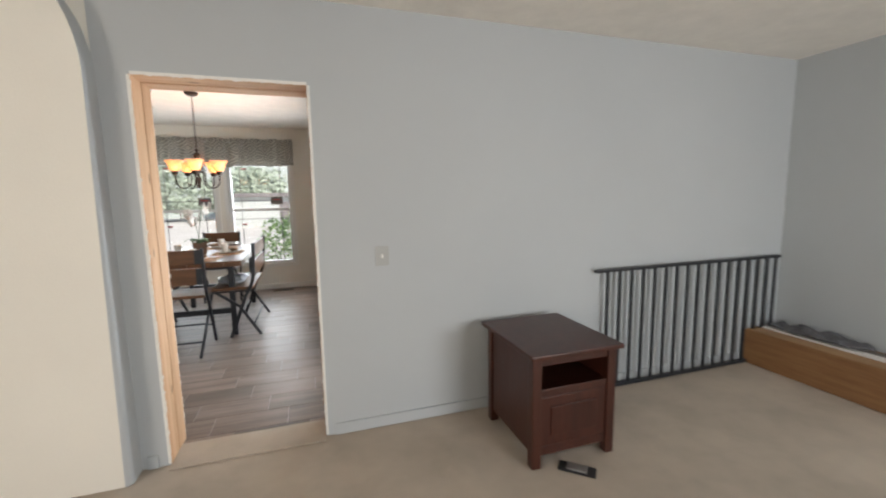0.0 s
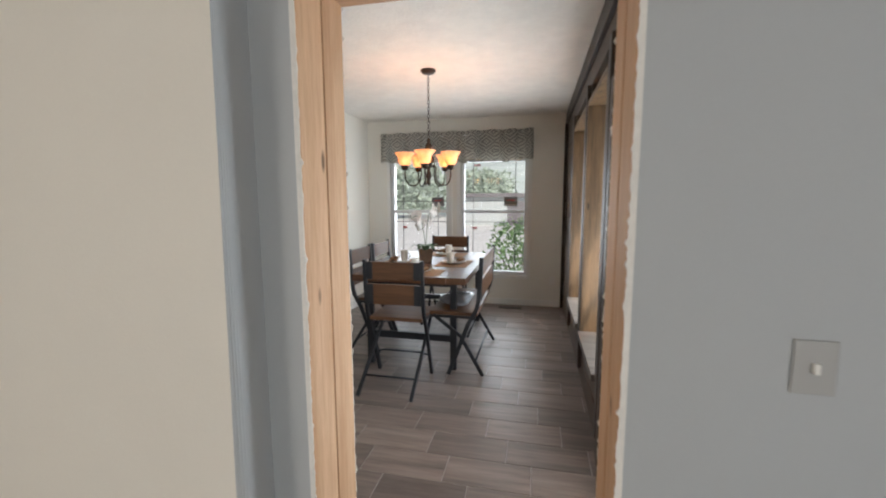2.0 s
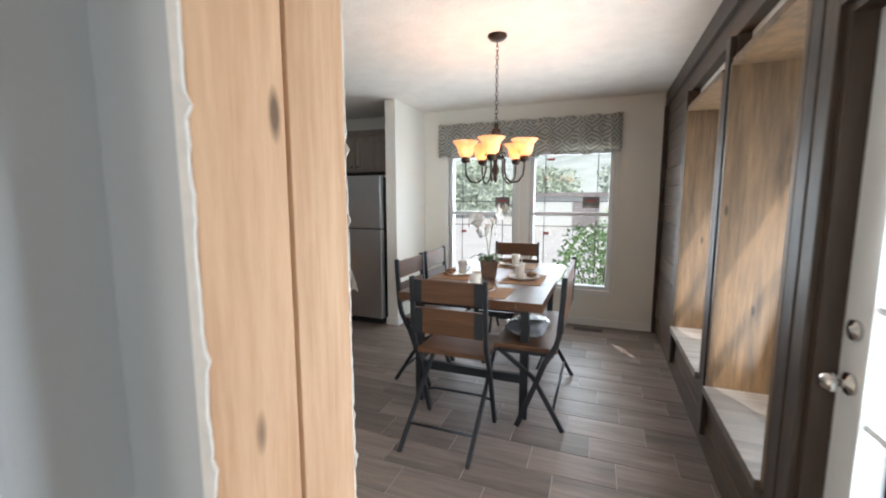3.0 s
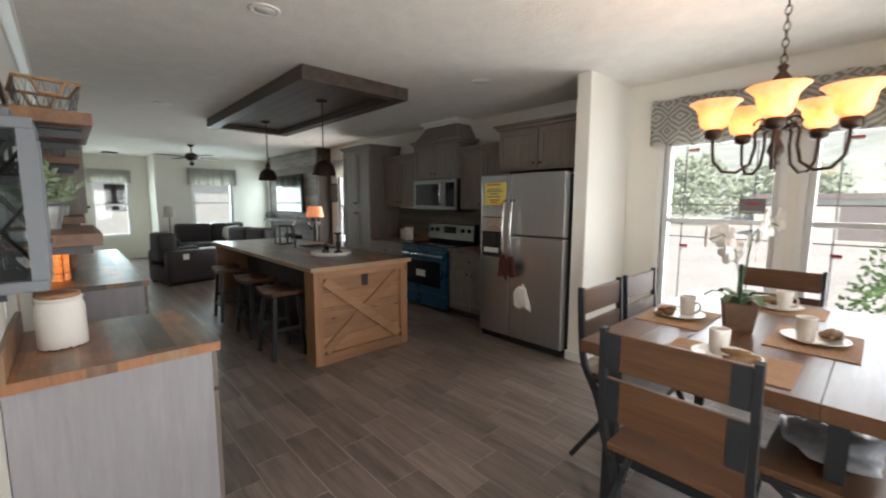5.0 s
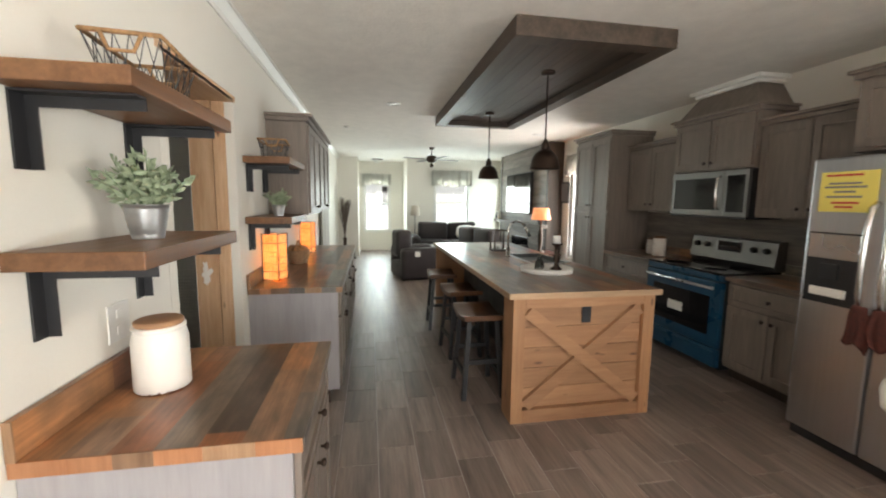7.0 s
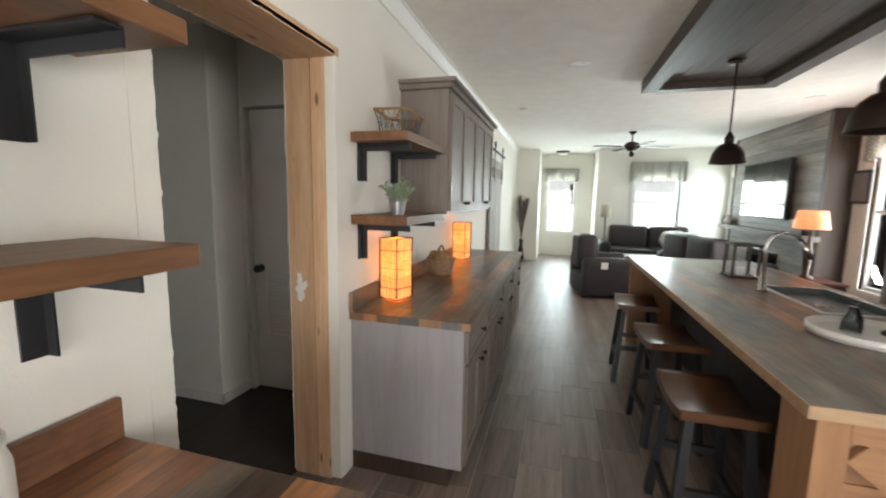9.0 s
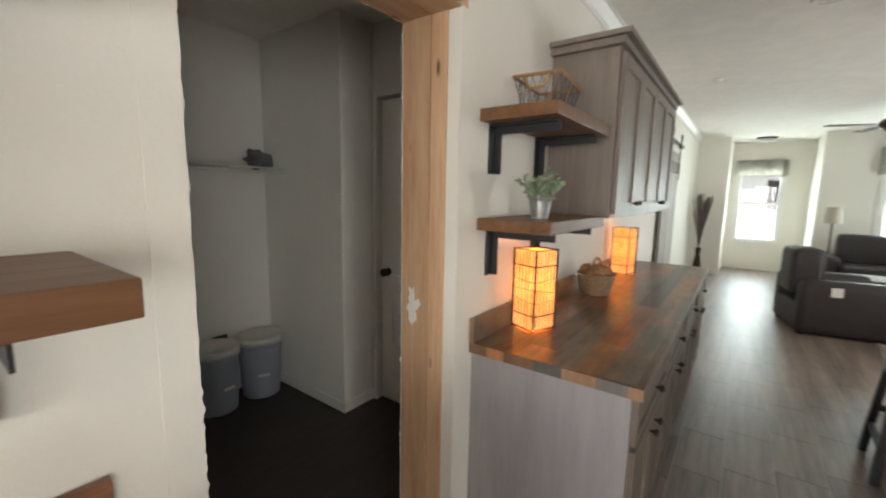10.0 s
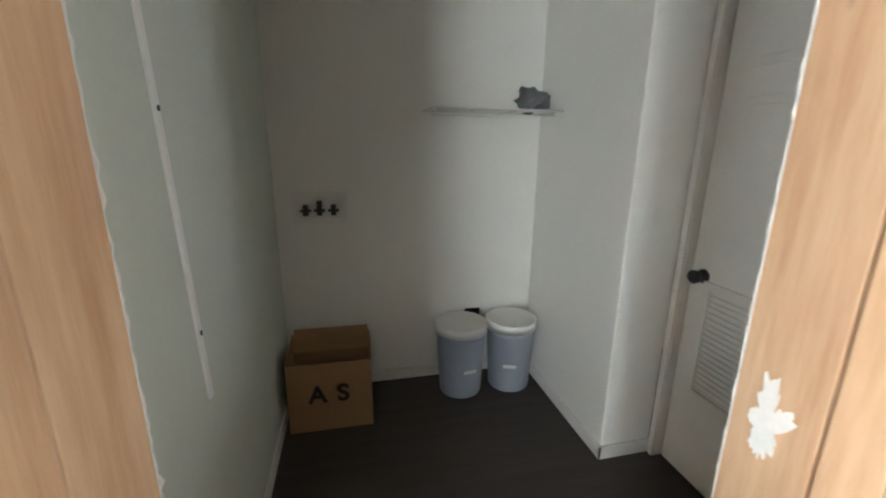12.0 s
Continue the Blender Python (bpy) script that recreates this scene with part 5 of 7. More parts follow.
def stove():
    t = thing("range", pose(-4.71, 7.10, 0), "electric range with blue film on its oven door", "range")
    w = 0.488
    part("body", boxes((-w, w, -0.27, 0.32, 0.04, 0.905), r=0.004), BLACK, t)
    part("cooktop", boxes((-w, w, -0.31, 0.30, 0.906, 0.925), r=0.005), BLACKGL, t, "black glass cooktop")
    for x, y, r in ((-0.24, -0.15, 0.11), (0.24, -0.15, 0.09), (-0.24, 0.13, 0.08), (0.24, 0.13, 0.1)):
        part("burner_ring", lathe([(r, 0.9252), (r, 0.926), (r - 0.004, 0.926), (r - 0.004, 0.9252)], 36, (x, y, 0)), IRON, t)
    part("oven_door", boxes((-w + 0.005, w - 0.005, -0.315, -0.272, 0.24, 0.84), r=0.008), BLUEFILM, t, "oven door in blue film")
    part("oven_window", boxes((-0.37, 0.37, -0.321, -0.3155, 0.34, 0.70), r=0.004), BLACKGL, t)
    part("label", boxes((-0.14, 0.06, -0.323, -0.3215, 0.47, 0.56)), PAPER, t, "white printed label")
    hd = part("handle", tube([(-w + 0.05, -0.36, 0.785), (w - 0.05, -0.36, 0.785)], 0.014, 10), STEEL, t)
    for x in (-0.40, 0.40):
        part("standoff", boxes((x - 0.012, x + 0.012, -0.355, -0.314, 0.775, 0.795)), STEEL, hd)
    part("front_trim", boxes((-w, w, -0.31, -0.271, 0.85, 0.904), r=0.005), BLUEFILM, t)
    part("drawer", boxes((-w + 0.005, w - 0.005, -0.312, -0.272, 0.06, 0.228), r=0.006), BLUEFILM, t)
    part("drawer_lip", boxes((-w + 0.03, w - 0.03, -0.322, -0.3125, 0.19, 0.205), r=0.003), BLUEFILM, t)
    bm = bmesh.new()
    pr = [(0.24, 0.926), (0.21, 0.97), (0.235, 1.185), (0.27, 1.20), (0.33, 1.20), (0.33, 0.926)]
    rings = [[bm.verts.new((x, y, z)) for y, z in pr] for x in (-w, w)]
    for k in range(6):
        bm.faces.new((rings[0][k], rings[0][(k + 1) % 6], rings[1][(k + 1) % 6], rings[1][k]))
    bm.faces.new(rings[0])
    bm.faces.new(rings[1])
    part("control_panel", bm, STEEL_DARK, t, "steel back panel")
    part("display", boxes((-0.13, 0.13, 0.214, 0.223, 1.06, 1.16)), BLACKGL, t)
    for x in (-0.40, -0.27, 0.27, 0.40):
        k = lathe([(0.03, 0), (0.028, 0.02), (0.024, 0.03), (0, 0.031)], 18)
        bmesh.ops.transform(k, matrix=pose(x, 0.222, 1.105, 84, 0, 0), verts=k.verts)
        part("dial", k, BLACK, t, "black control dial")


stove()


def microwave():
    t = thing("microwave", pose(-4.76, 7.05, 1.40), "stainless microwave fixed above the range", "microwave")
    w = 0.46
    part("body", boxes((-w, w, 0.021, 0.38, 0, 0.455), r=0.004), BLACK, t)
    part("door", boxes((-w, 0.21, -0.015, 0.02, 0.02, 0.45), r=0.006), STEEL_DARK, t)
    part("window", boxes((-w + 0.045, 0.125, -0.019, -0.0155, 0.075, 0.385), r=0.003), BLACKGL, t)
    part("handle", tube([(0.165, -0.014, 0.40), (0.165, -0.05, 0.37), (0.165, -0.056, 0.24), (0.165, -0.05, 0.11), (0.165, -0.014, 0.08)], 0.012, 8), CHROME, t)
    part("control_panel", boxes((0.215, w, -0.015, 0.02, 0.02, 0.45), r=0.005), STEEL_DARK, t)
    part("keypad", boxes((0.245, w - 0.03, -0.018, -0.0155, 0.06, 0.40), r=0.002), BLACKGL, t)
    part("vent", boxes((-w, w, -0.012, 0.02, 0.0, 0.018)), BLACK, t)


microwave()
for x, y, r, h, mt, lab in ((-5.72, 7.22, 0.062, 0.2, CERAMIC, "cream storage canister on the worktop"), (-5.5, 7.15, 0.075, 0.24, CERAMIC, "cream storage canister on the worktop")):
    t = thing("storage_canister", pose(x, y, 0.911), lab, "canister", "storage canisters")
    part("jar", lathe([(0, 0), (r, 0), (r, h * 0.85), (r * 0.9, h * 0.88), (0, h * 0.88)]), mt, t)
    part("lid", lathe([(0, h * 0.88), (r * 0.95, h * 0.881), (r * 0.95, h * 0.95), (r * 0.3, h), (0, h)]), SHELFWOOD, t)
for x in (-3.66, -3.53):
    solid("copper_jar", lathe([(0, 0), (0.045, 0), (0.047, 0.01), (0.047, 0.17), (0.04, 0.18), (0, 0.18)]), paint("copper", (0.55, 0.24, 0.12), 0.35, 0.15, 6, 0.8), pose(x, 7.0, 0.911), "copper coloured jar on the worktop", "jar", "copper jars")


def island():
    t = thing("kitchen_island", pose(-3.73, 5.22, 0), "cedar-clad kitchen island with a cross-braced end", "island")
    y0, y1, L = -0.535, 0.525, -3.27
    part("body", boxes((L + 0.04, -0.06, -0.12, y1 - 0.02, 0.0, 0.889)), BLACK, t, "dark cabinet body")
    b = part("end_panel", boxes((-0.06, -0.05, y0 + 0.02, y1 - 0.02, 0, 0.885)), CEDAR, t)
    z = 0.10
    while z < 0.83:
        part("board", boxes((-0.049, -0.035, y0 + 0.08, y1 - 0.08, z, min(z + 0.142, 0.84)), r=0.003), CEDAR, b)
        z += 0.145
    part("stile", boxes((-0.062, 0, y0, y0 + 0.085, 0, 0.889), r=0.003), CEDAR_Z, t)
    part("stile", boxes((-0.062, 0, y1 - 0.085, y1, 0, 0.889), r=0.003), CEDAR_Z, t)
    part("rail", boxes((-0.05, -0.001, y0 + 0.086, y1 - 0.086, 0, 0.095), r=0.003), CEDAR, t)
    part("rail", boxes((-0.05, -0.001, y0 + 0.086, y1 - 0.086, 0.82, 0.889), r=0.003), CEDAR, t)
    c0, c1 = (y0 + 0.09, 0.10), (y1 - 0.09, 0.815)
    part("brace", bar([(-0.020, c0[0] + 0.02, c0[1] + 0.02), (-0.020, c1[0] - 0.02, c1[1] - 0.02)], 0.028, 0.085, across=(1, 0, 0)), CEDAR, t)
    part("brace", bar([(-0.016, c1[0] - 0.02, c0[1] + 0.02), (-0.016, c0[0] + 0.02, c1[1] - 0.02)], 0.028, 0.085, across=(1, 0, 0)), CEDAR, t)
    part("far_panel", boxes((L, L + 0.038, y0, y1, 0, 0.889), r=0.003), CEDAR_Z, t)
    part("near_return", boxes((-0.20, -0.063, y0 + 0.002, y0 + 0.03, 0, 0.889)), CEDAR_Z, t)
    # doors on the kitchen side
    for i in range(5):
        a = L + 0.08 + i * 0.62
        shaker(t, "door", a, a + 0.6, 0.12, 0.86, y1 - 0.019, 1, (a + 0.55, 0.78))
    s = cover_plate(-3.7645, 5.235, 0.755, 90, "dark outlet plate on the island end", 0.07, 0.115, 2, IRON)


island()


def island_top():
    t = thing("island_worktop", pose(-5.36, 5.225, 0.89), "reclaimed-board laminate worktop on the island", "worktop")
    x0, x1, y0, y1 = -1.66, 1.645, -0.57, 0.56
    sx0, sx1, sy0, sy1 = -0.30, 0.42, 0.09, 0.47
    bm = bmesh.new()
    rings = []
    for z in (0.0, 0.04):
        for a, b, c, d in ((x0, x1, y0, y1), (sx0, sx1, sy0, sy1)):
            rings.append([bm.verts.new(p) for p in ((a, c, z), (b, c, z), (b, d, z), (a, d, z))])
    for p, q in ((0, 1), (2, 3), (0, 2), (1, 3)):
        for k in range(4):
            bm.faces.new((rings[p][k], rings[p][(k + 1) % 4], rings[q][(k + 1) % 4], rings[q][k]))
    part("top", bm, LAMINATE, t)
    part("edge_band", boxes((x1 + 0.0005, x1 + 0.006, y0, y1, 0.0, 0.041), (x0, x1 + 0.006, y0 - 0.006, y0 - 0.0005, 0.0, 0.041), r=0.002), EDGEBAND, t, "pale board edge")
    k = thing("sink", pose(-5.30, 5.505, 0.93), "dark composite sink set into the island", "sink")
    a, b, c, d = -0.36, 0.36, -0.19, 0.19
    part("basin", boxes((a, a + 0.012, c, d, -0.035, 0.006), (b - 0.012, b, c, d, -0.035, 0.006), (a + 0.012, b - 0.012, c, c + 0.012, -0.035, 0.006), (a + 0.012, b - 0.012, d - 0.012, d, -0.035, 0.006), (a, b, c, d, -0.04, -0.036)), paint("grey_composite", (0.10, 0.11, 0.11), 0.4, 0.1, 30), k)
    part("rim", boxes((a - 0.02, a, c - 0.02, d + 0.02, 0.0005, 0.008), (b, b + 0.02, c - 0.02, d + 0.02, 0.0005, 0.008), (a, b, c - 0.02, c, 0.0005, 0.008), (a, b, d, d + 0.02, 0.0005, 0.008), r=0.002), STEEL, k)
    part("drain", lathe([(0, -0.0355), (0.04, -0.0355), (0.04, -0.034), (0, -0.034)]), CHROME, k)
    f = thing("faucet", pose(-5.47, 5.245, 0.931), "tall brushed nickel pull-down faucet", "faucet")
    part("base", lathe([(0, 0), (0.03, 0), (0.03, 0.008), (0.022, 0.012), (0.02, 0.1), (0, 0.1)]), CHROME, f)
    neck = [(0, 0, 0.1), (0, 0, 0.29)] + [(0, 0.10 - 0.10 * math.cos(q), 0.29 + 0.10 * math.sin(q)) for q in (radians(i * 15) for i in range(1, 11))]
    part("spout", tube(neck, 0.012, 12), CHROME, f)
    e = Vector(neck[-1])
    part("spray_head", tube([e, e + Vector((0, 0.035, -0.06)), e + Vector((0, 0.06, -0.115))], 0.016, 12, None, 0.019), CHROME, f)
    part("lever", tube([(-0.02, 0, 0.06), (-0.06, 0, 0.075), (-0.10, 0, 0.085)], 0.007, 8), CHROME, f)


EDGEBAND = wood("pale_edge", (0.34, 0.20, 0.11), (0.62, 0.43, 0.27), "y", 0.4)
island_top()


def stool(m):
    t = thing("bar_stool", m, "black stool with a brown scooped wooden seat", "stool", "stools at the island")
    bm = bmesh.new()
    n = 12
    rows = []
    for i in range(n + 1):
        x = -0.22 + 0.44 * i / n
        dip = 0.032 * (abs(x) / 0.22) ** 2
        rows.append([bm.verts.new((x, y, z)) for y, z in ((-0.16, 0.60 + dip), (0.16, 0.60 + dip), (0.16, 0.64 + dip), (-0.16, 0.64 + dip))])
    for a, b in zip(rows, rows[1:]):
        for k in range(4):
            bm.faces.new((a[k], a[(k + 1) % 4], b[(k + 1) % 4], b[k])).smooth = k in (0, 2)
    bm.faces.new(rows[0])
    bm.faces.new(rows[-1])
    part("seat", bm, TABLEWOOD, t)
    for sx in (-1, 1):
        for sy in (-1, 1):
            part("leg", bar([(sx * 0.15, sy * 0.11, 0.61), (sx * 0.20, sy * 0.155, 0.002)], 0.04, 0.036), BLACK, t)
    for s in (-1, 1):
        part("stretcher", boxes((-0.175, 0.175, s * 0.14 - 0.012, s * 0.14 + 0.012, 0.17, 0.205)), BLACK, t)
        part("stretcher", boxes((s * 0.183 - 0.012, s * 0.183 + 0.012, -0.13, 0.13, 0.28, 0.315)), BLACK, t)
    return t


st = stool(pose(-4.32, 4.60, 0))
copy_thing(st, pose(-5.15, 4.64, 0, 0, 0, 4))
copy_thing(st, pose(-6.05, 4.60, 0, 0, 0, -3))


def tray():
    m = pose(-4.52, 5.27, 0.931)
    t = thing("tray", m, "round white-washed wooden tray on the island", "tray")
    part("base", lathe([(0, 0), (0.215, 0), (0.22, 0.006), (0.0, 0.008)], 40), TABLEWOOD, t)
    part("rim", lathe([(0.205, 0.002), (0.222, 0.0), (0.224, 0.036), (0.214, 0.038), (0.205, 0.01)], 40), WHITEPL, t, "white-washed rim")
    c = thing("candle_holder", m @ pose(-0.02, 0.10, 0.0085), "turned dark wooden holder with a white candle", "candle holder")
    part("stand", lathe([(0, 0), (0.05, 0), (0.05, 0.012), (0.024, 0.03), (0.018, 0.06), (0.03, 0.09), (0.032, 0.11), (0.016, 0.14), (0.02, 0.17), (0.014, 0.2), (0.045, 0.225), (0.048, 0.235), (0, 0.235)], 24), BRONZE, c)
    part("candle", lathe([(0, 0.2355), (0.033, 0.2355), (0.034, 0.30), (0.028, 0.305), (0, 0.30)]), WHITECL, c, "white pillar candle")
    for dx, dy in ((-0.09, -0.02), (-0.03, -0.06)):
        b = thing("glass_cruet", m @ pose(dx, dy, 0.0085), "small clear glass bottle on the tray", "bottle", "glass bottles")
        part("bottle", lathe([(0, 0), (0.034, 0), (0.036, 0.006), (0.034, 0.05), (0.014, 0.095), (0.013, 0.125), (0.018, 0.13), (0.015, 0.13), (0.011, 0.1), (0.028, 0.05), (0.03, 0.008), (0, 0.006)]), BOTTLE, b)
    l = thing("lantern", pose(-6.02, 5.32, 0.931), "square wooden candle lantern on the island", "lantern")
    for sx in (-1, 1):
        for sy in (-1, 1):
            part("post", boxes((sx * 0.085 - 0.008, sx * 0.085 + 0.008, sy * 0.085 - 0.008, sy * 0.085 + 0.008, 0.016, 0.245)), DARKTRIM, l)
    part("base", boxes((-0.1, 0.1, -0.1, 0.1, 0, 0.015), r=0.002), DARKTRIM, l)
    part("top_frame", boxes((-0.1, 0.1, -0.1, -0.075, 0.246, 0.262), (-0.1, 0.1, 0.075, 0.1, 0.246, 0.262), (-0.1, -0.075, -0.075, 0.075, 0.246, 0.262), (0.075, 0.1, -0.075, 0.075, 0.246, 0.262)), DARKTRIM, l)
    part("candle", lathe([(0, 0.0155), (0.03, 0.0155), (0.03, 0.075), (0, 0.073)]), WHITECL, l)


BOTTLE = glass_mat("clear_bottle", (0.86, 0.88, 0.88), 0.02)
tray()


def canopy():
    t = thing("ceiling_canopy", pose(-5.335, 5.215, CEIL), "dark charred timber frame hung under the ceiling", "ceiling canopy")
    x0, x1, y0, y1 = -1.595, 1.595, -0.565, 0.565
    w = 0.13
    part("frame", boxes((x0, x1, y0, y0 + w, -0.125, -0.002), (x0, x1, y1 - w, y1, -0.125, -0.002), (x0, x0 + w, y0 + w, y1 - w, -0.125, -0.002), (x1 - w, x1, y0 + w, y1 - w, -0.125, -0.002), r=0.003), CANOPY, t)
    n = 6
    for i in range(n):
        a = y0 + w + (y1 - y0 - 2 * w) * i / n
        b = y0 + w + (y1 - y0 - 2 * w) * (i + 1) / n
        part("board", boxes((x0 + w, x1 - w, a + 0.001, b - 0.001, -0.06, -0.03), r=0.002), CANOPY, t)


canopy()


def pendant(x, y):
    t = thing("pendant_lamp", pose(x, y, CEIL - 0.061), "dark metal dome pendant lamp over the island", "pendant lamp", "island pendants")
    part("rose", lathe([(0, -0.026), (0.05, -0.026), (0.062, -0.01), (0.062, 0), (0, 0)], 24), BRONZE, t)
    part("rod", tube([(0, 0, -0.026), (0, 0, -0.56)], 0.007, 8), BRONZE, t)
    part("socket", lathe([(0, -0.66), (0.034, -0.66), (0.036, -0.60), (0.022, -0.575), (0.012, -0.555), (0, -0.555)], 18), BRONZE, t)
    part("shade", lathe([(0.03, -0.645), (0.055, -0.65), (0.09, -0.68), (0.115, -0.73), (0.125, -0.785), (0.132, -0.80), (0.132, -0.806), (0.12, -0.80), (0.108, -0.735), (0.085, -0.69), (0.03, -0.66)][::-1], 36), BRONZE, t)
    part("bulb", lathe([(0, -0.77), (0.02, -0.765), (0.03, -0.74), (0.02, -0.70), (0.012, -0.665), (0, -0.665)], 16), WHITEPL, t)


pendant(-4.59, 5.245)
pendant(-6.24, 5.225)
for x, y in ((-2.97, 4.08), (-3.06, 6.15), (-6.28, 4.03), (-8.0, 6.6)):
    t = thing("recessed_light", pose(x, y, CEIL), "white recessed ceiling light", "ceiling light", "recessed lights")
    part("trim_ring", lathe([(0.062, -0.001), (0.068, -0.009), (0.088, -0.009), (0.092, -0.001)], 32), WHITEPL, t)
    part("lens", lathe([(0, -0.004), (0.061, -0.004), (0.061, -0.001), (0, -0.001)], 28), WHITEPL, t)
t = thing("smoke_detector", pose(-7.94, 3.40, CEIL), "small white ceiling sprinkler or detector", "detector")
part("body", lathe([(0, -0.03), (0.03, -0.028), (0.045, -0.012), (0.048, -0.001), (0, -0.001)], 20), WHITEPL, t)

# ---- long kitchen wall: counters, shelves, lamps ----
def side_counter(x0, x1, units, label, top_label, depth=0.66):
    y0, y1 = Y_KIT + 0.003, Y_KIT + depth - 0.03
    w = (x1 - x0 - 0.03) / units
    for i in range(units):
        a = x0 + 0.015 + i * w
        b = a + w
        mid = (a + b) / 2
        cabinet("base_cabinet", a, b - 0.001, y0, y1, 0, 0.86, label,
                [(a + 0.01, b - 0.011, 0.68, 0.845, mid, 0.762), (a + 0.01, mid - 0.004, 0.125, 0.66, mid - 0.05, 0.60), (mid + 0.004, b - 0.011, 0.125, 0.66, mid + 0.05, 0.60)],
                1, False, True, None, CABSIDE)
    t = thing("worktop", pose((x0 + x1) / 2, y0, 0.861), top_label, "worktop", "side worktops")
    ox = (x0 + x1) / 2
    part("top", boxes((x0 - ox, x1 - ox, 0, y1 - y0 + 0.035, 0, 0.038), r=0.003), LAMINATE, t)
    part("splash", boxes((x0 - ox, x1 - ox, 0, 0.02, 0.0385, 0.142), r=0.003), LAMINATE, t)
    # coloured board ends along the end edge
    rnd = random.Random(int(-x1 * 100))
    z, y = 0.0, 0.0
    while y < y1 - y0 + 0.03:
        e = min(y + rnd.uniform(0.06, 0.13), y1 - y0 + 0.036)
        part("end_block", boxes((x1 - ox + 0.0005, x1 - ox + 0.005, y + 0.0005, e, -0.002, 0.0385)), rnd.choice((END1, END2, END3, END4)), t)
        y = e
    part("end_block", boxes((x1 - ox + 0.0005, x1 - ox + 0.005, -0.001, 0.02, 0.039, 0.1425)), END1, t)


END1 = wood("end_tan", (0.28, 0.15, 0.08), (0.48, 0.29, 0.17), "z", 0.4)
END2 = wood("end_orange", (0.36, 0.14, 0.06), (0.55, 0.25, 0.12), "z", 0.4)
END3 = wood("end_grey", (0.12, 0.11, 0.10), (0.22, 0.20, 0.18), "z", 0.4)
END4 = wood("end_brown", (0.17, 0.09, 0.05), (0.30, 0.17, 0.10), "z", 0.4)
side_counter(-3.052, -2.285, 1, "grey stained base cabinet against the plaster wall", "reclaimed-board laminate worktop with a low splash", 0.682)
side_counter(-7.1, -4.232, 4, "grey stained base cabinet of the long side counter", "long reclaimed-board laminate worktop with a low splash", 0.655)
cabinet("wall_cabinet", -6.65, -4.945, Y_KIT + 0.003, 3.21, 1.40, 2.20, "grey stained wall cabinet over the side counter",
        [(-6.63 + i * 0.416, -6.63 + (i + 1) * 0.416 - 0.008, 1.42, 2.18, -6.63 + i * 0.416 + (0.37 if i % 2 == 0 else 0.04), 1.47) for i in range(4)], 1, True, False)


def shelf(x0, x1, z, m_group):
    t = thing("wall_shelf", pose((x0 + x1) / 2, Y_KIT + 0.001, z), "thick brown wooden shelf on black brackets", "shelf", m_group)
    h = (x1 - x0) / 2
    part("board", boxes((-h, h, 0.002, 0.314, -0.048, 0), r=0.004), SHELFWOOD, t)
    for x in (h - 0.10, -h + 0.13):
        b = part("bracket", boxes((x - 0.025, x + 0.025, 0, 0.006, -0.245, -0.049), (x - 0.025, x + 0.025, 0.006, 0.285, -0.056, -0.0495), r=0.001), BLACK, t, "black angle bracket")
        part("web", boxes((x - 0.025, x - 0.020, 0.006, 0.034, -0.245, -0.056), (x - 0.025, x - 0.020, 0.034, 0.285, -0.086, -0.056)), BLACK, b)


for z in (1.850, 1.404):
    shelf(-3.034, -2.325, z, "kitchen wall shelves")
for z in (1.834, 1.410):
    shelf(-4.935, -4.258, z, "kitchen wall shelves")


def wire_basket(x, y, z, seed):
    t = thing("wire_basket", pose(x, y, z, 0, 0, 6), "open wire basket with a jute-wrapped rim", "basket", "wire baskets")
    a, b, h = 0.16, 0.095, 0.135
    rim = [(-a, -b), (a, -b), (a, b), (-a, b), (-a, -b)]
    part("rim", tube([(x, y, h) for x, y in rim], 0.007, 8), JUTE, t, "jute-wrapped rim")
    part("base_wire", tube([(x * 0.8, y * 0.8, 0.003) for x, y in rim], 0.003, 6), IRON, t)
    for k in range(4):
        (x0, y0), (x1, y1) = rim[k], rim[k + 1]
        for j in range(5):
            f = j / 5
            px, py = x0 + (x1 - x0) * f, y0 + (y1 - y0) * f
            qx, qy = x0 + (x1 - x0) * (f + 0.2), y0 + (y1 - y0) * (f + 0.2)
            part("wire", tube([(px, py, h), (qx * 0.8, qy * 0.8, 0.003)], 0.0015, 4), IRON, t)
            part("wire", tube([(qx, qy, h), (px * 0.8, py * 0.8, 0.003)], 0.0015, 4), IRON, t)
    for s in (-1, 1):
        part("handle", tube([(s * a, -0.05, h), (s * (a + 0.005), -0.03, h - 0.05), (s * (a + 0.005), 0.03, h - 0.05), (s * a, 0.05, h)], 0.006, 6), JUTE, t)


JUTE = paint("jute", (0.34, 0.19, 0.09), 0.95, 0.3, 60)
wire_basket(-2.675, 3.065, 1.851, 1)
wire_basket(-4.56, 3.03, 1.835, 2)


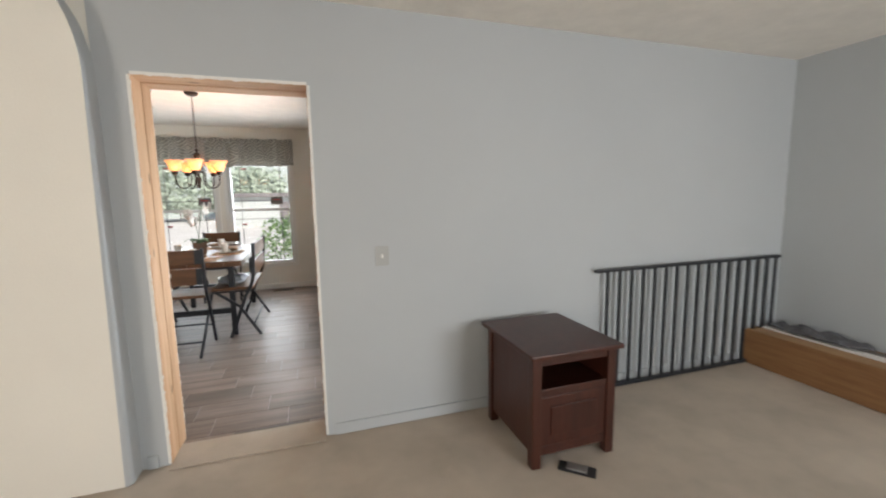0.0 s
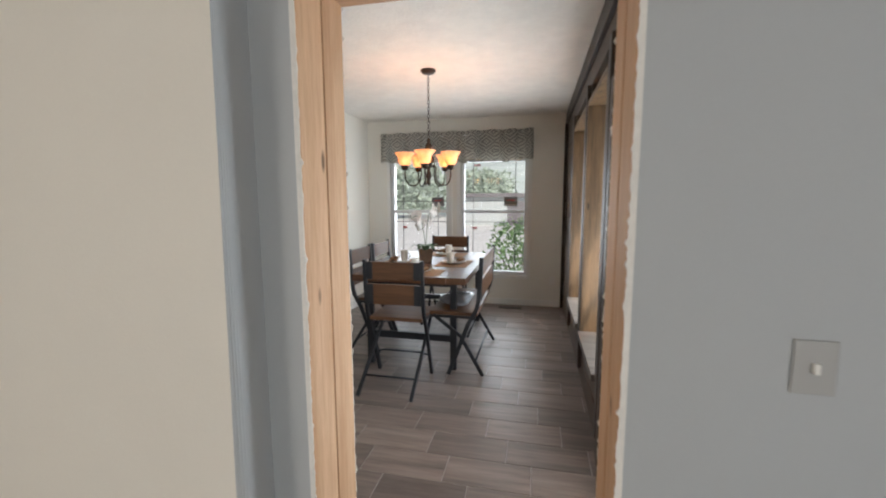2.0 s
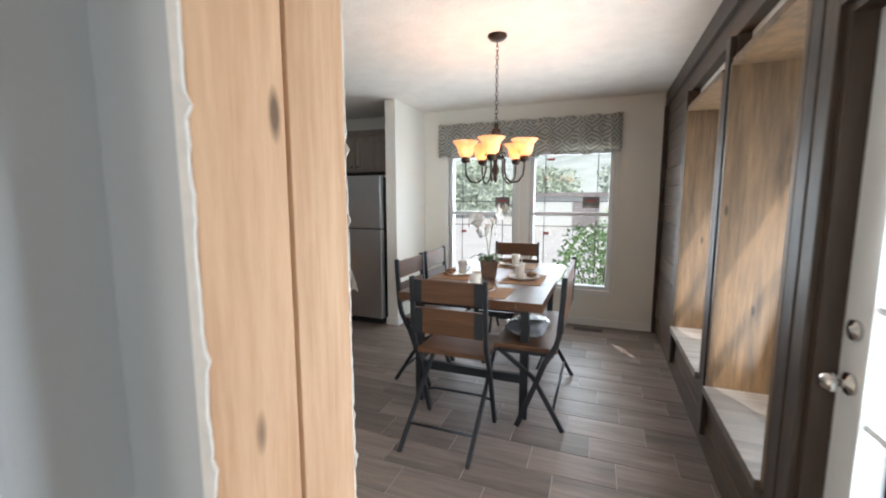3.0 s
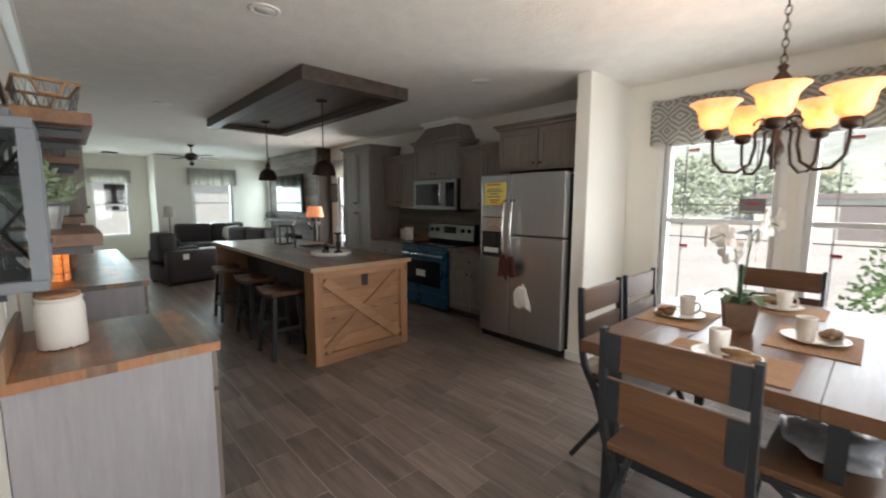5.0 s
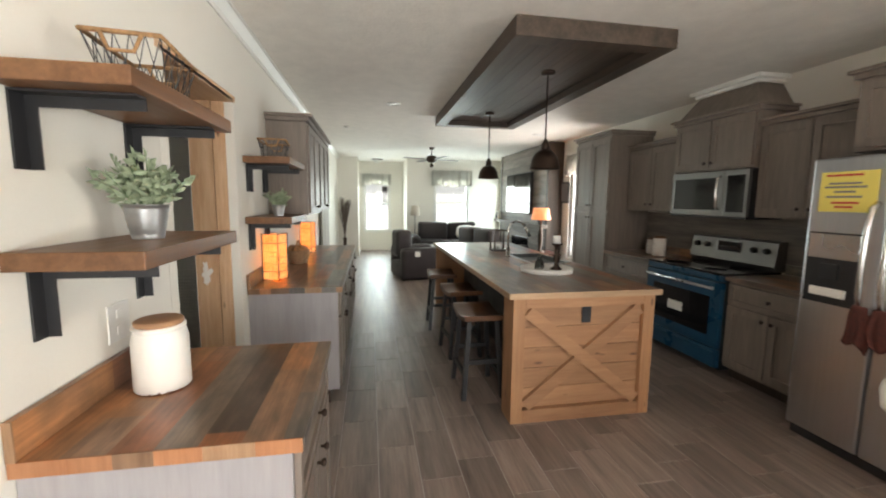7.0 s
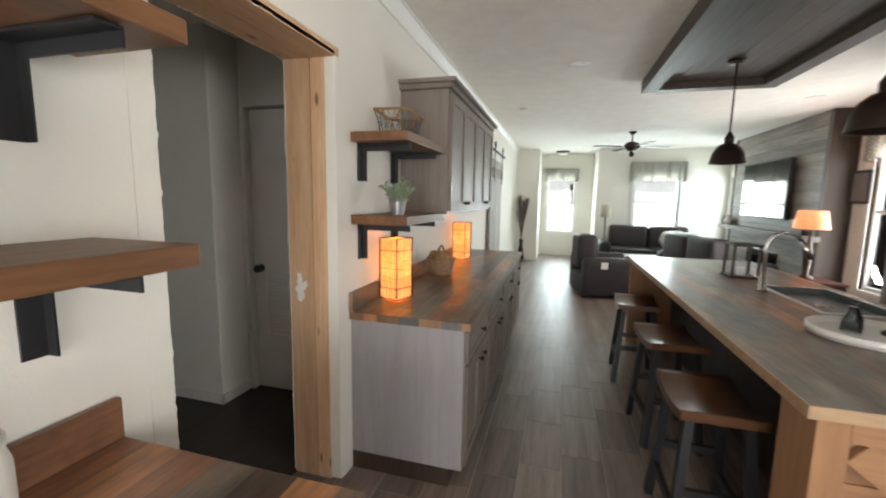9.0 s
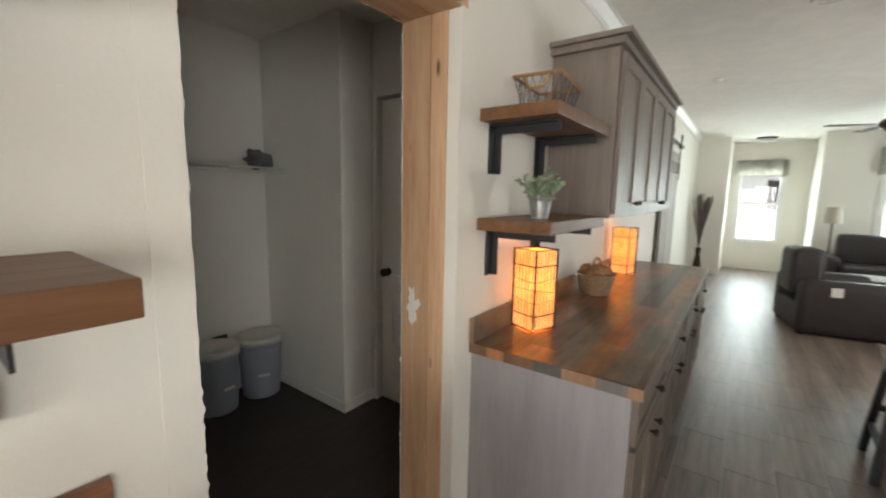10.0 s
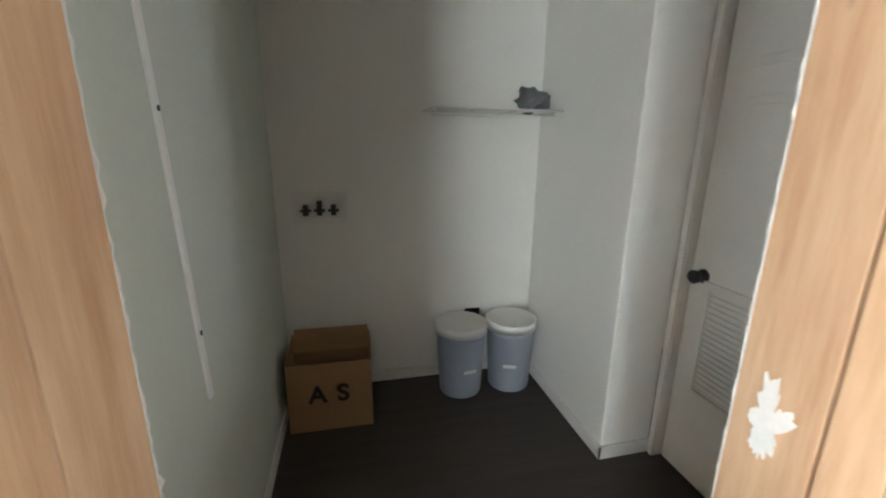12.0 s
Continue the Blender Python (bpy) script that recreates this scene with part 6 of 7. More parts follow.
def potted(x, y, z, seed, s=1.0):
    t = thing("potted_plant", pose(x, y, z), "sage-green foliage in a ribbed galvanised pail", "plant", "pails of foliage")
    r0, r1, h = 0.052 * s, 0.073 * s, 0.125 * s
    pr = [(0, 0), (r0, 0)]
    for i in range(9):
        f = i / 8
        pr.append((r0 + (r1 - r0) * f + (0.0022 * s if i % 2 and 0.3 < f < 0.9 else 0), h * f))
    pr += [(r1 + 0.004, h), (r1 + 0.004, h + 0.004), (r1 - 0.004, h + 0.003), (r1 - 0.006, h - 0.02), (0, h - 0.02)]
    part("pail", lathe(pr, 32), GALV, t)
    rnd = random.Random(seed)
    vs, fs = [], []
    st = bmesh.new()
    for k in range(26):
        a, lean = rnd.uniform(0, 6.283), rnd.uniform(0.08, 0.85)
        ln = rnd.uniform(0.12, 0.215) * s
        d = Vector((math.cos(a) * math.sin(lean), math.sin(a) * math.sin(lean) * 0.8, math.cos(lean)))
        p0 = Vector((math.cos(a) * 0.03 * s, math.sin(a) * 0.03 * s, h - 0.02))
        p1 = p0 + d * ln
        tube([p0, (p0 + p1) / 2 + Vector((0, 0, 0.01)), p1], 0.0015, 4, st)
        for j in range(16):
            f = 0.2 + 0.8 * j / 15
            c = p0.lerp(p1, f)
            u = (d * 0.5 + Vector((rnd.uniform(-1, 1), rnd.uniform(-1, 1), rnd.uniform(-0.6, 1)))).normalized() * 0.042 * s * rnd.uniform(0.7, 1.2)
            v = u.orthogonal().normalized() * 0.014 * s
            q = u.cross(v).normalized() * 0.003
            i = len(vs)
            vs += [c, c + u * 0.5 + v + q, c + u, c + u * 0.5 - v + q, c + u * 0.5 - q]
            fs += [(i, i + 1, i + 4), (i + 1, i + 2, i + 4), (i + 2, i + 3, i + 4), (i + 3, i, i + 4)]
    part("stems", st, LEAF, t)
    me = bpy.data.meshes.new("leaves")
    me.from_pydata(vs, [], fs)
    me.materials.append(SAGE)
    o = new("leaves", me)
    o.parent = t
    o["kind"] = "stuff"


potted(-2.685, 3.03, 1.405, 3, 0.86)
potted(-4.44, 3.07, 1.411, 9, 0.64)


def canister():
    t = thing("canister", pose(-2.68, 3.045, 0.900), "white chipped ceramic canister with a wooden lid", "canister")
    m, nt, b, co = begin("chipped_ceramic", 0.35)
    sep = nt.nodes.new("ShaderNodeSeparateXYZ")
    nt.links.new(co, sep.inputs[0])
    n = tri_noise(nt, 55, co, 3)
    low = math_node(nt, "LESS_THAN", math_node(nt, "ADD", sep.outputs[2], math_node(nt, "MULTIPLY", n, 0.03)), 0.0185)
    c = mix(nt, low, (0.80, 0.76, 0.70), (0.16, 0.07, 0.04))
    nt.links.new(c, b.inputs["Base Color"])
    part("jar", lathe([(0, 0), (0.080, 0), (0.084, 0.006), (0.083, 0.17), (0.076, 0.195), (0.072, 0.2), (0.078, 0.206), (0.078, 0.216), (0, 0.216)], 40), m, t)
    part("lid", lathe([(0, 0.2165), (0.068, 0.2165), (0.072, 0.22), (0.072, 0.232), (0.066, 0.236), (0, 0.236)], 36), CEDAR, t, "wooden lid")


canister()
RICE = lit_shade("lit_rice_paper", (1, 0.5, 0.1), 0.3, (0.80, 0.36, 0.09), (1.0, 0.60, 0.24), 0.2)


def paper_lamp(x, y, turn, seed):
    t = thing("table_lamp", pose(x, y, 0.900, 0, 0, turn), "square rice-paper table lamp wound with wire, lit", "lamp", "paper lamps on the side counter")
    w, h = 0.068, 0.36
    for sx in (-1, 1):
        for sy in (-1, 1):
            part("post", boxes((sx * w - 0.003, sx * w + 0.003, sy * w - 0.003, sy * w + 0.003, 0, h + 0.01)), BLACK, t)
    for z in (0.006, h * 0.2, h * 0.82, h + 0.006):
        ring = [(-w, -w, z), (w, -w, z), (w, w, z), (-w, w, z), (-w, -w, z)]
        part("ring", tube(ring, 0.0028, 4), BLACK, t)
    sh = bmesh.new()
    box(sh, -w + 0.004, w - 0.004, -w + 0.004, -w + 0.006, 0.012, h)
    box(sh, -w + 0.004, w - 0.004, w - 0.006, w - 0.004, 0.012, h)
    box(sh, -w + 0.004, -w + 0.006, -w + 0.006, w - 0.006, 0.012, h)
    box(sh, w - 0.006, w - 0.004, -w + 0.006, w - 0.006, 0.012, h)
    part("shade", sh, RICE, t, "glowing rice-paper shade")
    rnd = random.Random(seed)
    for k in range(4):
        side = pose(0, 0, 0, 0, 0, 90 * k)
        for j in range(6):
            u = w * (-0.75 + 0.3 * j) + rnd.uniform(-0.003, 0.003)
            bm = tube([(u, -w - 0.001, 0.012), (u + rnd.uniform(-0.003, 0.003), -w - 0.001, h)], 0.0012, 4)
            bmesh.ops.transform(bm, matrix=side, verts=bm.verts)
            part("reed", bm, BRONZE, t)
    for k in range(3):
        z = h * (0.38 + 0.14 * k)
        pts = [(sx * (w + 0.002), sy * (w + 0.002), z + rnd.uniform(-0.02, 0.02)) for sx, sy in ((-1, -1), (1, -1), (1, 1), (-1, 1), (-1, -1))]
        part("wire", tube(pts, 0.0014, 4), BRONZE, t)
    bulb(x, y, 0.90 + h * 0.55, 2.6, 0.03, (1, 0.6, 0.22))


paper_lamp(-4.585, 3.0, -20, 1)
paper_lamp(-6.30, 3.0, -14, 2)


def wicker():
    t = thing("wicker_basket", pose(-5.45, 3.03, 0.900), "woven wicker basket of seed pods", "basket")
    r = 0.11
    prof = [(0, 0), (0.085, 0)]
    for i in range(15):
        prof.append((0.085 + 0.03 * i / 14 + (0.004 if i % 2 else 0), 0.008 + 0.125 * i / 14))
    prof += [(0.108, 0.132), (0.105, 0.10), (0, 0.095)]
    part("body", lathe(prof, 28), wood("wicker", (0.16, 0.09, 0.05), (0.45, 0.30, 0.18), "x", 0.8, 3), t)
    part("handle", tube(arc(0, 0, 0.12, 0.105, 0, 180, 14, "xz"), 0.007, 6), JUTE, t)
    rnd = random.Random(1)
    for k in range(9):
        a = k * 0.7
        part("pod", blob(0.036, 0.034, 0.036, (0.062 * math.cos(a) * (0 if k == 8 else 1), 0.062 * math.sin(a) * (0 if k == 8 else 1), 0.135 + 0.02 * rnd.random()), 0.3, None, 2), JUTE, t)


wicker()


PEWTER = paint("pewter", (0.10, 0.105, 0.115), 0.5, 0.12, 9, 0.0)
RING = 0.172


def hung_lantern(x, y, z, metal, thick, label):
    t = thing("hanging_lantern", pose(x, y, z), label, "lantern", "hanging lanterns")
    w, h = 0.055, 0.165
    for sx in (-1, 1):
        for sy in (-1, 1):
            part("post", boxes((sx * w - thick, sx * w + thick, sy * w - thick, sy * w + thick, 0.012, h)), metal, t)
    part("base", boxes((-w - 0.006, w + 0.006, -w - 0.006, w + 0.006, 0, 0.012), r=0.002), metal, t)
    part("roof", boxes((-w - 0.006, w + 0.006, -w - 0.006, w + 0.006, h, h + 0.012), (-w + 0.01, w - 0.01, -w + 0.01, w - 0.01, h + 0.0125, h + 0.022), r=0.002), metal, t)
    for k in range(4):
        side = pose(0, 0, 0, 0, 0, 90 * k)
        for a, b in ((-1, 1), (1, -1)):
            bm = tube([(a * (w - 0.01), -w, 0.02), (b * (w - 0.01), -w, h - 0.01)], 0.0025, 6)
            bmesh.ops.transform(bm, matrix=side, verts=bm.verts)
            part("cross_wire", bm, BLACK, t)
        g = boxes((-w + 0.01, w - 0.01, -w + 0.004, -w + 0.006, 0.013, h - 0.001))
        bmesh.ops.transform(g, matrix=side, verts=g.verts)
        p = part("pane", g, HAZE, t)
    c = h + 0.0225
    part("collar", lathe([(0.025, c), (0.025, c + 0.034), (0.034, c + 0.035), (0.034, c + 0.039), (0, c + 0.039)], 24), BLACK, t, "pierced round collar")
    for q in range(12):
        for k in (0, 1):
            a = radians(30 * q + 15 * k)
            part("hole", blob(0.0035, 0.0035, 0.0035, (0.025 * math.cos(a), 0.025 * math.sin(a), c + 0.011 + 0.012 * k), 0, None, 1), PEWTER, t)
    for sx in (-1, 1):
        side = [(0.022, 0.036), (0.027, 0.075), (0.0275, 0.105), (0.021, 0.135), (0.008, 0.152)]
        part("bail", tube([(sx * u, 0, c + v) for u, v in side], 0.003, 6), BLACK, t)
    part("ring", tube(arc(0, 0, c + RING, 0.022, 0, 360, 20, "xz"), 0.003, 6), BLACK, t)
    part("candle", lathe([(0, 0.0125), (0.02, 0.0125), (0.02, 0.04), (0, 0.038)]), WHITECL, t)


HAZE = glass_mat("hazy_glass", (0.86, 0.89, 0.9), 0.06, 1.55)
hung_lantern(-0.945, 3.02, 1.432, PEWTER, 0.007, "pale grey metal lantern with crossed bars, hanging")
hung_lantern(-1.895, 3.0, 1.403, BLACK, 0.0045, "black iron lantern with crossed wire sides, hanging")
hb = thing("hook_board", pose(-1.44, Y_KIT + 0.001, 1.54), "wide brown plank with two iron lantern hooks", "wall decoration")
part("board", boxes((-0.51, 0.42, 0.001, 0.022, -0.265, 0.27), r=0.004), SHELFWOOD, hb)
for x0, x1, y, z in ((0.36, 0.495, 0.14, 1.432), (-0.16, -0.455, 0.12, 1.403)):
    w = z + 0.1875 + RING + 0.022 - 1.54 - 0.006
    part("hook", tube([(x0, 0.022, 0.22), (x0 + (x1 - x0) * 0.2, y * 0.7, w + 0.035), (x0 + (x1 - x0) * 0.6, y, w + 0.032), (x1 - (x1 - x0) * 0.08, y, w + 0.001), (x1, y, w - 0.004), (x1 + (x1 - x0) * 0.06, y, w + 0.012)], 0.005, 6), BLACK, hb)


def barn_door():
    t = thing("barn_door", pose(-8.9, Y_KIT + 0.05, 0), "whitewashed plank sliding barn door on a black rail", "door")
    for i in range(6):
        part("plank", boxes((-0.55 + i * 0.184, -0.37 + i * 0.184, -0.015, 0.015, 0.02, 2.1), r=0.003), SHIPZ, t)
    for z in (0.2, 1.9):
        part("batten", boxes((-0.55, 0.55, 0.016, 0.034, z - 0.07, z + 0.07), r=0.003), BARN_Z, t)
    part("rail", boxes((-1.0, 1.0, 0.0, 0.008, 2.22, 2.26)), BLACK, t)
    for x in (-0.4, 0.4):
        part("strap", boxes((x - 0.02, x + 0.02, 0.0345, 0.042, 1.75, 2.26)), BLACK, t)
        k = lathe([(0, 0), (0.05, 0), (0.05, 0.014), (0, 0.014)], 20)
        bmesh.ops.transform(k, matrix=pose(x, 0.05, 2.30, 90, 0, 0), verts=k.verts)
        part("wheel", k, BLACK, t)
    part("wall_stop", boxes((-0.9, -0.86, -0.045, 0, 2.22, 2.26), (0.86, 0.9, -0.045, 0, 2.22, 2.26)), BLACK, t)


SHIPZ = wood("whitewashed_plank", (0.28, 0.25, 0.22), (0.62, 0.58, 0.52), "z", 0.7)
barn_door()

# ---- living room ----
def cushion(a, b, c, d, e, f, r=0.07):
    bm = boxes((a, b, c, d, e, f))
    bmesh.ops.bevel(bm, geom=bm.edges[:], offset=min(r, (b - a) * 0.45, (d - c) * 0.45, (f - e) * 0.45), segments=4, profile=0.6, affect="EDGES")
    for face in bm.faces:
        face.smooth = True
    return bm


def sofa(name, w, m, label, seats):
    """Leather seat with tufted back cushions and rounded arms; faces -y."""
    t = thing(name, m, label, "sofa" if seats > 1 else "armchair")
    h = w / 2
    part("base", cushion(-h + 0.05, h - 0.05, -0.42, 0.42, 0.04, 0.34, 0.04), LEATHER, t)
    for sx in (-1, 1):
        a, b = sorted((sx * h, sx * (h - 0.24)))
        part("arm", cushion(a, b, -0.46, 0.42, 0.02, 0.63, 0.11), LEATHER, t)
    n = w - 0.48
    for i in range(seats):
        a = -n / 2 + n * i / seats
        b = a + n / seats
        part("seat_cushion", cushion(a + 0.005, b - 0.005, -0.48, 0.22, 0.32, 0.50), LEATHER, t)
        bk = cushion(a + 0.005, b - 0.005, 0.14, 0.46, 0.42, 0.96, 0.10)
        bmesh.ops.subdivide_edges(bk, edges=bk.edges[:], cuts=1)
        part("back_cushion", bk, LEATHER, t)
        for j in range(3):
            for z in (0.62, 0.80):
                part("tuft", blob(0.016, 0.008, 0.016, (a + (b - a) * (j + 0.6) / 3.2, 0.137, z), 0, None, 2), BLACK, t)
    for sx in (-1, 1):
        for y in (-0.36, 0.36):
            part("foot", boxes((sx * (h - 0.12) - 0.03, sx * (h - 0.12) + 0.03, y - 0.03, y + 0.03, 0, 0.039)), BLACK, t)
    return t


sofa("recliner", 0.94, pose(-9.33, 4.65, 0, 0, 0, 192), "dark brown leather recliner turned to the television", 1)
sofa("sofa", 2.1, pose(-12.05, 5.85, 0, 0, 0, 90), "dark brown tufted leather sofa at the end wall", 2)
sofa("loveseat", 1.7, pose(-9.9, 6.35, 0, 0, 0, 200), "dark brown leather loveseat beside the coffee table", 2)
tag = thing("hang_tag", pose(-8.845, 4.63, 0.52, 0, 0, 12), "white paper tag on the leather chair", "tag")
part("card", boxes((0, 0.003, -0.05, 0.05, -0.05, 0.05)), PAPER, tag)
solid("throw_pillow", blob(0.1, 0.26, 0.2, (0, 0, 0.2), 0.15, None, 3, 0.7), WHITECL, pose(-11.9, 6.3, 0.5, 0, -18, 0), "white throw pillow on the leather sofa", "pillow", "throw pillows")
solid("throw_pillow", blob(0.1, 0.26, 0.2, (0, 0, 0.2), 0.15, None, 3, 0.7), WHITECL, pose(-11.75, 6.62, 0.5, 0, -18, 20), "white throw pillow on the leather sofa", "pillow", "throw pillows")
ct = thing("coffee_table", pose(-10.9, 5.6, 0), "low pale coffee table before the sofa", "table")
part("top", boxes((-0.3, 0.3, -0.55, 0.55, 0.42, 0.45), r=0.004), SHIPLAP, ct)
for sx in (-1, 1):
    for sy in (-1, 1):
        part("leg", boxes((sx * 0.26 - 0.025, sx * 0.26 + 0.025, sy * 0.5 - 0.025, sy * 0.5 + 0.025, 0, 0.419)), DARKTRIM, ct)
solid("ornament_ball", blob(0.09, 0.09, 0.09, (0, 0, 0.09), 0.05, None, 3), BRONZE, pose(-10.85, 5.95, 0.451), "dark woven ornament ball on the coffee table", "ornament")


def floor_lamp():
    t = thing("floor_lamp", pose(-12.3, 4.95, 0), "slim floor lamp with a pale drum shade", "lamp")
    part("base", lathe([(0, 0), (0.13, 0), (0.13, 0.015), (0.02, 0.03), (0, 0.03)]), BRONZE, t)
    part("pole", tube([(0, 0, 0.03), (0, 0, 1.15)], 0.012), BRONZE, t)
    part("shade", lathe([(0.13, 1.13), (0.13, 1.132), (0.10, 1.40), (0.097, 1.40), (0.127, 1.132)], 28), paint("linen", (0.5, 0.44, 0.37), 0.9), t)


floor_lamp()


def fan():
    t = thing("ceiling_fan", pose(-10.15, 5.08, CEIL), "dark bronze ceiling fan with four blades", "fan")
    part("rose", lathe([(0, -0.05), (0.03, -0.05), (0.065, -0.01), (0.065, -0.001), (0, -0.001)], 24), BRONZE, t)
    part("rod", tube([(0, 0, -0.05), (0, 0, -0.17)], 0.012), BRONZE, t)
    part("motor", lathe([(0, -0.33), (0.07, -0.325), (0.12, -0.28), (0.13, -0.24), (0.10, -0.19), (0.03, -0.165), (0, -0.165)], 28), BRONZE, t)
    part("light_kit", lathe([(0, -0.43), (0.03, -0.425), (0.045, -0.39), (0.03, -0.345), (0, -0.331)], 20), BRONZE, t)
    for k in range(4):
        bm = boxes((0.20, 0.66, -0.065, 0.065, -0.258, -0.25), (0.11, 0.22, -0.02, 0.02, -0.262, -0.2585), r=0.003)
        bmesh.ops.transform(bm, matrix=pose(0, 0, 0, 0, 0, 90 * k + 18) @ pose(0, 0, 0, 0, 0, 0), verts=bm.verts)
        part("blade", bm, DARKTRIM, t)


fan()
fl = thing("flush_light", pose(-13.0, 3.95, CEIL), "small dark flush light in the entry", "ceiling light")
part("pan", lathe([(0.15, -0.03), (0.16, -0.001), (0, -0.001)][::-1], 24), BRONZE, fl)
part("bowl", lathe([(0, -0.10), (0.08, -0.085), (0.14, -0.03), (0, -0.03)], 24), WHITEPL, fl)


def tv_wall():
    t = thing("panelled_chimney", pose(-10.1, Y_EXT, 0), "weathered board television wall with dark corner posts", "feature wall")
    x0, x1, d = -1.45, 1.45, 0.30
    part("core", boxes((x0 + 0.02, x1 - 0.02, -d + 0.02, -0.001, 0, CEIL - 0.003)), DARKTRIM, t)
    z = 0.0
    while z < CEIL - 0.02:
        part("board", boxes((x0 + 0.08, x1 - 0.08, -d, -d + 0.019, z + 0.002, min(z + 0.165, CEIL - 0.005)), r=0.003), SHIPLAP, t)
        z += 0.167
    for a in (x0, x1 - 0.08):
        part("corner_post", boxes((a, a + 0.08, -d - 0.012, -0.002, 0, CEIL - 0.004), r=0.004), DARKTRIM, t)
    part("mantel", boxes((x0 - 0.06, x1 + 0.06, -d - 0.16, -d - 0.013, 1.02, 1.09), r=0.006), SHIPLAP, t)
    part("firebox", boxes((-0.5, 0.5, -d - 0.02, -d - 0.0005, 0.15, 0.75), r=0.004), BLACKGL, t)
    v = thing("television", pose(-10.1, Y_EXT - 0.36, 1.72), "large flat black television on the board wall", "television")
    part("casing", boxes((-0.75, 0.75, -0.03, 0.03, -0.44, 0.44), r=0.004), BLACK, v)
    part("screen", boxes((-0.735, 0.735, -0.034, -0.0305, -0.425, 0.425)), BLACKGL, v)
    part("wall_mount", boxes((-0.2, 0.2, 0.0305, 0.059, -0.2, 0.2)), BLACK, v)


tv_wall()
pf = thing("picture_frame", pose(-8.52, Y_EXT - 0.001, 1.72), "small dark framed picture on the wall", "picture")
part("frame", boxes((-0.16, 0.16, -0.03, 0, -0.2, 0.2), r=0.004), BLACK, pf)
part("print", boxes((-0.13, 0.13, -0.032, -0.0305, -0.17, 0.17)), GREYCARD, pf)
for x, h, mt in ((-8.75, 0.22, BLACK), (-11.35, 0.2, WHITEPL), (-11.5, 0.16, BLACK)):
    v = solid("mantel_vase", lathe([(0, 0), (0.04, 0), (0.06, h * 0.4), (0.03, h * 0.8), (0.04, h), (0.03, h), (0, h * 0.9)], 20), mt, pose(x, Y_EXT - 0.40, 1.091), "small vase on the mantel shelf", "vase", "mantel vases")


def shade_lamp():
    e = thing("end_table", pose(-8.05, 6.75, 0), "dark wooden end table beside the loveseat", "table")
    part("top", boxes((-0.28, 0.28, -0.28, 0.28, 0.60, 0.63), r=0.004), CHERRY, e)
    for sx in (-1, 1):
        for sy in (-1, 1):
            part("leg", boxes((sx * 0.24 - 0.025, sx * 0.24 + 0.025, sy * 0.24 - 0.025, sy * 0.24 + 0.025, 0, 0.599)), CHERRY, e)
    t = thing("table_lamp", pose(-8.05, 6.75, 0.631), "table lamp with a dark turned base and orange shade, lit", "lamp")
    part("base", lathe([(0, 0), (0.08, 0), (0.08, 0.02), (0.03, 0.05), (0.04, 0.2), (0.05, 0.3), (0.02, 0.45), (0.012, 0.60), (0, 0.60)], 24), BRONZE, t)
    part("shade", lathe([(0.17, 0.59), (0.172, 0.592), (0.135, 0.80), (0.132, 0.80), (0.167, 0.592)], 32), lit_shade("lit_orange_shade", (1, 0.4, 0.1), 0.35, (0.80, 0.30, 0.13), (0.92, 0.40, 0.20), 0.12), t, "glowing orange shade")
    bulb(-8.05, 6.75, 0.631 + 0.70, 1.3, 0.03, (1, 0.5, 0.2))


shade_lamp()


def dried_grass():
    t = thing("dried_grass", pose(-12.2, 3.08, 0), "tall dried grasses in a slim dark floor vase", "plant")
    part("vase", lathe([(0, 0), (0.06, 0), (0.085, 0.12), (0.04, 0.42), (0.055, 0.55), (0.045, 0.55), (0, 0.5)], 20), BRONZE, t)
    rnd = random.Random(5)
    bm = bmesh.new()
    for k in range(60):
        a, r = rnd.uniform(0, 6.283), rnd.uniform(0.05, 0.24)
        h = rnd.uniform(1.2, 1.62)
        tube([(0, 0, 0.5), (r * 0.35 * math.cos(a), r * 0.35 * math.sin(a) * 0.7, 0.5 + (h - 0.5) * 0.5), (r * math.cos(a), r * 0.7 * math.sin(a), h)], 0.0035, 4, bm, 0.009)
    o = part("stalks", bm, paint("dry_stalk", (0.13, 0.10, 0.085), 0.9, 0.3), t)
    o["kind"] = "stuff"


dried_grass()

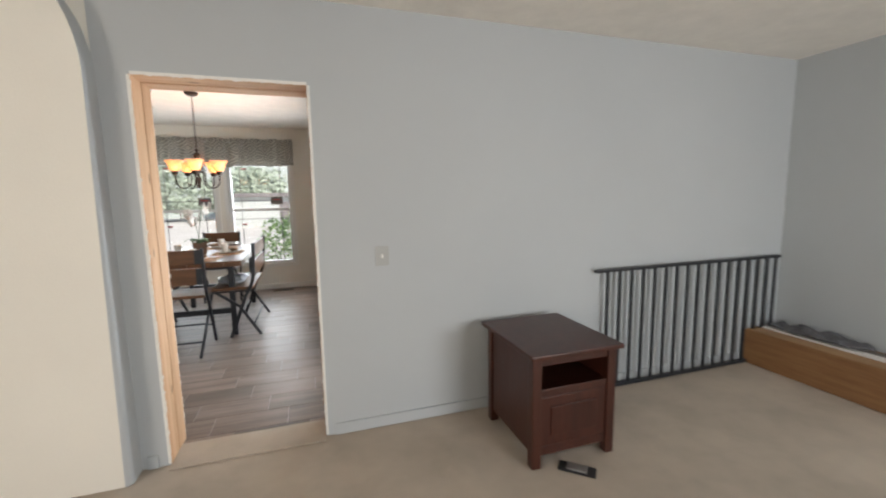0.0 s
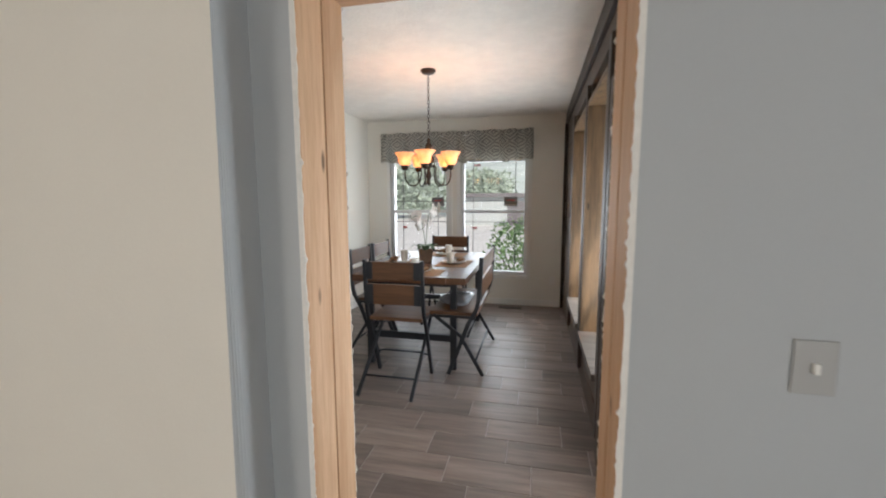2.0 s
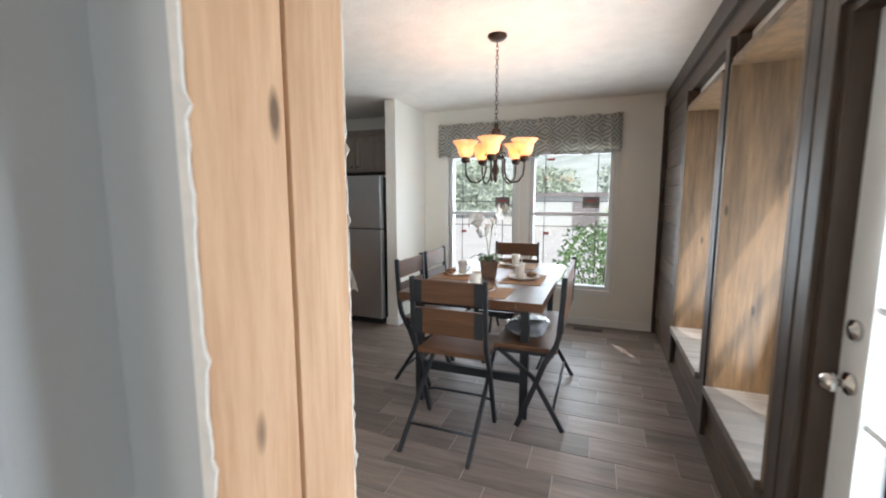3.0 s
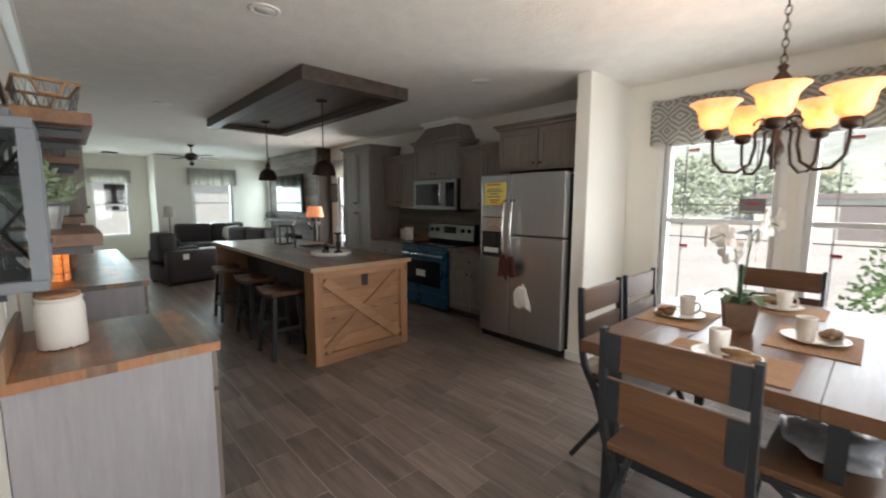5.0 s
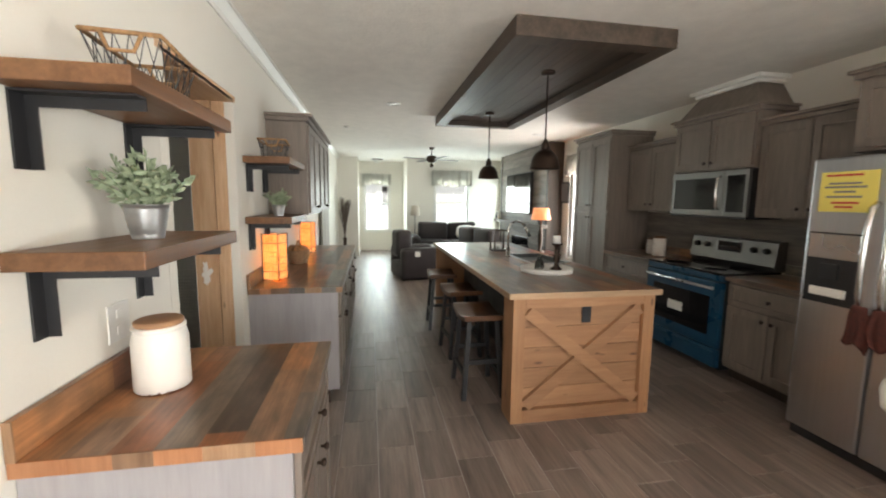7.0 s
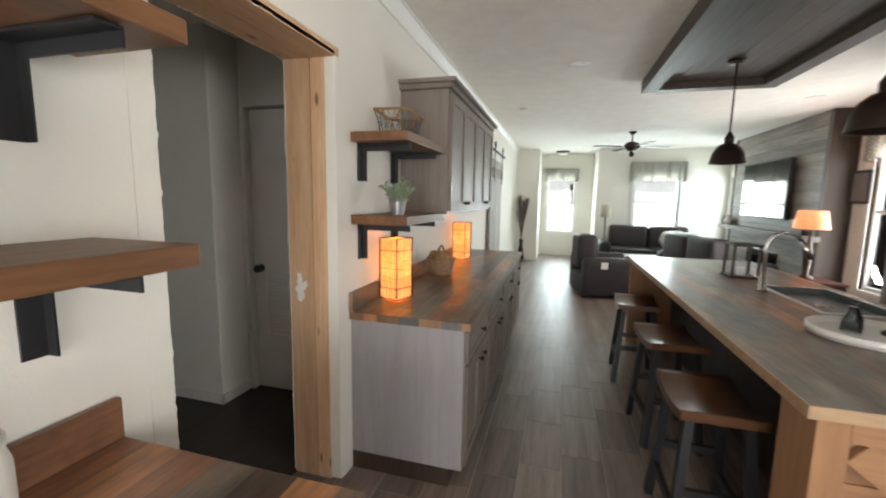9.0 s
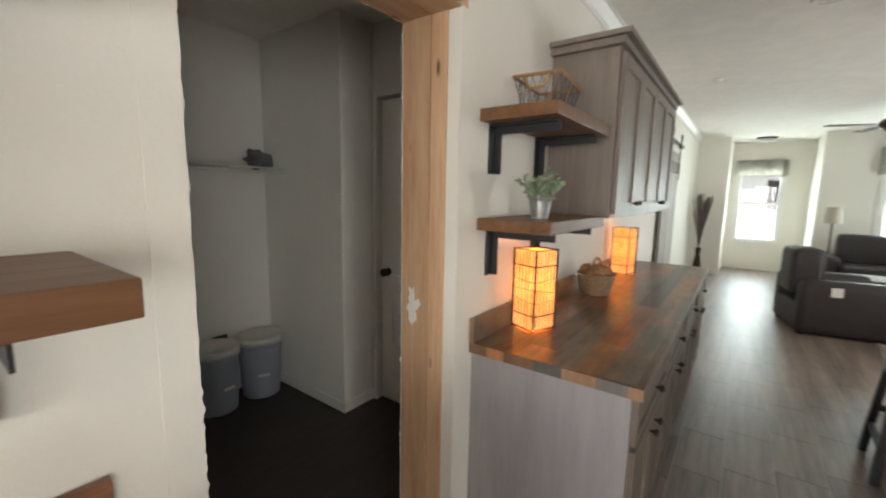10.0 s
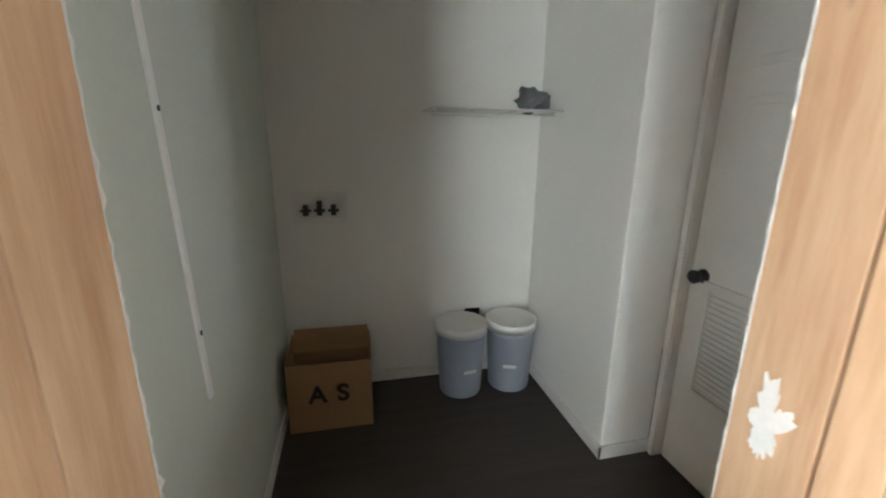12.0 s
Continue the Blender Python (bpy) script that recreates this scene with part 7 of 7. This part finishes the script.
# ---- bedroom ----
def nightstand():
    t = thing("end_cabinet", pose(1.935, 2.16, 0), "dark cherry chairside cabinet with an open cubby", "cabinet")
    # its front faces +x, its long side runs along x
    x0, x1, y0, y1 = -0.29, 0.25, -0.29, 0.30
    part("top", boxes((-0.32, 0.27, -0.33, 0.34, 0.645, 0.672), r=0.006), CHERRY, t)
    for x in (x0, x1 - 0.055):
        for y in (y0, y1 - 0.055):
            part("leg", boxes((x, x + 0.055, y, y + 0.055, 0, 0.644), r=0.004), CHERRY, t)
    part("side", boxes((x0 + 0.01, x0 + 0.025, y0 + 0.056, y1 - 0.056, 0.08, 0.643), r=0.002), CHERRY, t)
    part("side", boxes((x1 - 0.025, x1 - 0.01, y0 + 0.056, y1 - 0.056, 0.08, 0.643), r=0.002), CHERRY, t)
    part("back", boxes((x0 + 0.056, x1 - 0.056, y1 - 0.025, y1 - 0.01, 0.08, 0.643)), CHERRY, t)
    part("shelf", boxes((x0 + 0.03, x1 - 0.03, y0 + 0.02, y1 - 0.03, 0.42, 0.44)), CHERRY, t)
    part("front_rail", boxes((x0 + 0.056, x1 - 0.056, y0 + 0.01, y0 + 0.03, 0.59, 0.643), r=0.003), CHERRY, t)
    part("front_rail", boxes((x0 + 0.056, x1 - 0.056, y0 + 0.01, y0 + 0.03, 0.41, 0.455), r=0.003), CHERRY, t)
    part("front_rail", boxes((x0 + 0.056, x1 - 0.056, y0 + 0.01, y0 + 0.03, 0.07, 0.12), r=0.003), CHERRY, t)
    d = part("door", boxes((x0 + 0.058, x1 - 0.058, y0 + 0.012, y0 + 0.03, 0.122, 0.408), r=0.003), CHERRY, t)
    part("panel", boxes((x0 + 0.12, x1 - 0.12, y0 + 0.004, y0 + 0.0115, 0.18, 0.35), r=0.003), CHERRY, d)


nightstand()


def railing():
    t = thing("balustrade", pose(2.56, Y_BED - 0.02, 0), "dark metal balustrade panel leaning on the wall", "railing")
    L, n = 1.9, 17
    for i in range(n):
        x = 0.05 + (L - 0.1) * i / (n - 1) + 0.06
        part("baluster", boxes((x - 0.010, x + 0.010, -0.055, -0.035, 0.03, 0.925)), IRON, t)
    part("top_rail", boxes((0.0, L + 0.05, -0.065, -0.025, 0.926, 0.95), r=0.004), IRON, t)
    part("bottom_rail", boxes((0.06, L + 0.05, -0.058, -0.032, 0.0, 0.029), r=0.003), IRON, t)


railing()


def timber_stack():
    t = thing("long_carton", pose(4.375, 1.36, 0), "long open brown timber box of loose boards", "box")
    mt = wood("box_timber", (0.22, 0.10, 0.04), (0.36, 0.19, 0.08), "y", 0.6)
    for wall in ((-0.19, -0.175, -1.2, 1.2, 0, 0.30), (0.175, 0.19, -1.2, 1.2, 0, 0.30)):
        part("side_wall", boxes(wall, r=0.002), mt, t)
    for wall in ((-0.1745, 0.1745, 1.185, 1.2, 0, 0.30), (-0.1745, 0.1745, -1.2, -1.185, 0, 0.30)):
        part("end_wall", boxes(wall, r=0.002), mt, t)
    part("bottom", boxes((-0.1745, 0.1745, -1.1845, 1.1845, 0, 0.02)), mt, t)
    for i, (a, b, z, mt) in enumerate(((-0.165, -0.03, 0.30, CARDBOARD), (-0.02, 0.05, 0.31, WHITEPL), (0.06, 0.165, 0.30, SHIPLAP))):
        bm = boxes((a, b, -1.15, 1.17, 0.021, z), r=0.002)
        solid("loose_board", bm, mt, pose(4.375, 1.36, 0), "loose board lying in the long box", "board", "loose boards")
    bm = blob(0.10, 0.36, 0.028, (0.07, 0.8, 0.028), 0.0, None, 5)
    for v in bm.verts:
        v.co.z = max(0.0005, v.co.z * (1 + 0.9 * noise.noise(v.co * 16)))
        v.co.x += 0.025 * noise.noise(v.co * 11 + Vector((3, 0, 0)))
    solid("crumpled_wrap", bm, paint("dark_wrap", (0.10, 0.10, 0.11), 0.5, 0.3, 10), pose(4.375, 1.36, 0.31), "crumpled dark plastic wrap on the loose boards", "plastic wrap")


timber_stack()
ph = thing("hardware_pack", pose(1.885, 1.80, 0, 0, 0, -42), "small black and clear hardware packet on the carpet", "packet")
part("card", boxes((-0.10, 0.10, -0.042, 0.042, 0.0, 0.006), r=0.002), BLACK, ph)
part("blister", boxes((-0.055, 0.055, -0.03, 0.03, 0.0065, 0.016), r=0.004), GALV, ph)

# ---- utility room ----
def pail(x, y, turn):
    t = thing("plastic_bucket", pose(x, y, 0, 0, 0, turn), "grey plastic paint bucket with a lid", "bucket", "paint buckets")
    part("tub", lathe([(0, 0), (0.125, 0), (0.128, 0.006), (0.146, 0.36), (0.15, 0.365), (0.15, 0.40), (0, 0.40)], 36), GREYPL, t)
    part("lid", lathe([(0.0, 0.4005), (0.153, 0.4005), (0.157, 0.395), (0.157, 0.445), (0.15, 0.45), (0.14, 0.44), (0, 0.438)], 36), WHITEPL, t, "pale smeared lid")
    part("bail", tube(arc(0, 0, 0.37, 0.155, 200, 340, 16, "xy"), 0.003, 6), STEEL, t)
    bmk = boxes((-0.04, 0.04, 0.1365, 0.1385, 0.17, 0.19))
    part("print", bmk, PAPER, t)


pail(-4.075, 0.938, 10)
pail(-4.395, 0.938, -20)


def carton():
    t = thing("cardboard_box", pose(-3.31, 1.045, 0, 0, 0, -1), "open brown cardboard box with black letters", "box")
    w, d, h = 0.215, 0.13, 0.44
    for wall in ((-w, w, d - 0.005, d, 0, h - 0.05), (-w, w, -d, -d + 0.005, 0, h), (-w, -w + 0.005, -d + 0.005, d - 0.005, 0, h - 0.02), (w - 0.005, w, -d + 0.005, d - 0.005, 0, h - 0.02)):
        part("side_wall", boxes(wall), CARDBOARD, t)
    part("bottom", boxes((-w + 0.005, w - 0.005, -d + 0.005, d - 0.005, 0, 0.005)), CARDBOARD, t)
    part("flap", bar([(-w + 0.01, 0.0, 0.0), (w - 0.01, 0.0, 0.0)], 0.004, 0.13, across=(0, 0.95, 0.3)), CARDBOARD, t).matrix_basis = pose(0, -d - 0.012, h - 0.045, 12, 0, 0)
    for s, x in (("A", 0.065), ("S", -0.065)):
        cu = bpy.data.curves.new("letter", "FONT")
        cu.body, cu.size, cu.extrude, cu.align_x = s, 0.135, 0.0006, "CENTER"
        cu.offset = 0.004
        tmp = bpy.data.objects.new("letter", cu)
        me = bpy.data.meshes.new_from_object(tmp)
        bpy.data.objects.remove(tmp)
        o = new("letter", me)
        me.materials.append(BLACK)
        o.parent = t
        o.matrix_basis = pose(x, d + 0.001, 0.17, 90, 0, 180)


carton()


def washer_box():
    t = thing("washer_valve_box", pose(-3.285, 0.758, 1.13), "white recessed washer valve box in the wall", "valve box")
    part("frame", boxes((-0.15, -0.12, 0, 0.008, -0.09, 0.09), (0.12, 0.15, 0, 0.008, -0.09, 0.09), (-0.12, 0.12, 0, 0.008, 0.06, 0.09), (-0.12, 0.12, 0, 0.008, -0.09, -0.06), r=0.002), WHITEPL, t)
    part("back", boxes((-0.12, 0.12, 0.0005, 0.002, -0.06, 0.06)), WHITEPL, t)
    for x in (-0.075, 0, 0.075):
        part("valve", boxes((x - 0.014, x + 0.014, 0.0025, 0.04, -0.04, 0.02 + 0.02 * (x == 0)), (x - 0.03, x + 0.03, 0.022, 0.036, -0.02, -0.005), r=0.003), BLACK, t)


washer_box()
cover_plate(-4.195, 0.758, 0.40, 180, "black dryer outlet low on the wall", 0.10, 0.10, 2, BLACK)


def wire_shelf():
    t = thing("wire_shelf", pose(-4.185, 0.758, 1.66), "white wire shelf on the utility wall", "shelf")
    for i in range(9):
        y = 0.004 + i * 0.035
        part("wire", tube([(-0.40, y, 0), (0.32, y, 0)], 0.003 if i not in (0, 8) else 0.005, 6), WHITEPL, t)
    for x in (-0.35, -0.13, 0.09, 0.3):
        part("cross_wire", tube([(x, 0, -0.006), (x, 0.285, -0.006), (x, 0.29, -0.035)], 0.003, 6), WHITEPL, t)
    part("lip", tube([(-0.40, 0.29, -0.035), (0.32, 0.29, -0.035)], 0.005, 6), WHITEPL, t)
    bm = blob(0.09, 0.08, 0.06, (0, 0, 0.06), 0.6)
    blob(0.05, 0.05, 0.03, (-0.04, 0.03, 0.03), 0.5, bm, 2)
    solid("dark_rag", bm, paint("grey_rag", (0.16, 0.165, 0.17), 0.9, 0.3, 20), pose(-4.45, 0.92, 1.664), "small dark crumpled rag on the wire shelf", "rag")


wire_shelf()
pn = thing("wall_batten", pose(-3.051, 0, 0), "thin white batten nailed to the utility side wall", "batten")
part("strip", bar([(-0.004, 2.16, 2.45), (-0.004, 2.02, 0.80)], 0.022, 0.008, across=(0, 1, 0)), TRIM, pn)
for z in (2.1, 1.55, 1.0):
    part("nail", boxes((-0.011, -0.008, 2.02 + (z - 0.8) * 0.085 - 0.004, 2.02 + (z - 0.8) * 0.085 + 0.004, z - 0.006, z + 0.006)), IRON, pn)

# ---- floor tiles ----
def tile_floor():
    """Wood-look tile planks in thirds along x, laid on the grout bed; the near ones are pieces of their own."""
    fl = bpy.data.objects["floor"]
    L, W = 0.478, 0.2325
    meshes = {}

    def plank(length, width):
        key = (round(length, 3), round(width, 3))
        if key not in meshes:
            bm = boxes((0.002, length - 0.002, 0.0018, width - 0.0018, -0.0055, 0.0), r=0.0)
            es = [e for e in bm.edges if all(v.co.z > -0.001 for v in e.verts)]
            bmesh.ops.bevel(bm, geom=es, offset=0.0015, segments=1, affect="EDGES")
            me = finish(bm, "tile")
            me.materials.append(TILE)
            meshes[key] = me
        return meshes[key]

    near, far = [], []
    row, y = 0, 4.244 - 8 * W
    while y < Y_EXT:
        y0, wd = max(y, Y_BED + 0.001), min(y + W, Y_EXT) - max(y, Y_BED + 0.001)
        x = -1.985 - 0.1465 * (row - 8)
        x -= math.ceil((x + 13.8) / L) * L
        while x < 1.25:
            a, b = max(x, -13.8), min(x + L, 1.25)
            if b - a > 0.05:
                (near if a > -8.6 else far).append((a, y0, b - a, wd))
            x += L
        y += W
        row += 1
    near.sort(key=lambda q: -q[0])
    for a, yy, ln, wd in near[:330]:
        o = new("tile", plank(ln, wd))
        o.location = (a, yy, 0)
        o.parent = fl
    vs, fs = [], []
    for a, yy, ln, wd in near[330:] + far:
        i = len(vs)
        e = 0.0015
        vs += [(a + e, yy + e, 0), (a + ln - e, yy + e, 0), (a + ln - e, yy + wd - e, 0), (a + e, yy + wd - e, 0), (a + e, yy + e, -0.005), (a + ln - e, yy + e, -0.005), (a + ln - e, yy + wd - e, -0.005), (a + e, yy + wd - e, -0.005)]
        fs += [(i, i + 1, i + 2, i + 3), (i, i + 4, i + 5, i + 1), (i + 1, i + 5, i + 6, i + 2), (i + 2, i + 6, i + 7, i + 3), (i + 3, i + 7, i + 4, i)]
    me = bpy.data.meshes.new("far_tiles")
    me.from_pydata(vs, [], fs)
    me.materials.append(TILE)
    o = new("far_tiles", me)
    o.parent = fl
    o["kind"] = "stuff"


tile_floor()
